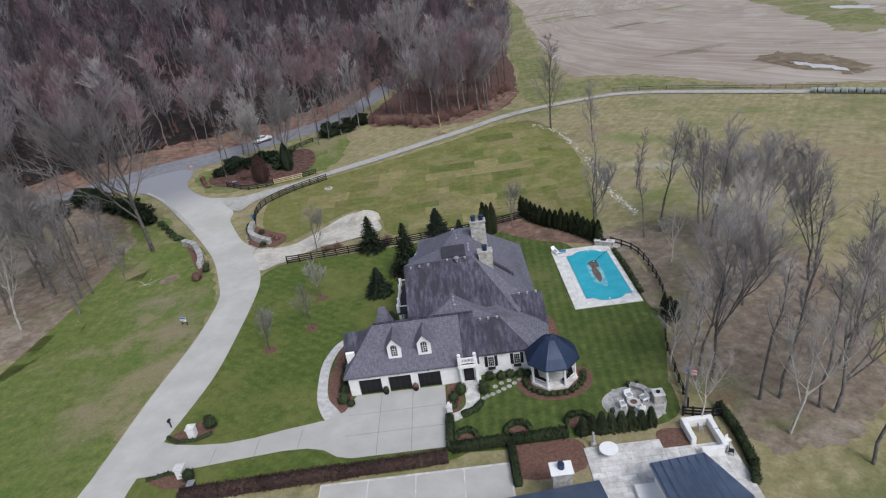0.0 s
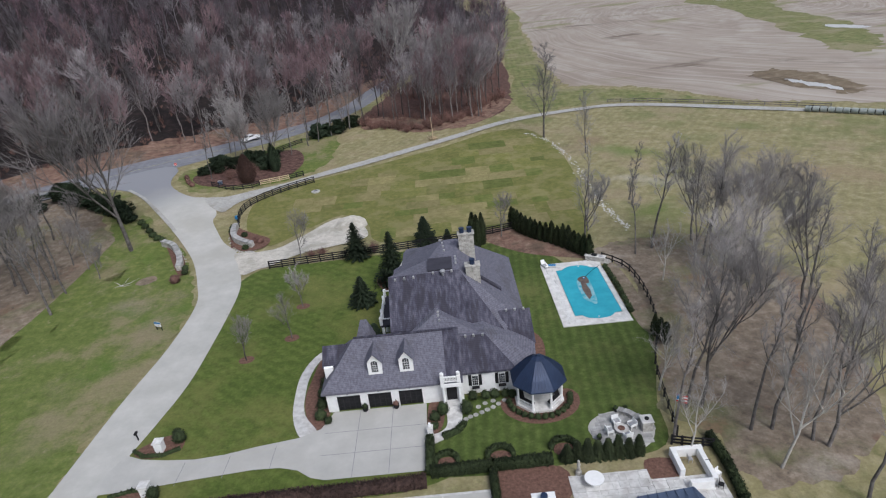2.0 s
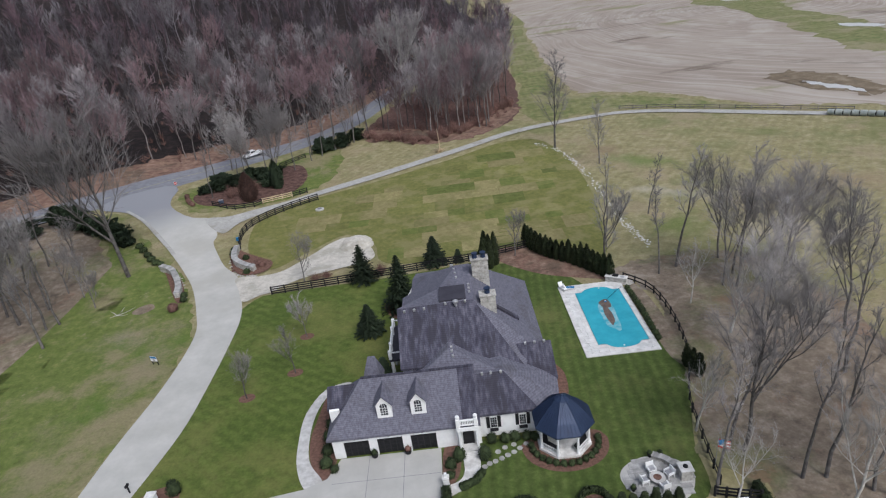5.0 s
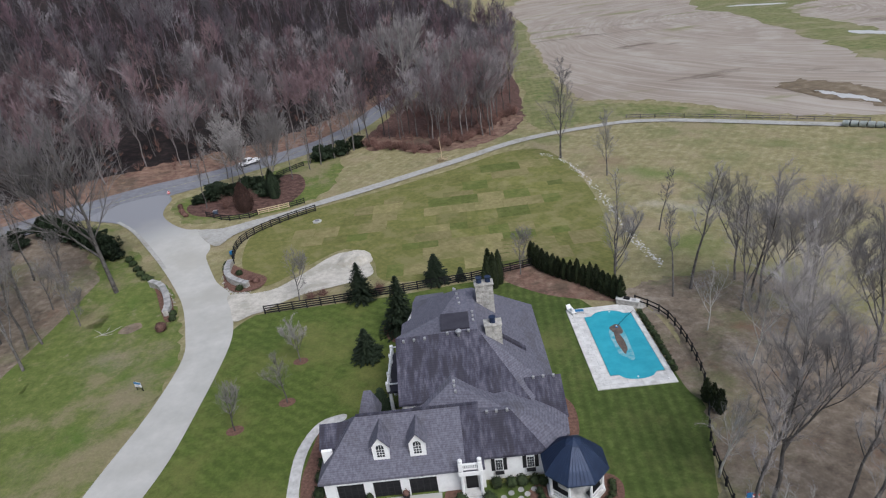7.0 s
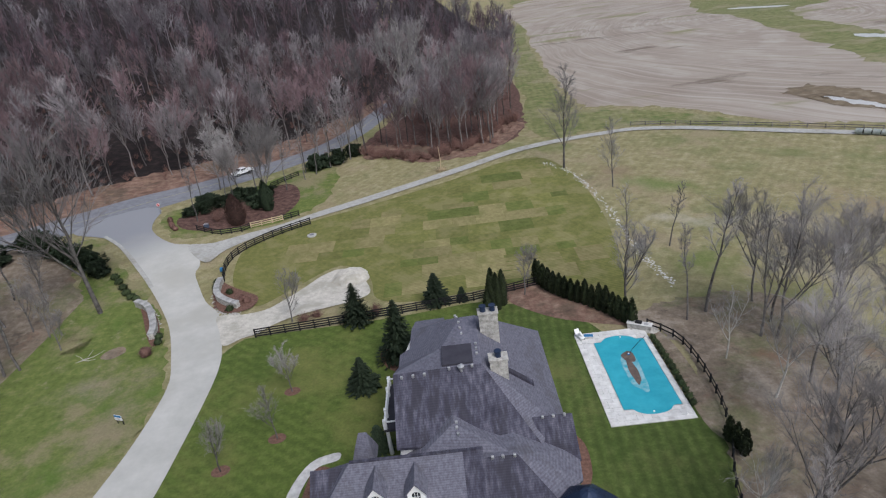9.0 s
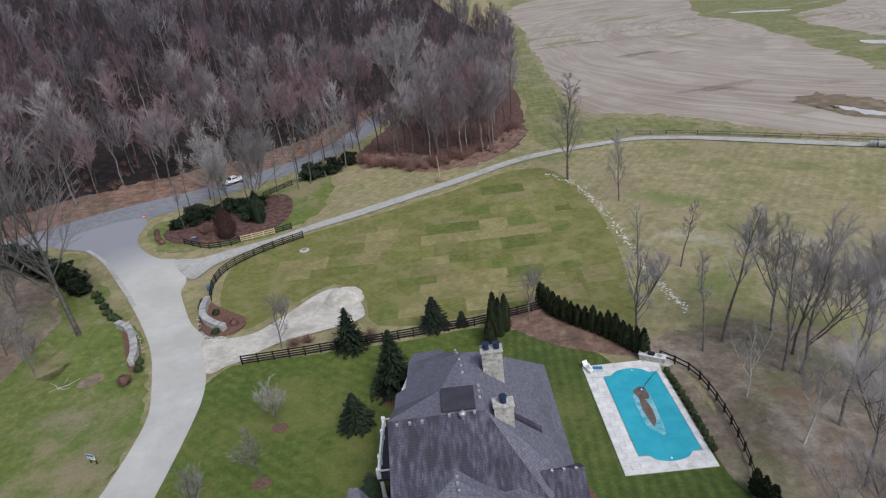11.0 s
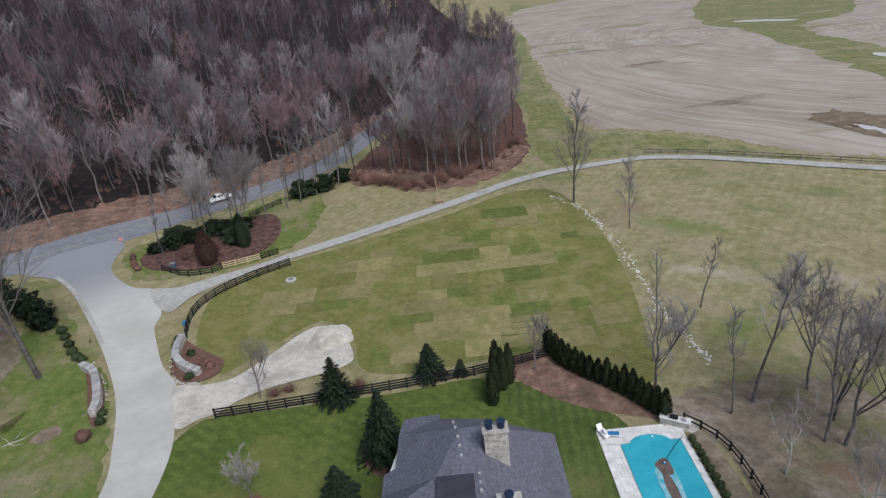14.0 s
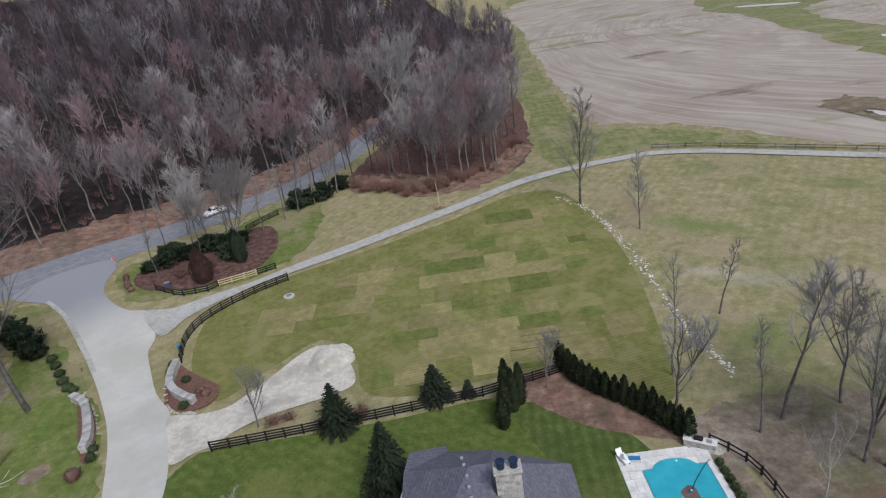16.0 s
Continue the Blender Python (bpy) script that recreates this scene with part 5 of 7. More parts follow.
def tree(x, y, kind, turn=0.0, size=1.0, group=""):
    """One more tree of a kind; the first of each kind is built."""
    soups, bark, twigs, label, category = kind
    key = id(kind)
    if key not in stock:
        stock[key] = plant_tree("tree", soups(), bark, twigs, label, group, category)
        return place_at(stock[key], x, y, turn, size)
    c = copy_at(stock[key], x, y, turn, size)
    if group:
        c["group"] = group
    return c


def kind(label, bark, twigs, category="bare tree", **spec):
    return (lambda: bare_tree(**spec), bark, twigs, label, category)


OAK = kind("wide-crowned leafless tree with forked grey limbs", M_bark, M_twig, loose=0.85, stout=2.0, seed=11, h=17, spread=0.36, n1=12, n2=7, n3=33, lean=0.06, low=0.3, fork=True, twig=0.0112, girth=0.0105)
OAK_B = kind("wide-crowned leafless tree with forked dark limbs", M_bark, M_twig, loose=0.85, stout=2.0, seed=12, h=18, spread=0.31, n1=12, n2=7, n3=33, lean=0.1, low=0.35, fork=True, twig=0.0112, girth=0.010)
SLIM = kind("slender leafless tree with a bare grey trunk", M_bark, M_twig, loose=0.85, stout=2.0, seed=13, h=17, spread=0.17, n1=11, n2=5, n3=34, lean=0.09, low=0.45, twig=0.0104, girth=0.009)
SLIM_B = kind("slender leaning leafless tree with a thin crown", M_bark, M_twig, loose=0.85, stout=2.0, seed=14, h=16, spread=0.21, n1=10, n2=5, n3=34, lean=0.18, low=0.4, twig=0.0104, girth=0.01)
PALE = kind("pale-barked leafless tree with spreading branches", M_palebark, M_twig_pale, loose=0.85, stout=2.0, seed=15, h=14, spread=0.28, n1=10, n2=6, n3=23, lean=0.22, low=0.3, twig=0.0104, girth=0.01, fork=True)
FIELD = kind("tall open-grown leafless tree beside the lane", M_bark, M_twig, loose=0.85, stout=2.0, seed=16, h=22, spread=0.26, n1=15, n2=6, n3=33, lean=0.06, low=0.18, twig=0.0131, girth=0.011)
SMALL = kind("small leafless multi-stemmed ornamental tree", M_bark, M_twig, loose=0.85, stout=2.0, seed=17, h=8.5, spread=0.29, n1=10, n2=6, n3=20, lean=0.05, low=0.2, twig=0.0079, girth=0.011, fork=True)
YOUNG = kind("young leafless tree in a ring of mulch", M_bark, M_twig, loose=0.85, stout=2.0, seed=18, h=7.0, spread=0.31, n1=11, n2=6, n3=26, lean=0.05, low=0.22, twig=0.0066, girth=0.008, fork=True)
BIG = kind("large leafless tree with a massive grey trunk", M_bark, M_twig, loose=0.85, stout=2.0, seed=19, h=24, spread=0.29, n1=15, n2=8, n3=34, lean=0.05, low=0.36, fork=True, twig=0.0131, girth=0.011)

VASE = kind("broad leafless tree with a dense rounded fan of fine branches", M_bark, M_twig, loose=0.6, stout=1.6, seed=41, h=17, spread=0.36, n1=18, n2=9, n3=16, lean=0.02, low=0.28, fork=True, twig=0.018, girth=0.012, wide=1.15)

for x, y, k, a, s in [(29.2, 48.1, SLIM, 0, 1.0), (31.3, 47.9, SLIM_B, 20, 1.05), (29.6, 42.9, PALE, 10, 0.95), (34.4, 45.9, SLIM, 60, 0.95), (35.4, 45.0, OAK_B, 30, 0.95), (25.7, 52.2, OAK, 0, 1.02), (20.9, 47.5, SLIM, 15, 0.95),
                      (21.8, 45.7, PALE, 40, 0.6), (22.3, 55.6, PALE, -70, 0.75), (24.1, 52.4, SLIM_B, -20, 1.0), (30.4, 89.5, SLIM, 200, 0.85), (37.8, 83.8, OAK_B, 80, 0.9), (34.7, 38.1, SLIM_B, 30, 0.9),
                      (33.6, 91.0, SLIM_B, 0, 1.15)]:
    tree(x, y, k, a, s, "bare trees of the eastern grove")
for x, y, k, a, s in [(40.9, 92.3, OAK, 120, 0.85), (40.6, 86.8, SLIM_B, 10, 1.0), (39.4, 83.0, OAK_B, 10, 1.0), (25.3, 100.8, SLIM, 90, 0.95), (36.5, 112.7, SLIM_B, -10, 0.7), (22.8, 94.2, SMALL, 0, 1.5),
                      (44.5, 80, OAK, 40, 0.95), (36, 66, OAK, 210, 0.95), (42, 62, SLIM_B, 45, 1.1), (47, 70, OAK_B, 150, 0.95), (33.5, 72, PALE, 20, 0.8), (40, 52, OAK_B, 0, 0.9), (45.5, 57, SLIM, 100, 1.0), (38.5, 74, SLIM, 10, 1.0), (50, 88, OAK, 300, 0.8), (31.5, 80, PALE, 60, 0.62), (47.5, 48, SLIM_B, 80, 0.9), (43, 41, SLIM, 0, 0.9)]:
    tree(x, y, k, a, s, "bare trees of the eastern grove")
tree(27.4, 157.6, FIELD, 0, 0.98)
tree(35.0, 142.5, FIELD, 140, 0.62)
tree(-28.6, 101.5, SMALL, 0, 1.05)
for x, y, a in ((-30.2, 69.9, 0), (-24.7, 74.3, 130), (-24.7, 83.2, 250)):
    tree(x, y, YOUNG, a, 0.95, "young trees on the lawn")
    cover("mulch_ring", [(x + 1.1 * math.cos(k), y + 0.9 * math.sin(k)) for k in np.arange(0, 6.2, 0.7)], M_mulch, 0.05, "round red-brown mulch bed on the lawn", "mulch ring")
tree(9.2, 101.5, SMALL, 40, 0.95)
for x, y, k, a, s in [(-64.4, 110.2, VASE, 165, 1.75), (-78, 97, BIG, 100, 0.95), (-69, 88.8, OAK_B, 160, 1.1), (-70.1, 95.8, SLIM, 130, 1.1), (-71.9, 94.6, SLIM, 20, 1.2), (-84, 92, OAK, 30, 1.1), (-90, 104, BIG, 250, 0.85), (-80, 108, SLIM_B, 170, 1.0), (-96, 88, PALE, 90, 1.4), (-86, 80, PALE, 200, 1.3),
                      (-74, 106, SMALL, 10, 1.1), (-104, 98, OAK_B, 20, 1.0), (-92, 118, SLIM, 0, 1.0), (-66, 100, SMALL, 50, 0.8), (-75, 101, SLIM, 60, 1.1), (-82, 100, OAK_B, 90, 1.1), (-88, 97, SLIM_B, 10, 1.2), (-76, 114, SMALL, 100, 1.2), (-83, 116, SLIM, 10, 1.0), (-98, 108, OAK, 60, 1.1), (-70, 104, SMALL, 0, 1.0), (-94, 80, BIG, 30, 0.8), (-78, 86, PALE, 0, 1.3)]:
    tree(x, y, k, a, s, "bare trees west of the driveway")
for x, y, k, a, s in [(-44.2, 151.8, VASE, 0, 1.12), (-60.1, 166, OAK_B, 60, 0.9), (-59.2, 146, SLIM, 0, 0.75), (-53.3, 159.9, VASE, 200, 0.8), (-36.6, 174.5, SLIM_B, 0, 0.95), (-33.2, 179, SLIM, 90, 1.0), (-28.4, 185, SLIM_B, 40, 1.05), (-52, 152, SLIM, 100, 0.8), (-49, 160, SLIM, 40, 0.9), (-56, 158, SLIM_B, 70, 0.8), (-42.5, 164, SLIM, 10, 0.85), (-30, 182, OAK_B, 120, 0.8), (-39, 171, SLIM_B, 90, 0.8), (-63, 160, SLIM, 30, 0.8)]:
    tree(x, y, k, a, s, "bare trees on the road island")

# ---- winter woods ----
WOOD_KINDS = [kind("leafless woodland tree with a fine grey crown", M_bark_wood, M_twig_wood, seed=31, h=19, spread=0.36, n1=16, n2=9, n3=9, lean=0.05, low=0.35, twig=0.032, up=0.2, wide=1.1, girth=0.010, sides=5),
              kind("leafless woodland tree with a purplish crown", M_bark_wood, M_twig_red, seed=32, h=18, spread=0.34, n1=16, n2=9, n3=9, lean=0.03, low=0.35, twig=0.032, up=0.2, wide=1.1, girth=0.010, sides=5),
              kind("slender leafless woodland tree with russet twigs", M_bark_wood, M_twig_red, seed=33, h=20, spread=0.29, n1=16, n2=9, n3=9, lean=0.04, low=0.45, twig=0.032, up=0.2, wide=1.1, girth=0.009, sides=5),
              kind("leafless woodland tree with a broad brown-grey crown", M_bark_wood, M_twig_wood, seed=34, h=17, spread=0.4, n1=16, n2=9, n3=9, lean=0.07, low=0.3, twig=0.032, up=0.2, wide=1.1, girth=0.011, sides=5)]
SYCAMORE = kind("tall white-limbed leafless sycamore in the woods", M_palebark, M_twig, seed=35, h=26, spread=0.32, n1=16, n2=8, n3=16, lean=0.03, low=0.3, twig=0.03, girth=0.011, fork=True, sides=6)


def road_x(y):
    """Where the far side of the public road lies."""
    for (x0, y0), (x1, y1) in zip(ROAD_FAR, ROAD_FAR[1:]):
        if y0 <= y <= y1:
            return x0 + (x1 - x0) * (y - y0) / (y1 - y0)
    return 20 + (y - 380) * 0.25


def in_woods(x, y):
    if y > 145 and x < road_x(min(y, 900)) - 5 - (4 if y < 200 else 0):
        return x < 40 + 0.1 * y
    if y <= 145:
        return y > 60 and x < road_x(y) - 8
    east = 17 + (y - 178) * 0.14
    near = 176 if x > -8 else 184
    if y < 900 and road_x(min(y, 900)) + 11 < x < east and y > near + max(0, (x - 2) * 0.6):
        return True
    return False


rng = random.Random(21)
spots = []
tries = 0
cells = {}
while len(spots) < 1330 and tries < 60000:
    tries += 1
    y = 110 + 470 * rng.random() ** 1.1
    x = rng.uniform(-150 - 0.72 * (y - 60), 60 + 0.05 * y)
    if x < -105 - 0.85 * (y - 90) or not in_woods(x, y):
        continue
    gap = 4.2 if y < 260 else 5.4
    c = (int(x // gap), int(y // gap))
    if any((c[0] + i, c[1] + j) in cells and math.dist(cells[c[0] + i, c[1] + j], (x, y)) < gap for i in (-1, 0, 1) for j in (-1, 0, 1)):
        continue
    cells[c] = (x, y)
    spots.append((x, y))


def road_gap(x, y):
    """How far behind the woods' front a spot stands."""
    return -(x + 80) * 0.66 + (y - 160) * 0.75 if x < road_x(min(y, 900)) else (y - 178) * 0.8


spots.sort(key=lambda p: road_gap(*p))
tree(-14, 232, SYCAMORE, 20, 1.1)
tree(-2, 214, SYCAMORE, 200, 0.8)
tree(8, 236, SYCAMORE, 100, 0.8)
edge = []
while len(edge) < 46:
    y = 180 + 110 * rng.random() ** 1.3
    x = rng.uniform(-16 + (y - 180) * 0.22, 14 + (y - 178) * 0.13)
    if in_woods(x, y) and all(math.dist((x, y), p) > 2.6 for p in edge):
        edge.append((x, y))
for x, y in edge:
    tree(x, y, WOOD_KINDS[rng.randrange(4)], rng.uniform(0, 360), rng.uniform(0.75, 1.05), "woodland trees at the field's edge")
for x, y in spots[:245]:
    tree(x, y, WOOD_KINDS[rng.randrange(4)], rng.uniform(0, 360), rng.uniform(0.72, 1.12), "woodland trees along the road")


def woods_stuff(places, name, material, label, first):
    protos = []
    for k in range(3):
        wood, fine = bare_tree(seed=first + k, h=17, spread=0.4, n1=13, n2=7, n3=5, lean=0.02, low=0.3, twig=0.05, girth=0.011, sides=4, up=0.2, wide=1.1, cheap=True)
        v = np.array(wood.v + fine.v)
        t = np.array(wood.t + [tuple(i + len(wood.v) for i in q) for q in fine.t])
        protos.append((v, t))
    vs, ts, base = [], [], 0
    for x, y in places:
        v, t = protos[rng.randrange(3)]
        a, s = rng.uniform(0, 6.283), rng.uniform(0.7, 1.2)
        c, d = math.cos(a) * s, math.sin(a) * s
        w = np.column_stack((v[:, 0] * c - v[:, 1] * d + x, v[:, 0] * d + v[:, 1] * c + y, v[:, 2] * s + land(x, y) - 0.1))
        vs.append(w)
        ts.append(t + base)
        base += len(v)
    ob = mesh_arrays(name, np.concatenate(vs), np.concatenate(ts), material)
    tagged(ob, label, "woods", kind="stuff")


rest = spots[245:]
rng.shuffle(rest)
q = len(rest) // 4
far = []
while len(far) < 620:
    y = rng.uniform(540, 1150) if len(far) < 230 else rng.uniform(380, 900)
    x = rng.uniform(-260, 15 + (y - 178) * 0.075) if len(far) < 230 else rng.uniform(-520, -100)
    if (y > 540 or x < -105 - 0.85 * (y - 90)) and all(abs(x - p[0]) + abs(y - p[1]) > 8 for p in far):
        far.append((x, y))
rest += far
q = len(rest) // 4
woods_stuff(rest[:q], "far_woods", M_woods, "far leafless winter woods, dusky grey", 60)
woods_stuff(rest[q:2 * q], "far_woods", M_woods_b, "far leafless winter woods, purplish", 70)
woods_stuff(rest[2 * q:3 * q], "far_woods", M_woods_c, "far leafless winter woods, pale grey", 80)
woods_stuff(rest[3 * q:], "far_woods", M_woods_d, "far leafless winter woods, brown", 90)


def undergrowth():
    s = Soup()
    for x, y in spots[:300] + edge * 2:
        for _ in range(2):
            px, py = x + rng.uniform(-4, 4), y + rng.uniform(-4, 4)
            if not in_woods(px, py):
                continue
            k = twiggy(rng.randrange(9999), rng.uniform(0.9, 1.9), rng.uniform(1.0, 3.0), 20, 0.035)
            base = len(s.v)
            o = np.array([px, py, land(px, py)])
            s.v += [o + q for q in k.v]
            s.t += [tuple(i + base for i in q) for q in k.t]
    ob = s.mesh("undergrowth", M_redbush)
    tagged(ob, "russet leafless undergrowth of the woods", "undergrowth", kind="stuff")


undergrowth()

# ---- evergreens ----
def conifer(name, x, y, h, w, seed, shape, material, label, category, group=""):
    e = thing(name, (0, 0, 0), label, category, group)
    wood, leaf = evergreen(seed, h, w, shape)
    wood.mesh("trunk", M_bark, e)
    leaf.mesh("foliage", material, e)
    return place_at(e, x, y, seed * 37 % 360)


conifer("spruce", -17.6, 99.4, 7.0, 2.8, 1, "spruce", M_evergreen, "dark green spruce by the black fence", "conifer")
conifer("spruce", -10.2, 88.4, 9.4, 3.0, 2, "spruce", M_evergreen, "tall dark spruce behind the house", "conifer")
conifer("spruce", -14.9, 82.2, 5.0, 2.3, 3, "spruce", M_evergreen, "rounded dark fir on the lawn", "conifer")
conifer("spruce", -5.0, 102.3, 5.6, 2.3, 4, "spruce", M_evergreen, "dark green conifer along the fence", "conifer")
conifer("spruce", -0.8, 102.2, 2.6, 0.8, 5, "spruce", M_evergreen, "small dark conifer along the fence", "conifer")
conifer("spruce", -11.9, 70.6, 3.6, 1.3, 6, "spruce", M_evergreen, "dark conifer beside the balcony", "conifer")
conifer("spruce", -10.6, 66.8, 2.6, 1.2, 7, "spruce", M_evergreen, "small dark conifer against the house wall", "conifer")
conifer("juniper", -44.3, 151.6, 7.5, 1.7, 8, "column", M_evergreen, "dark ivy-clad evergreen on the island", "conifer")
for k, (x, y, h) in enumerate([(3.4, 97.2, 5.6), (4.6, 98.2, 6.4), (5.6, 99.4, 6.2), (3.0, 95.4, 5.4), (4.0, 101.0, 5.8)]):
    conifer("arborvitae", x, y, h, 0.85, 20 + k, "column", M_arbor, "tall dark green columnar arborvitae", "arborvitae", "arborvitae by the back gate")
row_pts = rounded([(11.8, 105.6), (13.0, 102.4), (15.2, 99.4), (18.6, 95.8), (21.4, 91.8), (22.9, 89.4)], False, 12)
last = None
k = 0
for p in row_pts:
    if last is None or math.dist(p, last) > 0.98:
        conifer("arborvitae", p[0], p[1], rng.uniform(3.6, 4.5), 0.72, 40 + k, "column", M_arbor, "dark green arborvitae in a clipped row", "arborvitae", "arborvitae row behind the pool")
        last = p
        k += 1
for k, (x, y) in enumerate([(25.6, 66.4), (25.9, 65.4), (26.2, 64.3)]):
    conifer("arborvitae", x, y, 3.2, 0.6, 70 + k, "column", M_arbor, "dark arborvitae by the eastern fence", "arborvitae", "arborvitae by the eastern fence")


def bush(name, x, y, w, h, seed, material, label, depth=None, turn=0.0, group="", dens=1.0, lumps=0.22, leaf=0.14):
    ob = shrub(seed, w, h, depth, leaf, dens, lumps).mesh(name, material)
    ob.matrix_world = pose(x, y, land(x, y) - 0.03, 0, 0, turn)
    return tagged(ob, label, "shrub", group)


def bramble(x, y, w, h, seed, label="bare russet shrub", material=None):
    ob = twiggy(seed, w, h, 130, 0.026).mesh("bare_shrub", material or M_redbush)
    ob.matrix_world = pose(x, y, land(x, y))
    return tagged(ob, label, "shrub")


for k in range(34):
    u = k / 33
    bx = -24 + 46 * u
    by = 184.5 - 9.5 * math.sin(math.pi * min(1.0, u * 1.35)) + (20 * (u - 0.72) / 0.28 if u > 0.72 else 0) + rng.uniform(0, 5)
    bramble(bx, by, rng.uniform(1.4, 2.4), rng.uniform(2.0, 4.2), 300 + k, "tangled russet brush at the edge of the woods")
bramble(-14.6, 100.6, 1.2, 2.6, 1, "russet bare shrub by the spruce")
bramble(-26.5, 101.6, 1.6, 1.5, 2, "tangled bare shrub beside the gravel")
bramble(-24.6, 102.2, 1.5, 1.4, 3, "tangled bare shrub beside the gravel")
# dark shrubs by the road and on the island
for k, (x, y, w, h) in enumerate([(-89.3, 133.4, 2.6, 4.2), (-86.0, 132.0, 2.8, 4.4), (-82.8, 130.6, 2.6, 4.0), (-80.5, 129.2, 1.9, 2.8), (-78.4, 128.6, 2.2, 3.4), (-76.6, 127.4, 1.8, 2.4), (-59.6, 155.4, 2.6, 3.0), (-47.2, 153.4, 2.0, 3.4), (-52.8, 158.2, 2.2, 3.2), (-46.4, 160.6, 2.0, 2.6), (-74.6, 126.6, 2.4, 3.8), (-72.2, 124.6, 2.3, 3.8), (-70.2, 122.6, 2.0, 3.0), (-93, 128, 2.6, 4.0), (-98, 124, 2.8, 4.4),
                                  (-37.4, 178.6, 2.4, 4.0), (-34.6, 180.0, 2.3, 3.6), (-31.4, 182.4, 2.6, 4.0), (-28.0, 187.6, 2.4, 3.6), (-58.4, 152.0, 2.4, 2.6), (-55.6, 154.6, 2.2, 2.8), (-62, 149.5, 1.8, 1.8), (-49.5, 157.5, 2.0, 3.6)]):
    bush("rhododendron", x, y, w, h, 100 + k, M_evergreen, "dark green broadleaf evergreen shrub", None, k * 40, "dark roadside shrubs", 1.5, 0.95, 0.36)
for k, (x, y) in enumerate([(-66.8, 121.4), (-65.2, 119.6), (-63.6, 117.6), (-62.2, 115.8), (-60.6, 114.2)]):
    bush("boxwood", x, y, 1.0, 1.1, 130 + k, M_boxwood, "low dark clipped shrub beside the drive", None, 0, "low shrubs along the drive")
for k, (x, y) in enumerate([(-65.6, 146.6), (-64.9, 145.2), (-64.2, 143.8), (-63.4, 142.5), (-62.4, 141.4)]):
    bush("boxwood", x, y, 0.75, 1.0, 140 + k, M_redbush, "low russet shrub at the island's edge", None, 0, "low shrubs on the island")
conifer("young_beech", -49.4, 144.0, 7.2, 2.1, 11, "column", M_deadleaf, "young tree holding dense dead russet leaves", "tree")
bramble(-54.6, 146, 2.2, 3.6, 8, "russet leaf-holding bush on the island")
bramble(-51.4, 147, 2.6, 4.6, 9, "russet leaf-holding bush on the island")
bramble(-49.6, 149.4, 2.2, 4.0, 10, "russet leaf-holding bush on the island")

# ---- beds, walks and clipped planting round the house ----
def bed(pts, label="red-brown mulch planting bed", lift=0.055, material=None):
    return cover("planting_bed", pts, material or M_mulch, lift, label, "planting bed", steps=4)


bed([(8.4 + 4.6 * math.cos(a), 55.6 + 3.7 * math.sin(a)) for a in np.arange(math.pi * 0.93, math.pi * 2.1, 0.3)] + [(11.5, 57.5), (6, 57.5)], "mulch bed round the gazebo")
bed([(-19.2, 68.5), (-19.9, 63.9), (-20.1, 60.3), (-19.2, 56.4), (-17.3, 54.2), (-16.5, 56.8), (-16.8, 62), (-17, 68)], "mulch bed beside the garage")
bed([(9.4, 62), (10.6, 64), (10.8, 68), (9.4, 70), (8.6, 66)], "mulch bed at the east wall")
bed([(6.5, 105), (13, 104.5), (15, 100), (20.5, 93.4), (23.2, 89.5), (14, 93), (9, 97), (6, 101)], "leafy russet bed before the arborvitae", material=M_russet)
bed([(24.3, 69.6), (24.5, 88), (26.2, 86), (26.8, 79), (26.4, 72), (25.6, 68)], "brown bed along the pool fence", material=M_litter)
bed([(-4.6, 57.0), (-4.7, 51.2), (-3.4, 52.4), (-2.9, 54), (-2.8, 57)], "dark bed beside the front walk")
bed([(-38.8, 53.6), (-37.1, 55.2), (-35.6, 55.9), (-33.9, 55.8), (-33.2, 53.6), (-35.1, 52.5), (-37.5, 52.5)], "brown bed round the gate pillar")
bed([(-38.6, 47.2), (-36.3, 47.8), (-34.3, 47.7), (-33.2, 46.6), (-33.6, 45.5), (-36.6, 45.8)], "brown bed round the gate pillar")
bed([(-58.6, 112.6), (-55.4, 110.2), (-52.0, 105.2), (-49.8, 99.4), (-50.6, 98.6), (-52.6, 101.6), (-56, 108)], "stone-edged bed along the drive", 0.13)
bed([(-46.4, 119), (-44.6, 112), (-42.6, 107.6), (-39.6, 106.3), (-36.8, 107.6), (-36.6, 111), (-39.8, 113.6), (-43.6, 116.5)], "leafy bed round the entrance wall", 0.13)
bed([(-13.2, 90), (-9.4, 91), (-8.2, 88), (-9.6, 85), (-12, 86)], "brown bed under the spruce")
cover("garage_walk", [(-19.3, 53.2), (-20.9, 56.5), (-21.5, 60.6), (-21.5, 65.4), (-19.8, 69.6), (-16.8, 70.8), (-16.6, 69.6), (-19.0, 68.6), (-20.2, 65), (-20.2, 60.4), (-19.5, 57), (-17.6, 54)], M_flag, 0.09, "pale curved flagstone walk", "walk", steps=4)
cover("front_walk", [(-2.6, 57.2), (-0.9, 57.2), (-0.85, 53.4), (-1.7, 51.8), (-3.6, 50.6), (-4.7, 50.3), (-4.7, 51.6), (-3.2, 52.2), (-2.5, 53.6)], M_flag, 0.09, "pale flagstone front walk", "walk", steps=4)
steps_ob = thing("front_steps", (0, 0, 0), "pale stone steps before the portico", "steps")
for k in range(3):
    box_part("step", -2.7, -0.8, 55.3 + 0.32 * k, 57.0, 0.0, 0.14 * (k + 1), M_flag, steps_ob, "", 0.015)
rng = random.Random(77)
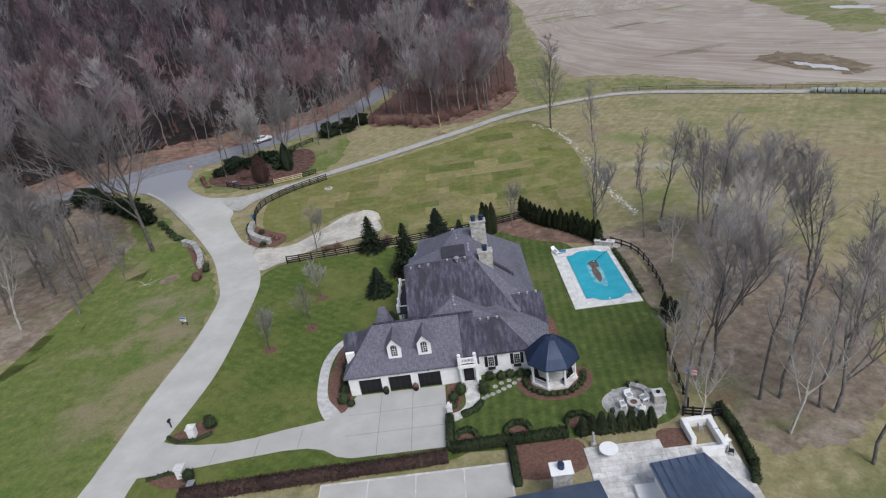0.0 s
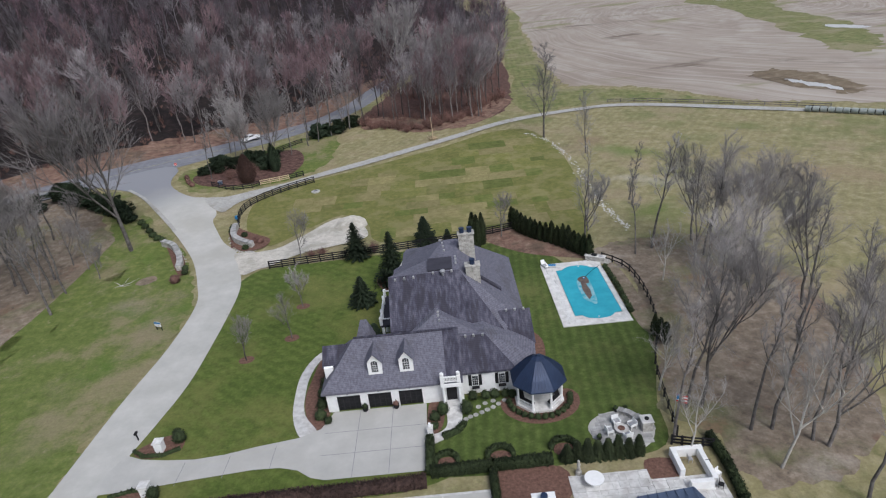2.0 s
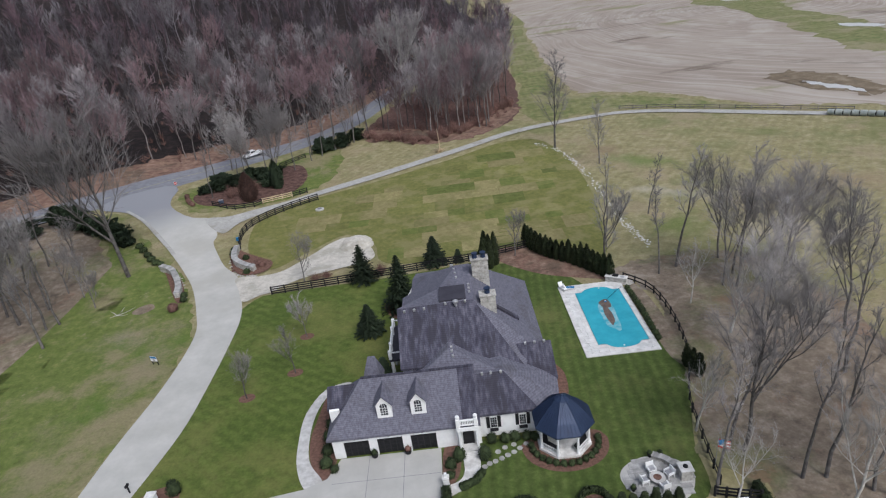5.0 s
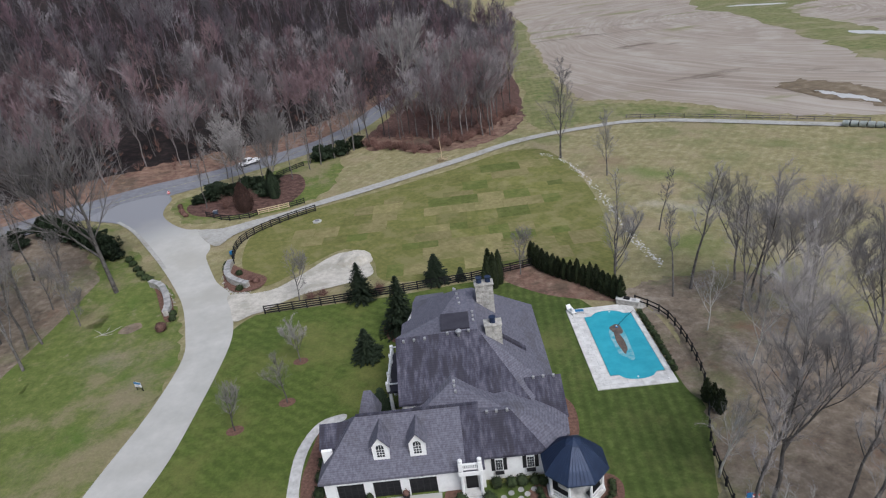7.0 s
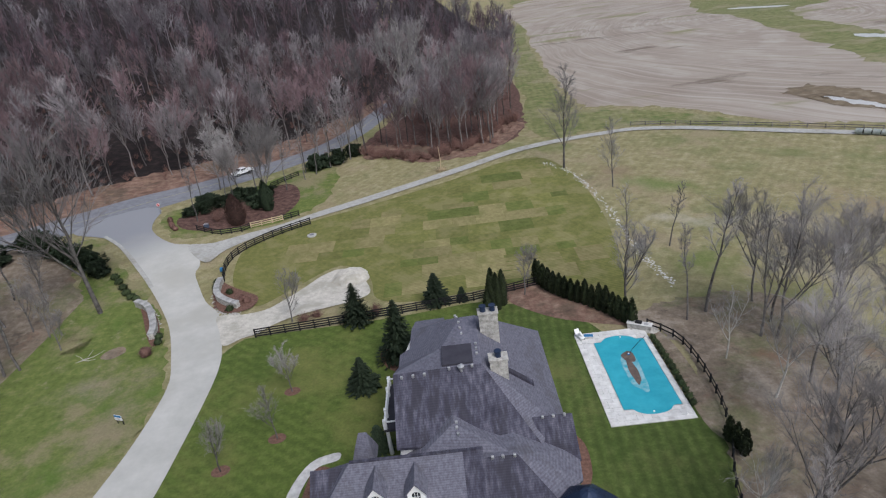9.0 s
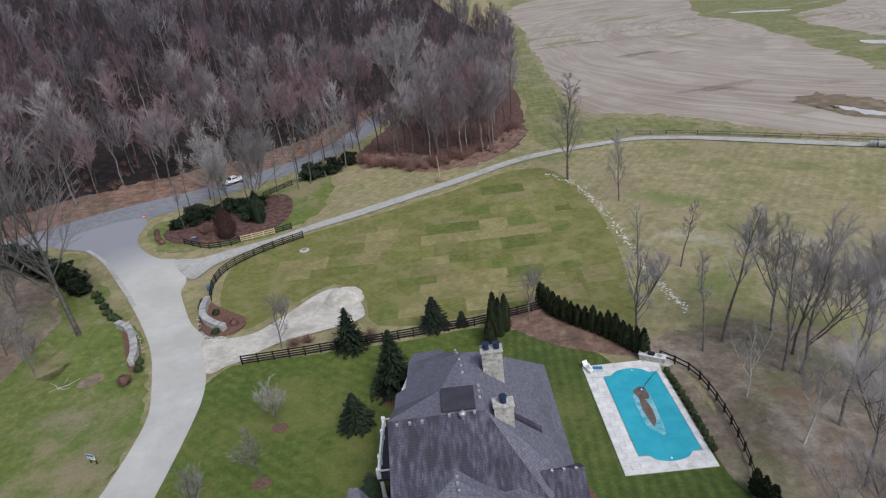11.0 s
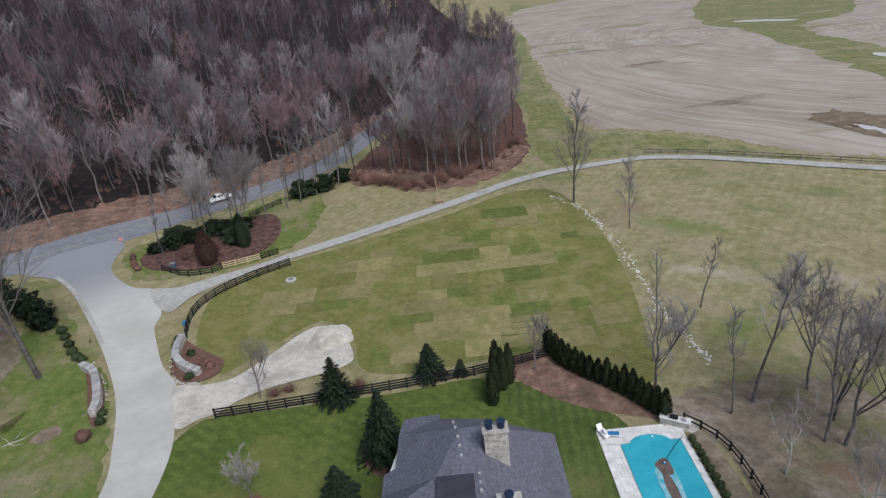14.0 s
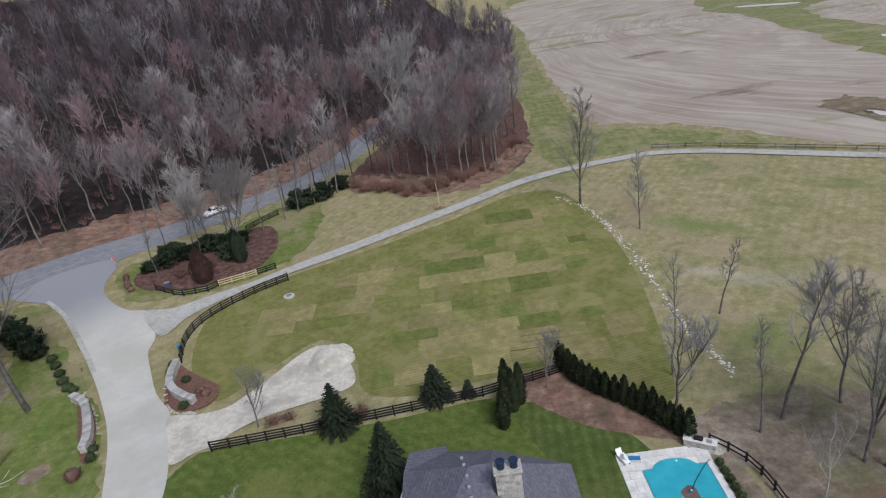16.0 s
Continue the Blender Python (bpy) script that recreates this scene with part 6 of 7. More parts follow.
for k, (x, y) in enumerate([(4.3, 56.4), (3.6, 55.9), (2.9, 55.4), (2.2, 55.05), (1.5, 54.7), (0.8, 54.4), (0.15, 54.15), (-0.4, 53.8), (3.0, 56.5), (1.2, 55.7), (2.0, 56.2)]):
    bm = bmesh.new()
    disc(bm, 0, 0, -0.02, 0.05, 0.34, 0.31, 7)
    for v in bm.verts:
        v.co.x *= 1 + 0.2 * noise.noise(Vector((v.co.x + k, v.co.y, 0)))
    ob = part("stepping_stone", bm, M_greyflag)
    ob.matrix_world = pose(x, y, 0.03, 0, 0, k * 50)
    tagged(ob, "irregular pale stepping stone in the lawn", "stepping stone", "stepping stones")
for k, (x, y, w, h) in enumerate([(-2.95, 55.2, 0.8, 1.6), (-0.2, 55.0, 0.85, 1.7), (0.7, 57.3, 0.7, 1.1), (2.2, 57.3, 0.75, 0.9), (3.3, 57.4, 0.8, 0.8), (4.6, 57.3, 0.7, 0.8), (5.4, 57.0, 0.6, 0.9), (-17.6, 58.2, 0.8, 1.4), (-17.5, 56.4, 0.9, 1.2), (-17.8, 60.2, 0.8, 1.5), (-17.8, 62.4, 0.8, 1.4), (-17.7, 64.4, 0.8, 1.4), (-17.7, 66.2, 0.8, 1.3),
                                  (-3.9, 54.4, 0.8, 0.9), (-4.0, 53.0, 0.6, 0.6), (-16.5, 55.5, 0.6, 0.8), (-33.9, 54.9, 0.9, 1.5), (-34.4, 55.6, 0.7, 1.2), (-33.6, 46.6, 0.8, 1.4)]):
    bush("boxwood", x, y, w, h, 200 + k, M_boxwood, "rounded dark green clipped boxwood", None, 0, "clipped boxwoods")
for k in range(15):
    a = math.pi * (1.02 + 0.98 * k / 14)
    bush("boxwood", 8.4 + 3.6 * math.cos(a), 56.1 + 3.3 * math.sin(a), 0.45, 0.65, 230 + k, M_boxwood, "low clipped boxwood edging the gazebo", None, 0, "boxwoods round the gazebo")


def hedge(name, pts, w, h, seed, label, material=None, closed=False, category="hedge"):
    """A clipped hedge along a line: a thick wall of leaves with an uneven top."""
    r = random.Random(seed)
    s = Soup()
    line = [np.array([*p[:2], 0.0]) for p in pts]
    for p, q in zip(line, line[1:]):
        d = q - p
        L = np.linalg.norm(d)
        d = d / L
        nrm = np.array([-d[1], d[0], 0])
        z0 = land(p[0], p[1])
        b = len(s.v)
        for e in (p - d * 0.1, q + d * 0.1):
            for side, z in ((-0.42, -0.05), (-0.4, h * 0.92), (0.4, h * 0.92), (0.42, -0.05)):
                s.v.append(e + nrm * side * w + np.array([0, 0, z0 + z]))
        for i, j in ((0, 1), (1, 2), (2, 3)):
            s.t += [(b + i, b + j, b + 4 + j), (b + i, b + 4 + j, b + 4 + i)]
        s.t += [(b, b + 2, b + 1), (b, b + 3, b + 2), (b + 4, b + 5, b + 6), (b + 4, b + 6, b + 7)]
        for _ in range(int(L * (w + 2 * h) * 55)):
            c = p + d * r.uniform(-0.1, L + 0.1)
            u = r.uniform(0, w + 2 * h)
            if u < h:
                o, z, m = -0.5 * w, u, -nrm
            elif u < h + w:
                o, z, m = u - h - 0.5 * w, h, np.array([0, 0, 1.0])
            else:
                o, z, m = 0.5 * w, u - h - w, nrm
            pos = c + nrm * o * r.uniform(0.85, 1.08) + np.array([0, 0, z0 + z * r.uniform(0.92, 1.06)])
            g = m + unit(r) * 0.8
            s.leaf(pos, g / np.linalg.norm(g), r.uniform(0.1, 0.2))
    ob = s.mesh(name, material or M_boxwood)
    return tagged(ob, label, category)


hedge("hedge", [(-4.5, 51.0), (-4.5, 46.2)], 0.9, 1.0, 1, "dark clipped hedge beside the parking court")
hedge("hedge", [(-4.4, 46.1), (2.0, 46.2), (8.0, 46.3)], 1.0, 1.1, 2, "long dark clipped hedge between the gardens")
hedge("hedge", [(-16.5, 44.6), (-5.0, 45.0)], 1.3, 1.0, 3, "long russet-brown winter hedge beside the court", M_darkhedge)
hedge("hedge", [(-33.5, 44.0), (-25, 44.3), (-16.6, 44.6)], 1.4, 1.1, 4, "long russet-brown winter hedge beside the drive", M_darkhedge)
hedge("hedge", [(-3.0, 51.2), (-1.4, 51.9), (-0.6, 53.0)], 0.7, 0.6, 5, "low curved hedge along the front walk")
for k in range(13):
    bush("boxwood", 24.42 - 0.02 * abs(k - 6), 72.4 + 1.12 * k, 0.5, 0.85, 310 + k, M_boxwood, "round clipped boxwood along the pool deck", None, 25 * k, "boxwoods along the pool deck")
hedge("hedge", [(24.6, 47.6), (24.8, 44), (24.4, 39.5), (23.6, 37.5)], 0.8, 1.0, 7, "dark hedge along the lower terrace")
hedge("hedge", [(1.9, 45.7), (1.9, 40.4)], 0.8, 0.9, 8, "dark green hedge at the lower court")
hedge("hedge", [(-38.8, 53.6), (-37.4, 52.7), (-35.1, 52.6), (-33.4, 53.4)], 0.35, 0.4, 9, "low dark edging round the gate bed")
hedge("hedge", [(-38.6, 47.1), (-36.4, 47.7), (-34.4, 47.6)], 0.35, 0.4, 10, "low dark edging round the gate bed")
for k, (x, y, r0) in enumerate([(-2.8, 47.6, 1.2), (2.9, 47.7, 1.35), (9.6, 48.0, 1.3)]):
    bed([(x + 0.9 * r0 * math.cos(a), y - 0.1 + 0.7 * r0 * math.sin(a)) for a in np.arange(0, 6.2, 0.6)], "small round mulch bed")
    hedge("ring_hedge", [(x + r0 * math.cos(math.pi * (0.0 + i / 9)), y + 0.95 * r0 * math.sin(math.pi * (0.0 + i / 9))) for i in range(10)], 0.55, 0.6, 20 + k, "horseshoe-shaped clipped boxwood hedge")
for k in range(8):
    conifer("arborvitae", 9.6 + k * 1.05, 46.4 + 0.1 * (k % 2), 2.2 + 0.25 * (k % 3), 0.6, 90 + k, "spruce", M_arbor, "small dark conifer in the boundary row", "conifer", "conifers behind the fire pit")


# ---- fences ----
def fence(pts, label, rails=3, h=1.3, spacing=2.3, material=None, close=0.0, group=""):
    material = material or M_black
    f = thing("fence", (0, 0, 0), label, "fence", group)
    line = [Vector((p[0], p[1])) for p in pts]
    cum = [0]
    for a, b in zip(line, line[1:]):
        cum.append(cum[-1] + (b - a).length)

    def at(s):
        for i in range(len(line) - 1):
            if s <= cum[i + 1] + 1e-6:
                u = (s - cum[i]) / (cum[i + 1] - cum[i])
                return line[i] + (line[i + 1] - line[i]) * u
        return line[-1]

    n = max(1, round(cum[-1] / spacing))
    posts = [at(cum[-1] * i / n) for i in range(n + 1)]
    for p in posts:
        z = land(p.x, p.y)
        box_part("post", p.x - 0.09, p.x + 0.09, p.y - 0.09, p.y + 0.09, z - 0.2, z + h + 0.08, material, f)
    for a, b in zip(posts, posts[1:]):
        za, zb = land(a.x, a.y), land(b.x, b.y)
        d = (b - a).normalized()
        nr = Vector((-d.y, d.x)) * 0.022
        for k in range(rails):
            z = h * (k + 0.75) / (rails - 0.1)
            bm = bmesh.new()
            v = [bm.verts.new((p.x + s * nr.x, p.y + s * nr.y, zz + z + t)) for p, zz in ((a, za), (b, zb)) for s in (-1, 1) for t in (-0.1, 0.1)]
            for q in ((0, 1, 3, 2), (4, 6, 7, 5), (0, 4, 5, 1), (2, 3, 7, 6), (1, 5, 7, 3), (0, 2, 6, 4)):
                bm.faces.new([v[i] for i in q])
            part("rail", bm, material, f)
    return f


fence([(-33.6, 98.0), (-24.1, 98.8), (-12.5, 100.0), (1.1, 101.6), (6.8, 103.0), (12.3, 104.4)], "black four-rail board fence behind the lawn", 4, 1.55)
fence(rounded([(-44.9, 118.4), (-46.0, 123.2), (-45.6, 128.0), (-43.0, 132.6), (-38.0, 137.6), (-32.5, 141.3)], False, 6), "black board fence curving along the lane", 4, 1.6)
fence([(-57.6, 141.2), (-52.3, 138.6), (-47.6, 139.8), (-46.0, 141.6)], "black board fence on the island", 3)
fence([(-45.9, 141.7), (-39.4, 144.9)], "new unpainted pine board fence section", 3, material=M_newwood)
fence([(-39.3, 145.0), (-36.1, 146.8)], "black board fence with a pine end post", 3)
fence([(-47, 166.5), (-43.4, 172.2), (-41.4, 174.4)], "dark board fence near the public road", 3)
fence(rounded([(24.6, 89.0), (27.3, 85.2), (27.9, 78.8), (27.2, 71.5), (25.8, 66.3), (23.4, 60.0), (22.4, 54), (21.6, 48.4)], False, 4), "dark metal pool fence", 2, 1.2, 2.0)
fence(rounded([(-100, 129), (-93, 133.4), (-88, 136), (-84, 134.4)], False, 4), "dark board fence at the road's edge", 3)
fence([(52, 184.4), (63, 180.4), (76, 173.2), (90, 165.2), (104, 157)], "weathered wire fence along the farm lane", 2, 1.1, 4.0, M_bark)
fence([(20.6, 47.2), (22.6, 46.6), (24.4, 46.2)], "black metal fence by the lower terrace", 3, 1.2, 1.0)

# ---- entrance walls and stones ----
def stone_wall(pts, h, w, label):
    t = thing("stone_wall", (0, 0, 0), label, "stone wall")
    line = rounded(pts, False, 5)
    r = random.Random(len(pts))
    for i, (p, q) in enumerate(zip(line, line[1:])):
        p, q = Vector((p[0], p[1])), Vector((q[0], q[1]))
        d = q - p
        z = land(p.x, p.y)
        hh = h * (1 - 0.45 * abs(i / (len(line) - 2) - 0.5))
        m = Matrix.Translation((*((p + q) / 2), z)) @ Matrix.Rotation(math.atan2(d.y, d.x), 4, "Z")
        L = d.length
        for row in range(3):
            bm = bmesh.new()
            o = r.uniform(-0.03, 0.03)
            add_box(bm, -L / 2 + 0.01, L / 2 - 0.01, -w / 2 + o, w / 2 + o, -0.2 if row == 0 else hh * row / 3 + 0.01, hh * (row + 1) / 3, 0.02)
            bm.transform(m)
            part("stone", bm, M_stone, t)
        bm = bmesh.new()
        add_box(bm, -L / 2 - 0.02, L / 2 + 0.02, -w / 2 - 0.1, w / 2 + 0.1, hh + 0.005, hh + 0.12, 0.02)
        bm.transform(m)
        part("capstone", bm, M_greyflag, t)
    return t


stone_wall([(-58.4, 111.6), (-55.6, 109.6), (-53.2, 106.0), (-51.6, 102.6), (-51.2, 100.4)], 1.5, 0.9, "curved pale stone entrance wall")
stone_wall([(-45.2, 117.8), (-44.8, 114.4), (-43.6, 111.2), (-41.2, 109.0), (-39.2, 108.0)], 1.5, 0.9, "curved pale stone entrance wall")
rng = random.Random(31)


def rocks(name, pts, n, spread, size, label, material=None):
    s = Soup()
    line = rounded(pts, False, 8)
    for _ in range(n):
        p = line[rng.randrange(len(line))]
        x, y = p[0] + rng.gauss(0, spread), p[1] + rng.gauss(0, spread)
        r = size * rng.uniform(0.4, 1.2)
        o = np.array([x, y, land(x, y) + r * 0.15])
        b = len(s.v)
        k = [o + np.array([r * rng.uniform(0.7, 1.2) * math.cos(a), r * rng.uniform(0.7, 1.2) * math.sin(a), -0.1 * r]) for a in np.arange(0, 6.2, 1.05)]
        s.v += k + [o + np.array([0, 0, r * rng.uniform(0.4, 0.8)])]
        s.t += [(b + i, b + (i + 1) % 6, b + 6) for i in range(6)]
    return tagged(s.mesh(name, material or M_flag), label, "stones", kind="stuff")


rocks("ditch_stones", [(23.7, 162.6), (27.3, 156.3), (29.4, 147.9), (30.5, 137.3), (31.1, 126.8), (30.9, 115.4), (31.2, 107.5), (32.5, 100)], 330, 0.45, 0.2, "pale stones lining a dry ditch")
rocks("border_stones", [(-49.6, 99.4), (-52.2, 105.6), (-55.6, 110.6), (-58.6, 113)], 60, 0.2, 0.28, "stones bordering the drive bed", M_stone)
rocks("border_stones", [(-38.4, 106.1), (-42.4, 107.2), (-45, 112.5), (-46.6, 118.6)], 60, 0.2, 0.28, "stones bordering the entrance bed", M_stone)
rocks("poolside_boulders", [(22.6, 89.2), (24.2, 89.4), (25.2, 87.6)], 26, 0.35, 0.7, "grey boulders at the pool's corner", M_stone)
for k, (x, y) in enumerate([(-49.9, 99.2), (-50.4, 100.8), (-59.6, 113.6)]):
    bush("boxwood", x + 0.2, y, 0.8, 1.0, 260 + k, M_boxwood, "dark rounded shrub by the stone wall", None, 0, "shrubs by the stone wall")
bush("barberry", -50.4, 96.2, 1.1, 1.5, 263, M_redbush, "dark red-brown shrub beside the drive")
for k, (x, y, m) in enumerate([(-46.0, 117.6, M_boxwood), (-45.6, 115.6, M_boxwood), (-40.6, 107.4, M_boxwood), (-42.4, 113.4, M_boxwood), (-39.4, 110.6, M_redbush), (-38.2, 109.8, M_redbush)]):
    bush("boxwood", x, y, 0.85, 1.1, 270 + k, m, "rounded shrub in the entrance bed", None, 0, "shrubs in the entrance bed")
for k in range(10):
    u = k / 9
    bush("heather", -50.2 - 6.8 * u, 101.0 + 10.6 * u, 0.45, 0.5, 280 + k, M_redbush, "small brown plant in the drive bed", None, 0, "small plants in the drive bed")
for k in range(7):
    u = k / 6
    bush("heather", -46.2 + 2.6 * u, 116.4 - 7.6 * u, 0.42, 0.5, 295 + k, M_redbush, "small brown plant in the entrance bed", None, 0, "small plants in the entrance bed")


# ---- posts, signs, poles ----
def pole(x, y, h, label):
    e = thing("utility_pole", (x, y, land(x, y)), label, "utility pole")
    s = Soup()
    s.tube([(0, 0, -0.5), (0.02 * h, 0, h * 0.5), (0.045 * h, 0, h)], 0.17, 0.11, 8)
    s.mesh("mast", M_bark, e)
    box_part("crossarm", 0.04 * h - 1.1, 0.04 * h + 1.1, -0.06, 0.06, h - 0.9, h - 0.75, M_bark, e)
    for k in (-1.0, -0.5, 0.5, 1.0):
        turned("insulator", 0.04 * h + k, 0, [(h - 0.75, 0.05), (h - 0.6, 0.07), (h - 0.5, 0.03)], M_steel, e, 6)
    return e


pole(-39.8, 176.2, 12.5, "tall grey wooden utility pole by the road")
pole(-95.5, 131.5, 11, "tall grey wooden utility pole by the road")
pole(-150, 96, 11, "tall grey wooden utility pole by the road")
pole(-20.5, 262, 12, "tall grey wooden utility pole in the woods")
for (x0, y0, h0), (x1, y1, h1) in (((-39.8, 176.2, 12), (-95.5, 131.5, 10.5)), ((-95.5, 131.5, 10.5), (-150, 96, 10.5)), ((-39.8, 176.2, 12), (-20.5, 262, 11.5))):
    for off in (-0.6, 0.6):
        s = Soup()
        z0, z1 = land(x0, y0) + h0, land(x1, y1) + h1
        s.tube([(x0 + off + (x1 - x0) * u, y0 + (y1 - y0) * u, z0 + (z1 - z0) * u - 4.5 * u * (1 - u)) for u in np.linspace(0, 1, 13)], 0.014, 0.014, 3)
        tagged(s.mesh("power_line", M_rubber), "sagging black overhead power line", "power line", "power lines")
e = thing("broken_tree", (-2.6, 165.9, land(-2.6, 165.9)), "pale splintered snag with a pile of broken wood", "tree stump")
s = Soup()
s.tube([(0, 0, -0.2), (0.1, 0, 3), (-0.1, 0, 6.5)], 0.16, 0.05, 6)
s.mesh("trunk", M_newwood, e)
s = Soup()
for _ in range(60):
    a = rng.uniform(0, 6.28)
    s.spike((rng.uniform(-0.9, 0.9), rng.uniform(-0.9, 0.9), rng.uniform(0, 0.7)), (1.6 * math.cos(a), 1.6 * math.sin(a), rng.uniform(-0.2, 0.8)), 0.06)
s.mesh("splinters", M_newwood, e)

sign = thing("estate_sign", (-46.8, 80.3, 0), "small blue and white sign on two dark posts", "sign", turn=-20)
box_part("panel", -0.6, 0.6, -0.03, 0.03, 0.75, 1.55, M_trim, sign)
box_part("header_band", -0.6, 0.6, -0.036, -0.031, 1.2, 1.55, M_blue, sign, "blue upper band")
for k in range(2):
    box_part("text_bar", -0.45, 0.3, -0.036, -0.031, 0.88 + 0.14 * k, 0.93 + 0.14 * k, M_black, sign)
for k in (-0.5, 0.5):
    box_part("post", k - 0.05, k + 0.05, 0.031, 0.12, -0.2, 1.5, M_black, sign)
mail = thing("mailbox", (-39.2, 55.6, 0), "black mailbox on a dark post", "mailbox")
box_part("post", -0.06, 0.06, -0.06, 0.06, -0.2, 1.0, M_black, mail)
bm = bmesh.new()
add_box(bm, -0.14, 0.14, -0.3, 0.3, 1.0, 1.3, 0.06)
part("box", bm, M_black, mail)
stop = thing("road_sign", (-69.4, 150.9, land(-69.4, 150.9)), "red and white octagonal road sign on a steel post", "road sign", turn=35)
turned("post", 0, 0, [(-0.3, 0.04), (2.4, 0.04)], M_steel, stop, 6)
for nm, r0, yy, m in (("plate", 0.42, -0.05, M_trim), ("red_face", 0.37, -0.07, M_red)):
    bm = bmesh.new()
    ring = [bm.verts.new((r0 * math.cos(radians(22.5 + 45 * k)), yy, 2.2 + r0 * math.sin(radians(22.5 + 45 * k)))) for k in range(8)]
    bk = [bm.verts.new((v.co.x, yy + 0.012, v.co.z)) for v in ring]
    bm.faces.new(ring)
    bm.faces.new(bk[::-1])
    for k in range(8):
        bm.faces.new((ring[k], bk[k], bk[(k + 1) % 8], ring[(k + 1) % 8]))
    part(nm, bm, m, stop)
box_part("text_bar", -0.24, 0.24, -0.08, -0.072, 2.13, 2.27, M_trim, stop)
for x, y in ((-35.7, 53.6), (-34.6, 47.2)):
    p = thing("gate_pillar", (x, y, 0), "white stone gate pillar with a flat cap", "pillar", "gate pillars")
    box_part("shaft", -0.45, 0.45, -0.45, 0.45, -0.1, 1.3, M_white, p, "", 0.03)
    box_part("cap", -0.55, 0.55, -0.55, 0.55, 1.301, 1.45, M_flag, p, "", 0.03)
e = thing("trash_bin", (-32.6, 45.0, 0), "grey-green wheeled bin with a pale lid", "bin")
box_part("body", -0.35, 0.35, -0.4, 0.4, 0.0, 1.0, M_boxwood, e, "", 0.05)
box_part("lid", -0.4, 0.4, -0.45, 0.45, 1.001, 1.1, M_steel, e, "", 0.03)
e = thing("lantern_post", (-4.45, 51.8, 0), "white lantern pillar beside the walk", "lamp post")
box_part("shaft", -0.3, 0.3, -0.3, 0.3, -0.1, 1.2, M_white, e, "", 0.02)
box_part("cap", -0.36, 0.36, -0.36, 0.36, 1.201, 1.3, M_flag, e, "", 0.02)
box_part("lantern", -0.14, 0.14, -0.14, 0.14, 1.301, 1.8, M_trim, e, "", 0.03)
for x in (-12.2, -8.5):
    e = thing("planter", (x, 56.85, 0.12), "dark round planter with clipped greenery", "planter", "planters between the garage doors")
    turned("pot", 0, 0, [(0, 0.25), (0.05, 0.3), (0.42, 0.38), (0.5, 0.4)], M_black, e, 10)
    shrub(int(-x), 0.42, 0.6, None, 0.12).mesh("greenery", M_redbush if x > -10 else M_boxwood, e).location = (0, 0, 0.42)
well = turned("well_cover", -31.2, 135.2, [(land(-31.2, 135.2) - 0.1, 1.0), (land(-31.2, 135.2) + 0.25, 1.0), (land(-31.2, 135.2) + 0.3, 0.75)], M_concrete, None, 16)
tagged(well, "round concrete manhole ring in the meadow", "manhole")
turned("hatch", -31.2, 135.2, [(land(-31.2, 135.2) + 0.3, 0.55), (land(-31.2, 135.2) + 0.38, 0.5)], M_asphalt, well, 14)
e = thing("newspaper_box", (-46.2, 121.6, land(-46.2, 121.6)), "blue box on a post by the fence", "box")
box_part("body", -0.3, 0.3, -0.3, 0.3, 0.5, 1.2, M_blue, e, "", 0.04)
box_part("post", -0.06, 0.06, -0.06, 0.06, -0.1, 0.499, M_black, e)
e = thing("utility_box", (-56, 142.6, land(-56, 142.6)), "blue-grey utility box in the island bed", "utility box")
box_part("body", -0.5, 0.5, -0.35, 0.35, -0.1, 0.9, M_blueroof, e, "", 0.05)
box_part("lid", -0.54, 0.54, -0.39, 0.39, 0.901, 0.98, M_steel, e, "", 0.02)
flag = thing("flag_pole", (21.9, 50.2, 0), "flag in red, white and blue on a leaning pole", "flag")
s = Soup()
s.tube([(0, 0, -0.2), (0.1, 0, 4.2)], 0.04, 0.025, 6)
s.mesh("pole", M_steel, flag)
for k in range(5):
    bm = bmesh.new()
    v = [[bm.verts.new((0.12 + 0.15 * i, 0.08 * math.sin(i * 1.1 + k * 0.2) + 0.01 * j, 3.9 - 0.2 * k - 0.2 * j - 0.06 * i)) for i in range(9)] for j in range(2)]
    for i in range(8):
        bm.faces.new((v[0][i], v[0][i + 1], v[1][i + 1], v[1][i]))
    part("stripe", bm, M_red if k % 2 == 0 else M_trim, flag)
box_part("canton", 0.1, 0.6, -0.12, -0.1, 3.3, 3.92, M_blue, flag)

# ---- hay bales ----
bale = None
for k in range(16):
    x, y = 97.5 + 1.45 * k, 156.0 - 0.93 * k
    if bale is None:
        bale = thing("hay_bale", (0, 0, 0), "white plastic-wrapped round bale in a row", "hay bale", "wrapped bales along the lane")
        bm = bmesh.new()
        disc(bm, 0, 0, -0.75, 0.75, 0.75, 0.75, 16)
        bmesh.ops.bevel(bm, geom=[ed for ed in bm.edges if abs(ed.verts[0].co.z - ed.verts[1].co.z) < 0.01], offset=0.08, segments=2, affect="EDGES")
        bm.transform(Matrix.Translation((0, 0, 0.74)) @ Matrix.Rotation(radians(90), 4, "X"))
        part("wrap", bm, M_bale, bale)
        bm = bmesh.new()
        disc(bm, 0, 0, -0.79, 0.79, 0.5, 0.5, 14)
        bm.transform(Matrix.Translation((0, 0, 0.74)) @ Matrix.Rotation(radians(90), 4, "X"))
        part("end", bm, M_black, bale, "dark bale end")
        bale.matrix_world = pose(x, y, land(x, y), 0, 0, 40)
    else:
        copy_at(bale, x, y, 40 + rng.uniform(-8, 8), 1.0, 0.0)

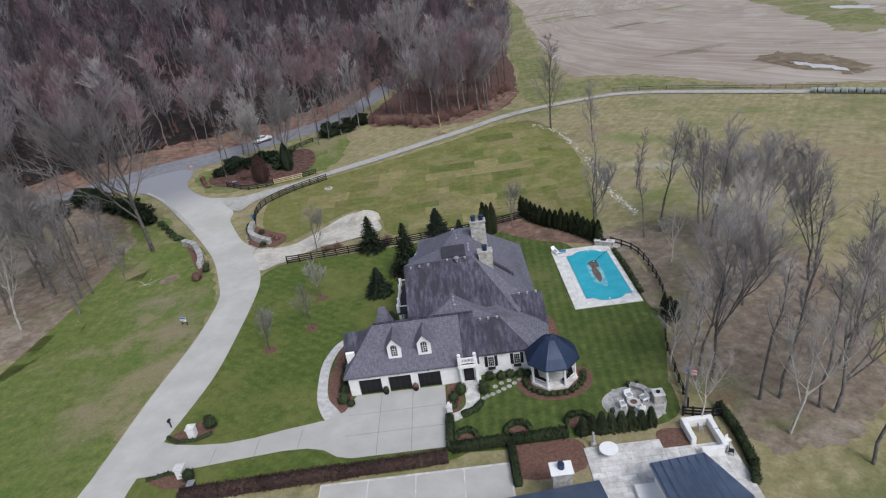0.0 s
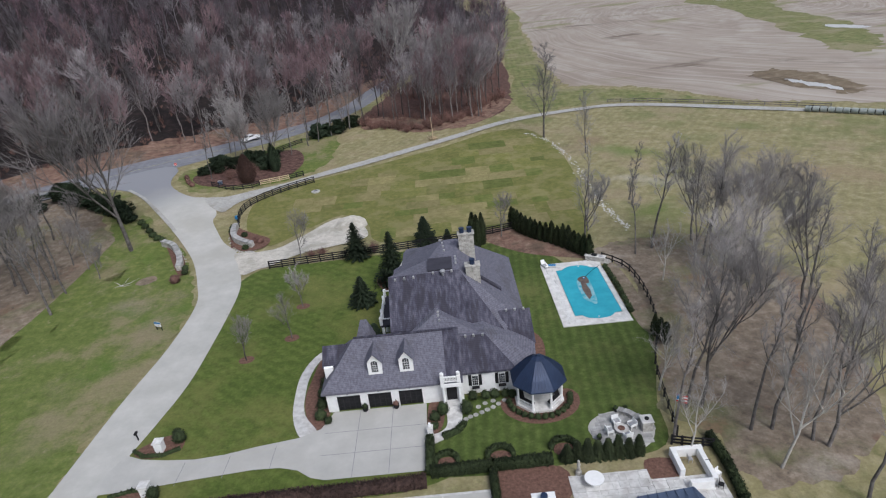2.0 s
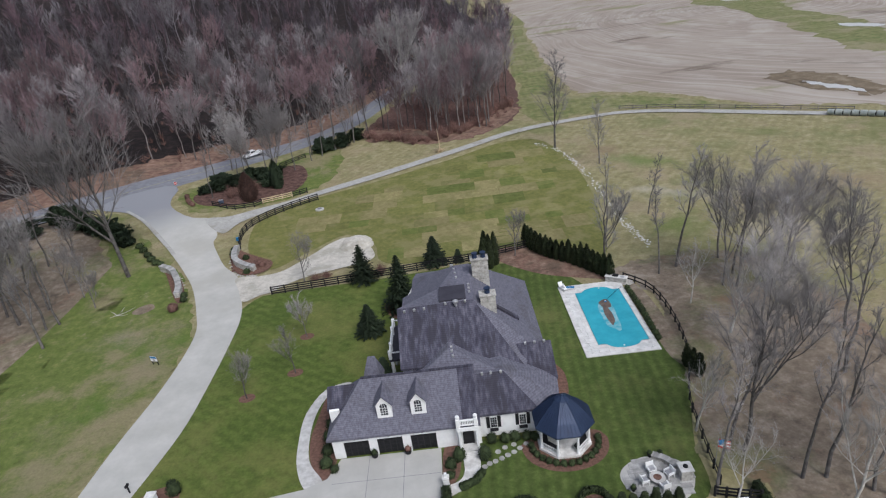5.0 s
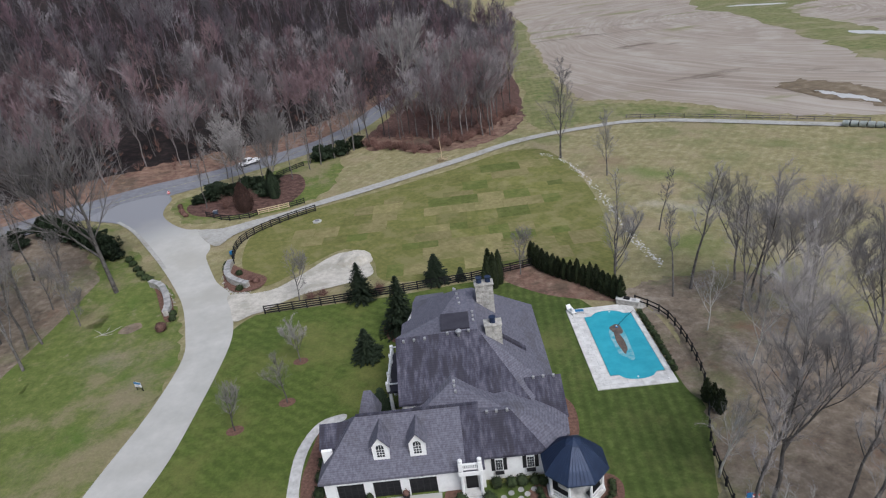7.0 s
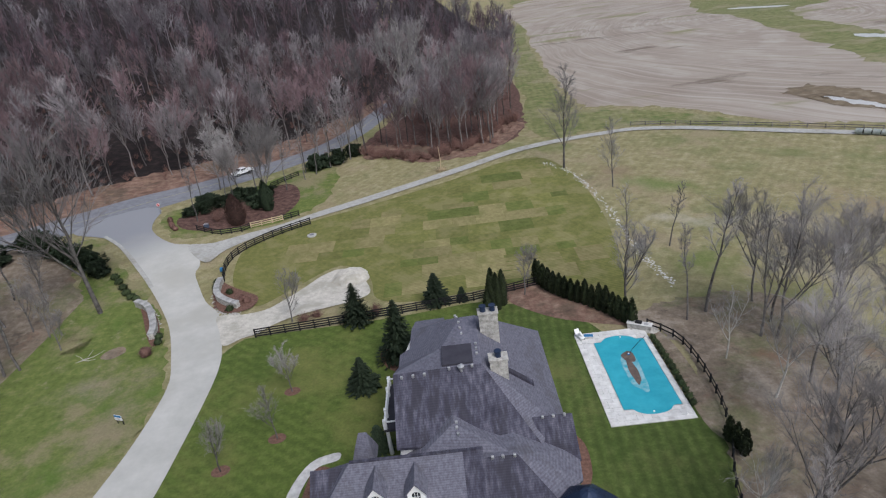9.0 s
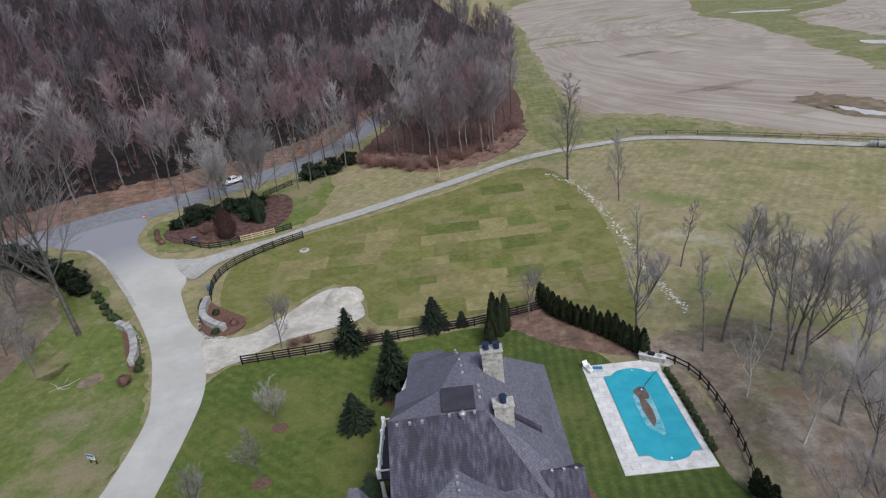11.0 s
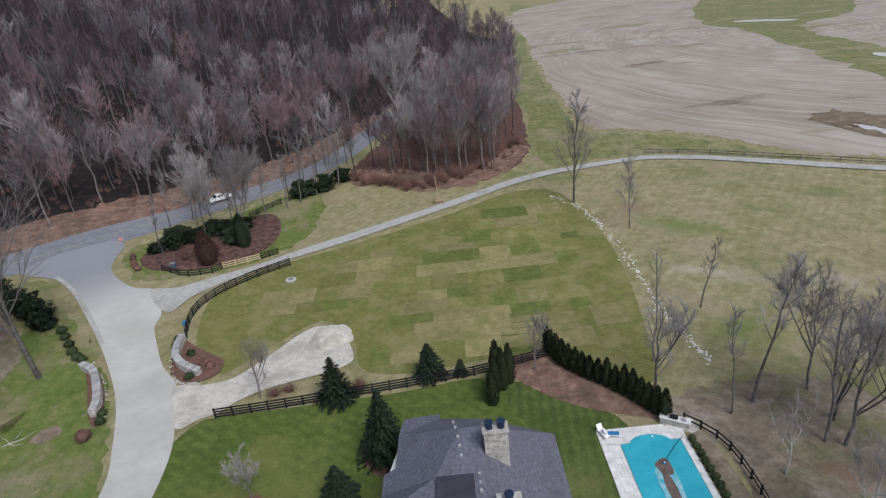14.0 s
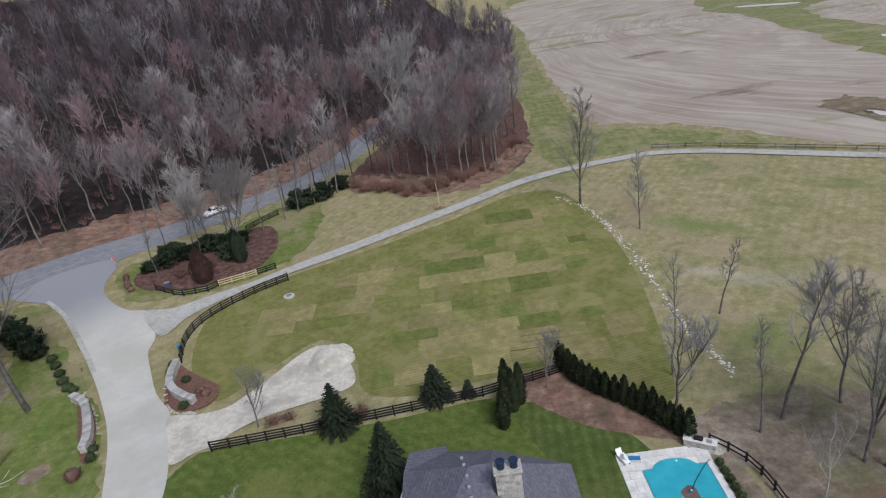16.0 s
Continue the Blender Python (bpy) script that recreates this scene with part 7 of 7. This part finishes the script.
# ---- pickup truck ----
truck = thing("pickup_truck", (-57.2, 177.0, land(-57.2, 177.0) + 0.14), "white crew-cab pickup truck on the asphalt road", "pickup truck", turn=227)


def side_profile(name, prof, half, material, parent, inset=0.0, label=""):
    bm = bmesh.new()
    a = [bm.verts.new((x, -half + inset * (z > 1.15), z)) for x, z in prof]
    b = [bm.verts.new((x, half - inset * (z > 1.15), z)) for x, z in prof]
    n = len(prof)
    bm.faces.new(a[::-1])
    bm.faces.new(b)
    for i in range(n):
        bm.faces.new((a[i], a[(i + 1) % n], b[(i + 1) % n], b[i]))
    bmesh.ops.recalc_face_normals(bm, faces=bm.faces[:])
    bmesh.ops.bevel(bm, geom=bm.edges[:], offset=0.03, segments=1, affect="EDGES")
    return part(name, bm, material, parent, label)


side_profile("body", [(2.85, 0.5), (2.9, 1.0), (2.75, 1.12), (1.3, 1.18), (-0.95, 1.18), (-0.95, 0.5)], 0.98, M_carwhite, truck)
side_profile("cab", [(1.35, 1.16), (0.75, 1.85), (-0.75, 1.88), (-0.98, 1.16)], 0.95, M_carwhite, truck, 0.14)
box_part("bed_floor", -2.85, -0.96, -0.95, 0.95, 0.5, 0.7, M_rubber, truck)
for y0 in (-0.98, 0.88):
    box_part("bed_side", -2.9, -0.96, y0, y0 + 0.1, 0.5, 1.2, M_carwhite, truck, "", 0.02)
box_part("tailgate", -2.98, -2.9, -0.98, 0.98, 0.5, 1.2, M_carwhite, truck, "", 0.02)
side_profile("windshield", [(1.3, 1.24), (0.8, 1.8), (0.83, 1.82), (1.36, 1.24)], 0.82, M_glass, truck)
for y0 in (-0.915, 0.885):
    for x0, x1 in ((0.05, 0.75), (-0.7, -0.05)):
        box_part("side_window", x0, x1, y0, y0 + 0.03, 1.3, 1.72, M_glass, truck)
box_part("rear_window", -0.97, -0.93, -0.7, 0.7, 1.32, 1.7, M_glass, truck)
box_part("front_bumper", 2.86, 2.98, -0.95, 0.95, 0.45, 0.68, M_steel, truck, "", 0.03)
for y0 in (-0.9, 0.6):
    box_part("headlight", 2.87, 2.93, y0, y0 + 0.3, 0.8, 0.98, M_trim, truck)
    box_part("tail_light", -3.0, -2.96, y0 + 0.02, y0 + 0.25, 0.75, 1.1, M_red, truck)
for x0 in (1.85, -1.9):
    for y0 in (-0.86, 0.86):
        bm = bmesh.new()
        disc(bm, 0, 0, -0.13, 0.13, 0.4, 0.4, 16)
        bm.transform(Matrix.Translation((x0, y0, 0.4)) @ Matrix.Rotation(radians(90), 4, "X"))
        wheel = part("wheel", bm, M_rubber, truck)
        bm = bmesh.new()
        disc(bm, 0, 0, -0.14, 0.14, 0.22, 0.22, 12)
        bm.transform(Matrix.Translation((x0, y0, 0.4)) @ Matrix.Rotation(radians(90), 4, "X"))
        part("rim", bm, M_steel, wheel)

# ---- fire-pit terrace ----
terrace = thing("fire_terrace", (0, 0, 0), "round grey flagstone terrace in the lawn", "terrace")
bm = bmesh.new()
outline = [(16.3 + 3.5 * math.cos(a) * (1 + 0.06 * math.sin(3 * a)), 49.8 + 3.0 * math.sin(a)) for a in np.arange(0, 6.28, 0.2)]
lo = [bm.verts.new((x, y, -0.1)) for x, y in outline]
hi = [bm.verts.new((x, y, 0.05)) for x, y in outline]
bm.faces.new(hi)
for i in range(len(lo)):
    bm.faces.new((lo[i], lo[(i + 1) % len(lo)], hi[(i + 1) % len(lo)], hi[i]))
part("base", bm, M_concrete, terrace)
paving(terrace, 12.9, 19.8, 46.9, 52.7, 0.10, 0.75, M_greyflag, "flagstone", lambda x, y: ((x - 16.3) / 3.3) ** 2 + ((y - 49.8) / 2.8) ** 2 < 1)
e = thing("fire_table", (16.1, 49.6, 0.11), "round stone fire table with dark bowl", "fire table")
turned("base", 0, 0, [(0, 0.5), (0.35, 0.45)], M_stone, e)
turned("top", 0, 0, [(0.351, 0.75), (0.45, 0.75)], M_flag, e, 16)
turned("bowl", 0, 0, [(0.451, 0.4), (0.47, 0.36)], M_mulch, e)


def armchair(x, y, turn):
    c = thing("garden_armchair", (x, y, 0.11), "white garden armchair with dark cushions", "chair", "chairs round the fire table", turn)
    for sx in (-0.36, 0.36):
        for sy in (-0.33, 0.33):
            box_part("leg", sx - 0.035, sx + 0.035, sy - 0.035, sy + 0.035, 0, 0.4, M_trim, c)
        box_part("armrest", sx - 0.06, sx + 0.06, -0.36, 0.36, 0.6, 0.66, M_trim, c)
        box_part("arm_post", sx - 0.035, sx + 0.035, -0.33, -0.26, 0.46, 0.599, M_trim, c)
    box_part("seat", -0.4, 0.4, -0.38, 0.38, 0.401, 0.46, M_trim, c)
    box_part("cushion", -0.3, 0.3, -0.32, 0.26, 0.461, 0.56, M_steel, c, "grey cushion", 0.02)
    box_part("backrest", -0.4, 0.4, 0.33, 0.4, 0.461, 1.0, M_trim, c)
    return c


for a in (20, 100, 190, 285):
    armchair(16.1 + 1.35 * math.cos(radians(a)), 49.6 + 1.15 * math.sin(radians(a)), a - 90)
stone_wall([(16.6, 52.6), (17.6, 51.8), (18.4, 50.8)], 0.6, 0.5, "low pale stone seat wall on the terrace")
e = thing("outdoor_fireplace", (18.8, 49.7, 0.0), "pale stone pier with a round vent", "fireplace")
box_part("body", -0.55, 0.55, -0.55, 0.55, -0.1, 1.3, M_stone, e, "", 0.04)
box_part("cap", -0.65, 0.65, -0.65, 0.65, 1.301, 1.42, M_flag, e, "", 0.03)
turned("vent", 0, 0, [(1.421, 0.25), (1.55, 0.22)], M_black, e, 10)
for x, y in ((13.5, 48.7), (16.4, 52.7), (17.4, 52.6)):
    e = thing("urn", (x, y, 0.08), "dark garden urn with plants", "planter", "urns on the terrace")
    turned("pot", 0, 0, [(0, 0.16), (0.1, 0.12), (0.3, 0.28), (0.42, 0.3)], M_black, e, 10)
    shrub(int(x), 0.3, 0.4, None, 0.1).mesh("greenery", M_boxwood, e).location = (0, 0, 0.36)

# ---- pool furniture ----
def lounger(x, y, turn, label):
    c = thing("sun_lounger", (x, y, 0.15), label, "sun lounger", "loungers by the pool", turn)
    for sx in (-0.28, 0.28):
        for sy in (-0.8, 0.7):
            box_part("leg", sx - 0.03, sx + 0.03, sy - 0.03, sy + 0.03, 0, 0.28, M_steel, c)
    box_part("frame", -0.35, 0.35, -0.9, 0.45, 0.281, 0.34, M_trim, c)
    box_part("cushion", -0.3, 0.3, -0.85, 0.4, 0.341, 0.42, M_blue if turn > 50 else M_trim, c, "", 0.02)
    bm = bmesh.new()
    add_box(bm, -0.35, 0.35, 0, 0.06, 0, 0.75)
    bm.transform(Matrix.Translation((0, 0.45, 0.3)) @ Matrix.Rotation(radians(-35), 4, "X"))
    part("backrest", bm, M_trim, c)


lounger(14.9, 88.0, 20, "white sun lounger on the pool deck")
lounger(15.8, 87.7, 80, "white sun lounger with blue cushion")
grill = thing("outdoor_kitchen", (23.4, 88.6, 0.0), "pale stone counter with dark grill by the pool", "outdoor kitchen", turn=-30)
box_part("counter", -1.6, 1.6, -0.45, 0.45, -0.1, 0.9, M_stone, grill, "", 0.03)
box_part("top", -1.7, 1.7, -0.52, 0.52, 0.901, 1.0, M_flag, grill, "", 0.02)
box_part("grill", -0.6, 0.3, -0.3, 0.3, 1.001, 1.3, M_black, grill, "black grill hood", 0.06)
box_part("sink", 0.6, 1.2, -0.25, 0.25, 1.001, 1.03, M_steel, grill)
for x, y in ((19.6, 71.75), (20.2, 86.9), (23.0, 70.8)):
    tagged(turned("pool_lamp", x, y, [(0.14, 0.1), (0.24, 0.12), (0.3, 0.05)], M_trim, None, 8), "small white pool deck fitting", "deck fitting")

# ---- the lower property at the near edge ----
court2 = thing("lower_court", (0, 0, 0), "grey concrete court with white borders", "court")
box_part("slab", -18.4, 1.5, 30, 43.5, -0.3, 0.10, M_concrete, court2)
for x in (-18.4, -13.4, -8.4, -3.4, 1.3):
    box_part("border", x, x + 0.12, 30, 43.5, 0.101, 0.115, M_flag, court2)
box_part("border", -18.4, 1.5, 43.25, 43.5, 0.102, 0.118, M_flag, court2)
bed([(2.4, 45.8), (8.8, 45.6), (8.8, 41.6), (2.4, 41.2)], "dark mulch bed behind the lower house")
bed([(17.2, 45.4), (20.0, 45.2), (20.2, 43.2), (17.2, 43.0)], "red-brown mulch bed at the lower terrace")
patio2 = thing("lower_patio", (0, 0, 0), "white stone patio of the lower house", "patio")
box_part("bed", 9.2, 17.0, 32, 44.2, -0.3, 0.05, M_concrete, patio2)
box_part("bed", 17.0, 23.6, 32, 42.9, -0.3, 0.05, M_concrete, patio2)
paving(patio2, 9.2, 17.0, 36.5, 44.2, 0.12, 0.95, M_flag)
paving(patio2, 17.0, 23.6, 36.5, 42.9, 0.12, 0.95, M_flag)
for x0, x1, y0, y1 in ((19.8, 20.3, 42.9, 45.9), (20.3, 23.0, 45.4, 45.9), (22.4, 22.9, 41.6, 45.4), (20.2, 22.4, 41.2, 41.7)):
    w = box_part("garden_wall", x0, x1, y0, y1, -0.1, 1.0, M_white, None, "", 0.03)
    tagged(w, "low white garden wall of the lower terrace", "wall", "low garden walls")
table = thing("patio_table", (11.5, 43.0, 0.13), "large round white patio table", "table")
turned("tabletop", 0, 0, [(0.72, 0.95), (0.78, 0.95)], M_trim, table, 20)
turned("pedestal", 0, 0, [(0, 0.4), (0.08, 0.35), (0.12, 0.12), (0.719, 0.15)], M_trim, table, 10)
turned("statue", 10.3, 44.4, [(0.1, 0.35), (0.5, 0.3), (0.55, 0.2), (1.1, 0.16), (1.4, 0.2), (1.6, 0.1), (1.8, 0.14), (1.95, 0.05)], M_stone, None, 10)
tagged(bpy.data.objects["statue"], "weathered grey stone garden statue on a plinth", "statue")
lower = thing("lower_house", (0, 0, 0), "house with slate-blue metal roofs", "house")
roof("roof", [[(14.1, 38.7, 2.9), (19.4, 39.2, 2.9), (21.4, 34.0, 2.9), (20.0, 28, 5.0), (14.0, 28, 5.0)]], M_blueroof, lower)
for k in range(7):
    s = Soup()
    s.tube([(14.3 + 0.83 * k, 38.75 + 0.07 * k, 2.93), (14.2 + 0.83 * k, 29, 4.85)], 0.04, 0.04, 4)
    s.mesh("seam", M_blueroof, lower)
prism("wall", [(14.5, 28.2), (19.6, 28.2), (19.2, 38.8), (14.5, 38.3)], 0.12, [2.8] * 4, M_white, lower)
roof("roof_west", [[(-2, 36.4, 3.0), (9.1, 37.4, 3.0), (9.0, 32, 5.5), (-2, 32, 5.5)]], M_blueroof, lower)
prism("wall", [(-1.6, 32.2), (8.8, 32.2), (8.8, 37.0), (-1.6, 36.0)], 0.12, [2.8] * 4, M_white, lower)
c2 = box_part("chimney", 4.95, 6.75, 37.6, 38.9, 0.1, 4.0, M_stone, lower, "pale stone chimney with dark flue")
box_part("cap", 4.8, 6.9, 37.45, 39.05, 4.001, 4.15, M_trim, c2, "", 0.02)
turned("flue", 5.85, 38.25, [(4.151, 0.32), (4.7, 0.32)], M_navy, c2, 10)
box_part("skylight", 12.6, 14.6, 36.6, 38.4, 0.13, 0.7, M_trim, lower, "white-framed roof light")
for k, (x, y, m) in enumerate([(22.8, 43.6, M_black), (23.3, 42.6, M_trim), (23.0, 41.2, M_black), (21.4, 44.6, M_steel)]):
    e = thing("garden_chair", (x, y, 0.12), "small outdoor chair on the lower terrace", "chair", "terrace chairs", 30 * k)
    box_part("seat", -0.25, 0.25, -0.25, 0.25, 0.4, 0.46, m, e)
    box_part("backrest", -0.25, 0.25, 0.2, 0.25, 0.461, 0.9, m, e)
    for sx in (-0.22, 0.22):
        for sy in (-0.2, 0.2):
            box_part("leg", sx - 0.02, sx + 0.02, sy - 0.02, sy + 0.02, 0, 0.399, m, e)
# fallen branch on the western verge
s = Soup()
for a, l0 in ((0.3, 3.2), (1.1, 2.2), (2.4, 1.8), (5.8, 2.6), (4.2, 1.4)):
    s.tube([(0, 0, 0.12), (0.5 * l0 * math.cos(a), 0.5 * l0 * math.sin(a), 0.3), (l0 * math.cos(a + 0.2), l0 * math.sin(a + 0.2), 0.55)], 0.07, 0.02, 5)
br = s.mesh("fallen_branch", M_palebark)
br.location = (-60.5, 96.6, land(-60.5, 96.6))
tagged(br, "pale fallen branch lying on the grass", "fallen branch")
bed([(-57.5, 98.6), (-55.6, 99.4), (-54.4, 97.8), (-56, 96.2), (-58, 96.8)], "patch of bare brown earth in the grass", 0.05, M_litter)

# heap of crushed stone at the end of the spur
bm = bmesh.new()
n = 22
g = {}
for j in range(n + 1):
    for i in range(n + 1):
        u, w = i / n * 2 - 1, j / n * 2 - 1
        x, y = -20.6 + u * 3.6, 114.6 + w * 3.6
        rr = math.hypot(u, w) + 0.16 * noise.noise(Vector((u * 2, w * 2, 2.0)))
        hh = 1.5 * max(0.0, 1 - rr * rr) ** 1.3 + 0.12 * noise.noise(Vector((x * 1.5, y * 1.5, 0)))
        g[i, j] = bm.verts.new((x, y, land(x, y) + 0.2 + (hh if rr < 0.98 else -0.5)))
for j in range(n):
    for i in range(n):
        bm.faces.new((g[i, j], g[i + 1, j], g[i + 1, j + 1], g[i, j + 1]))
tagged(part("gravel_heap", bm, M_gravel), "heap of bright crushed stone", "gravel heap", kind="stuff")
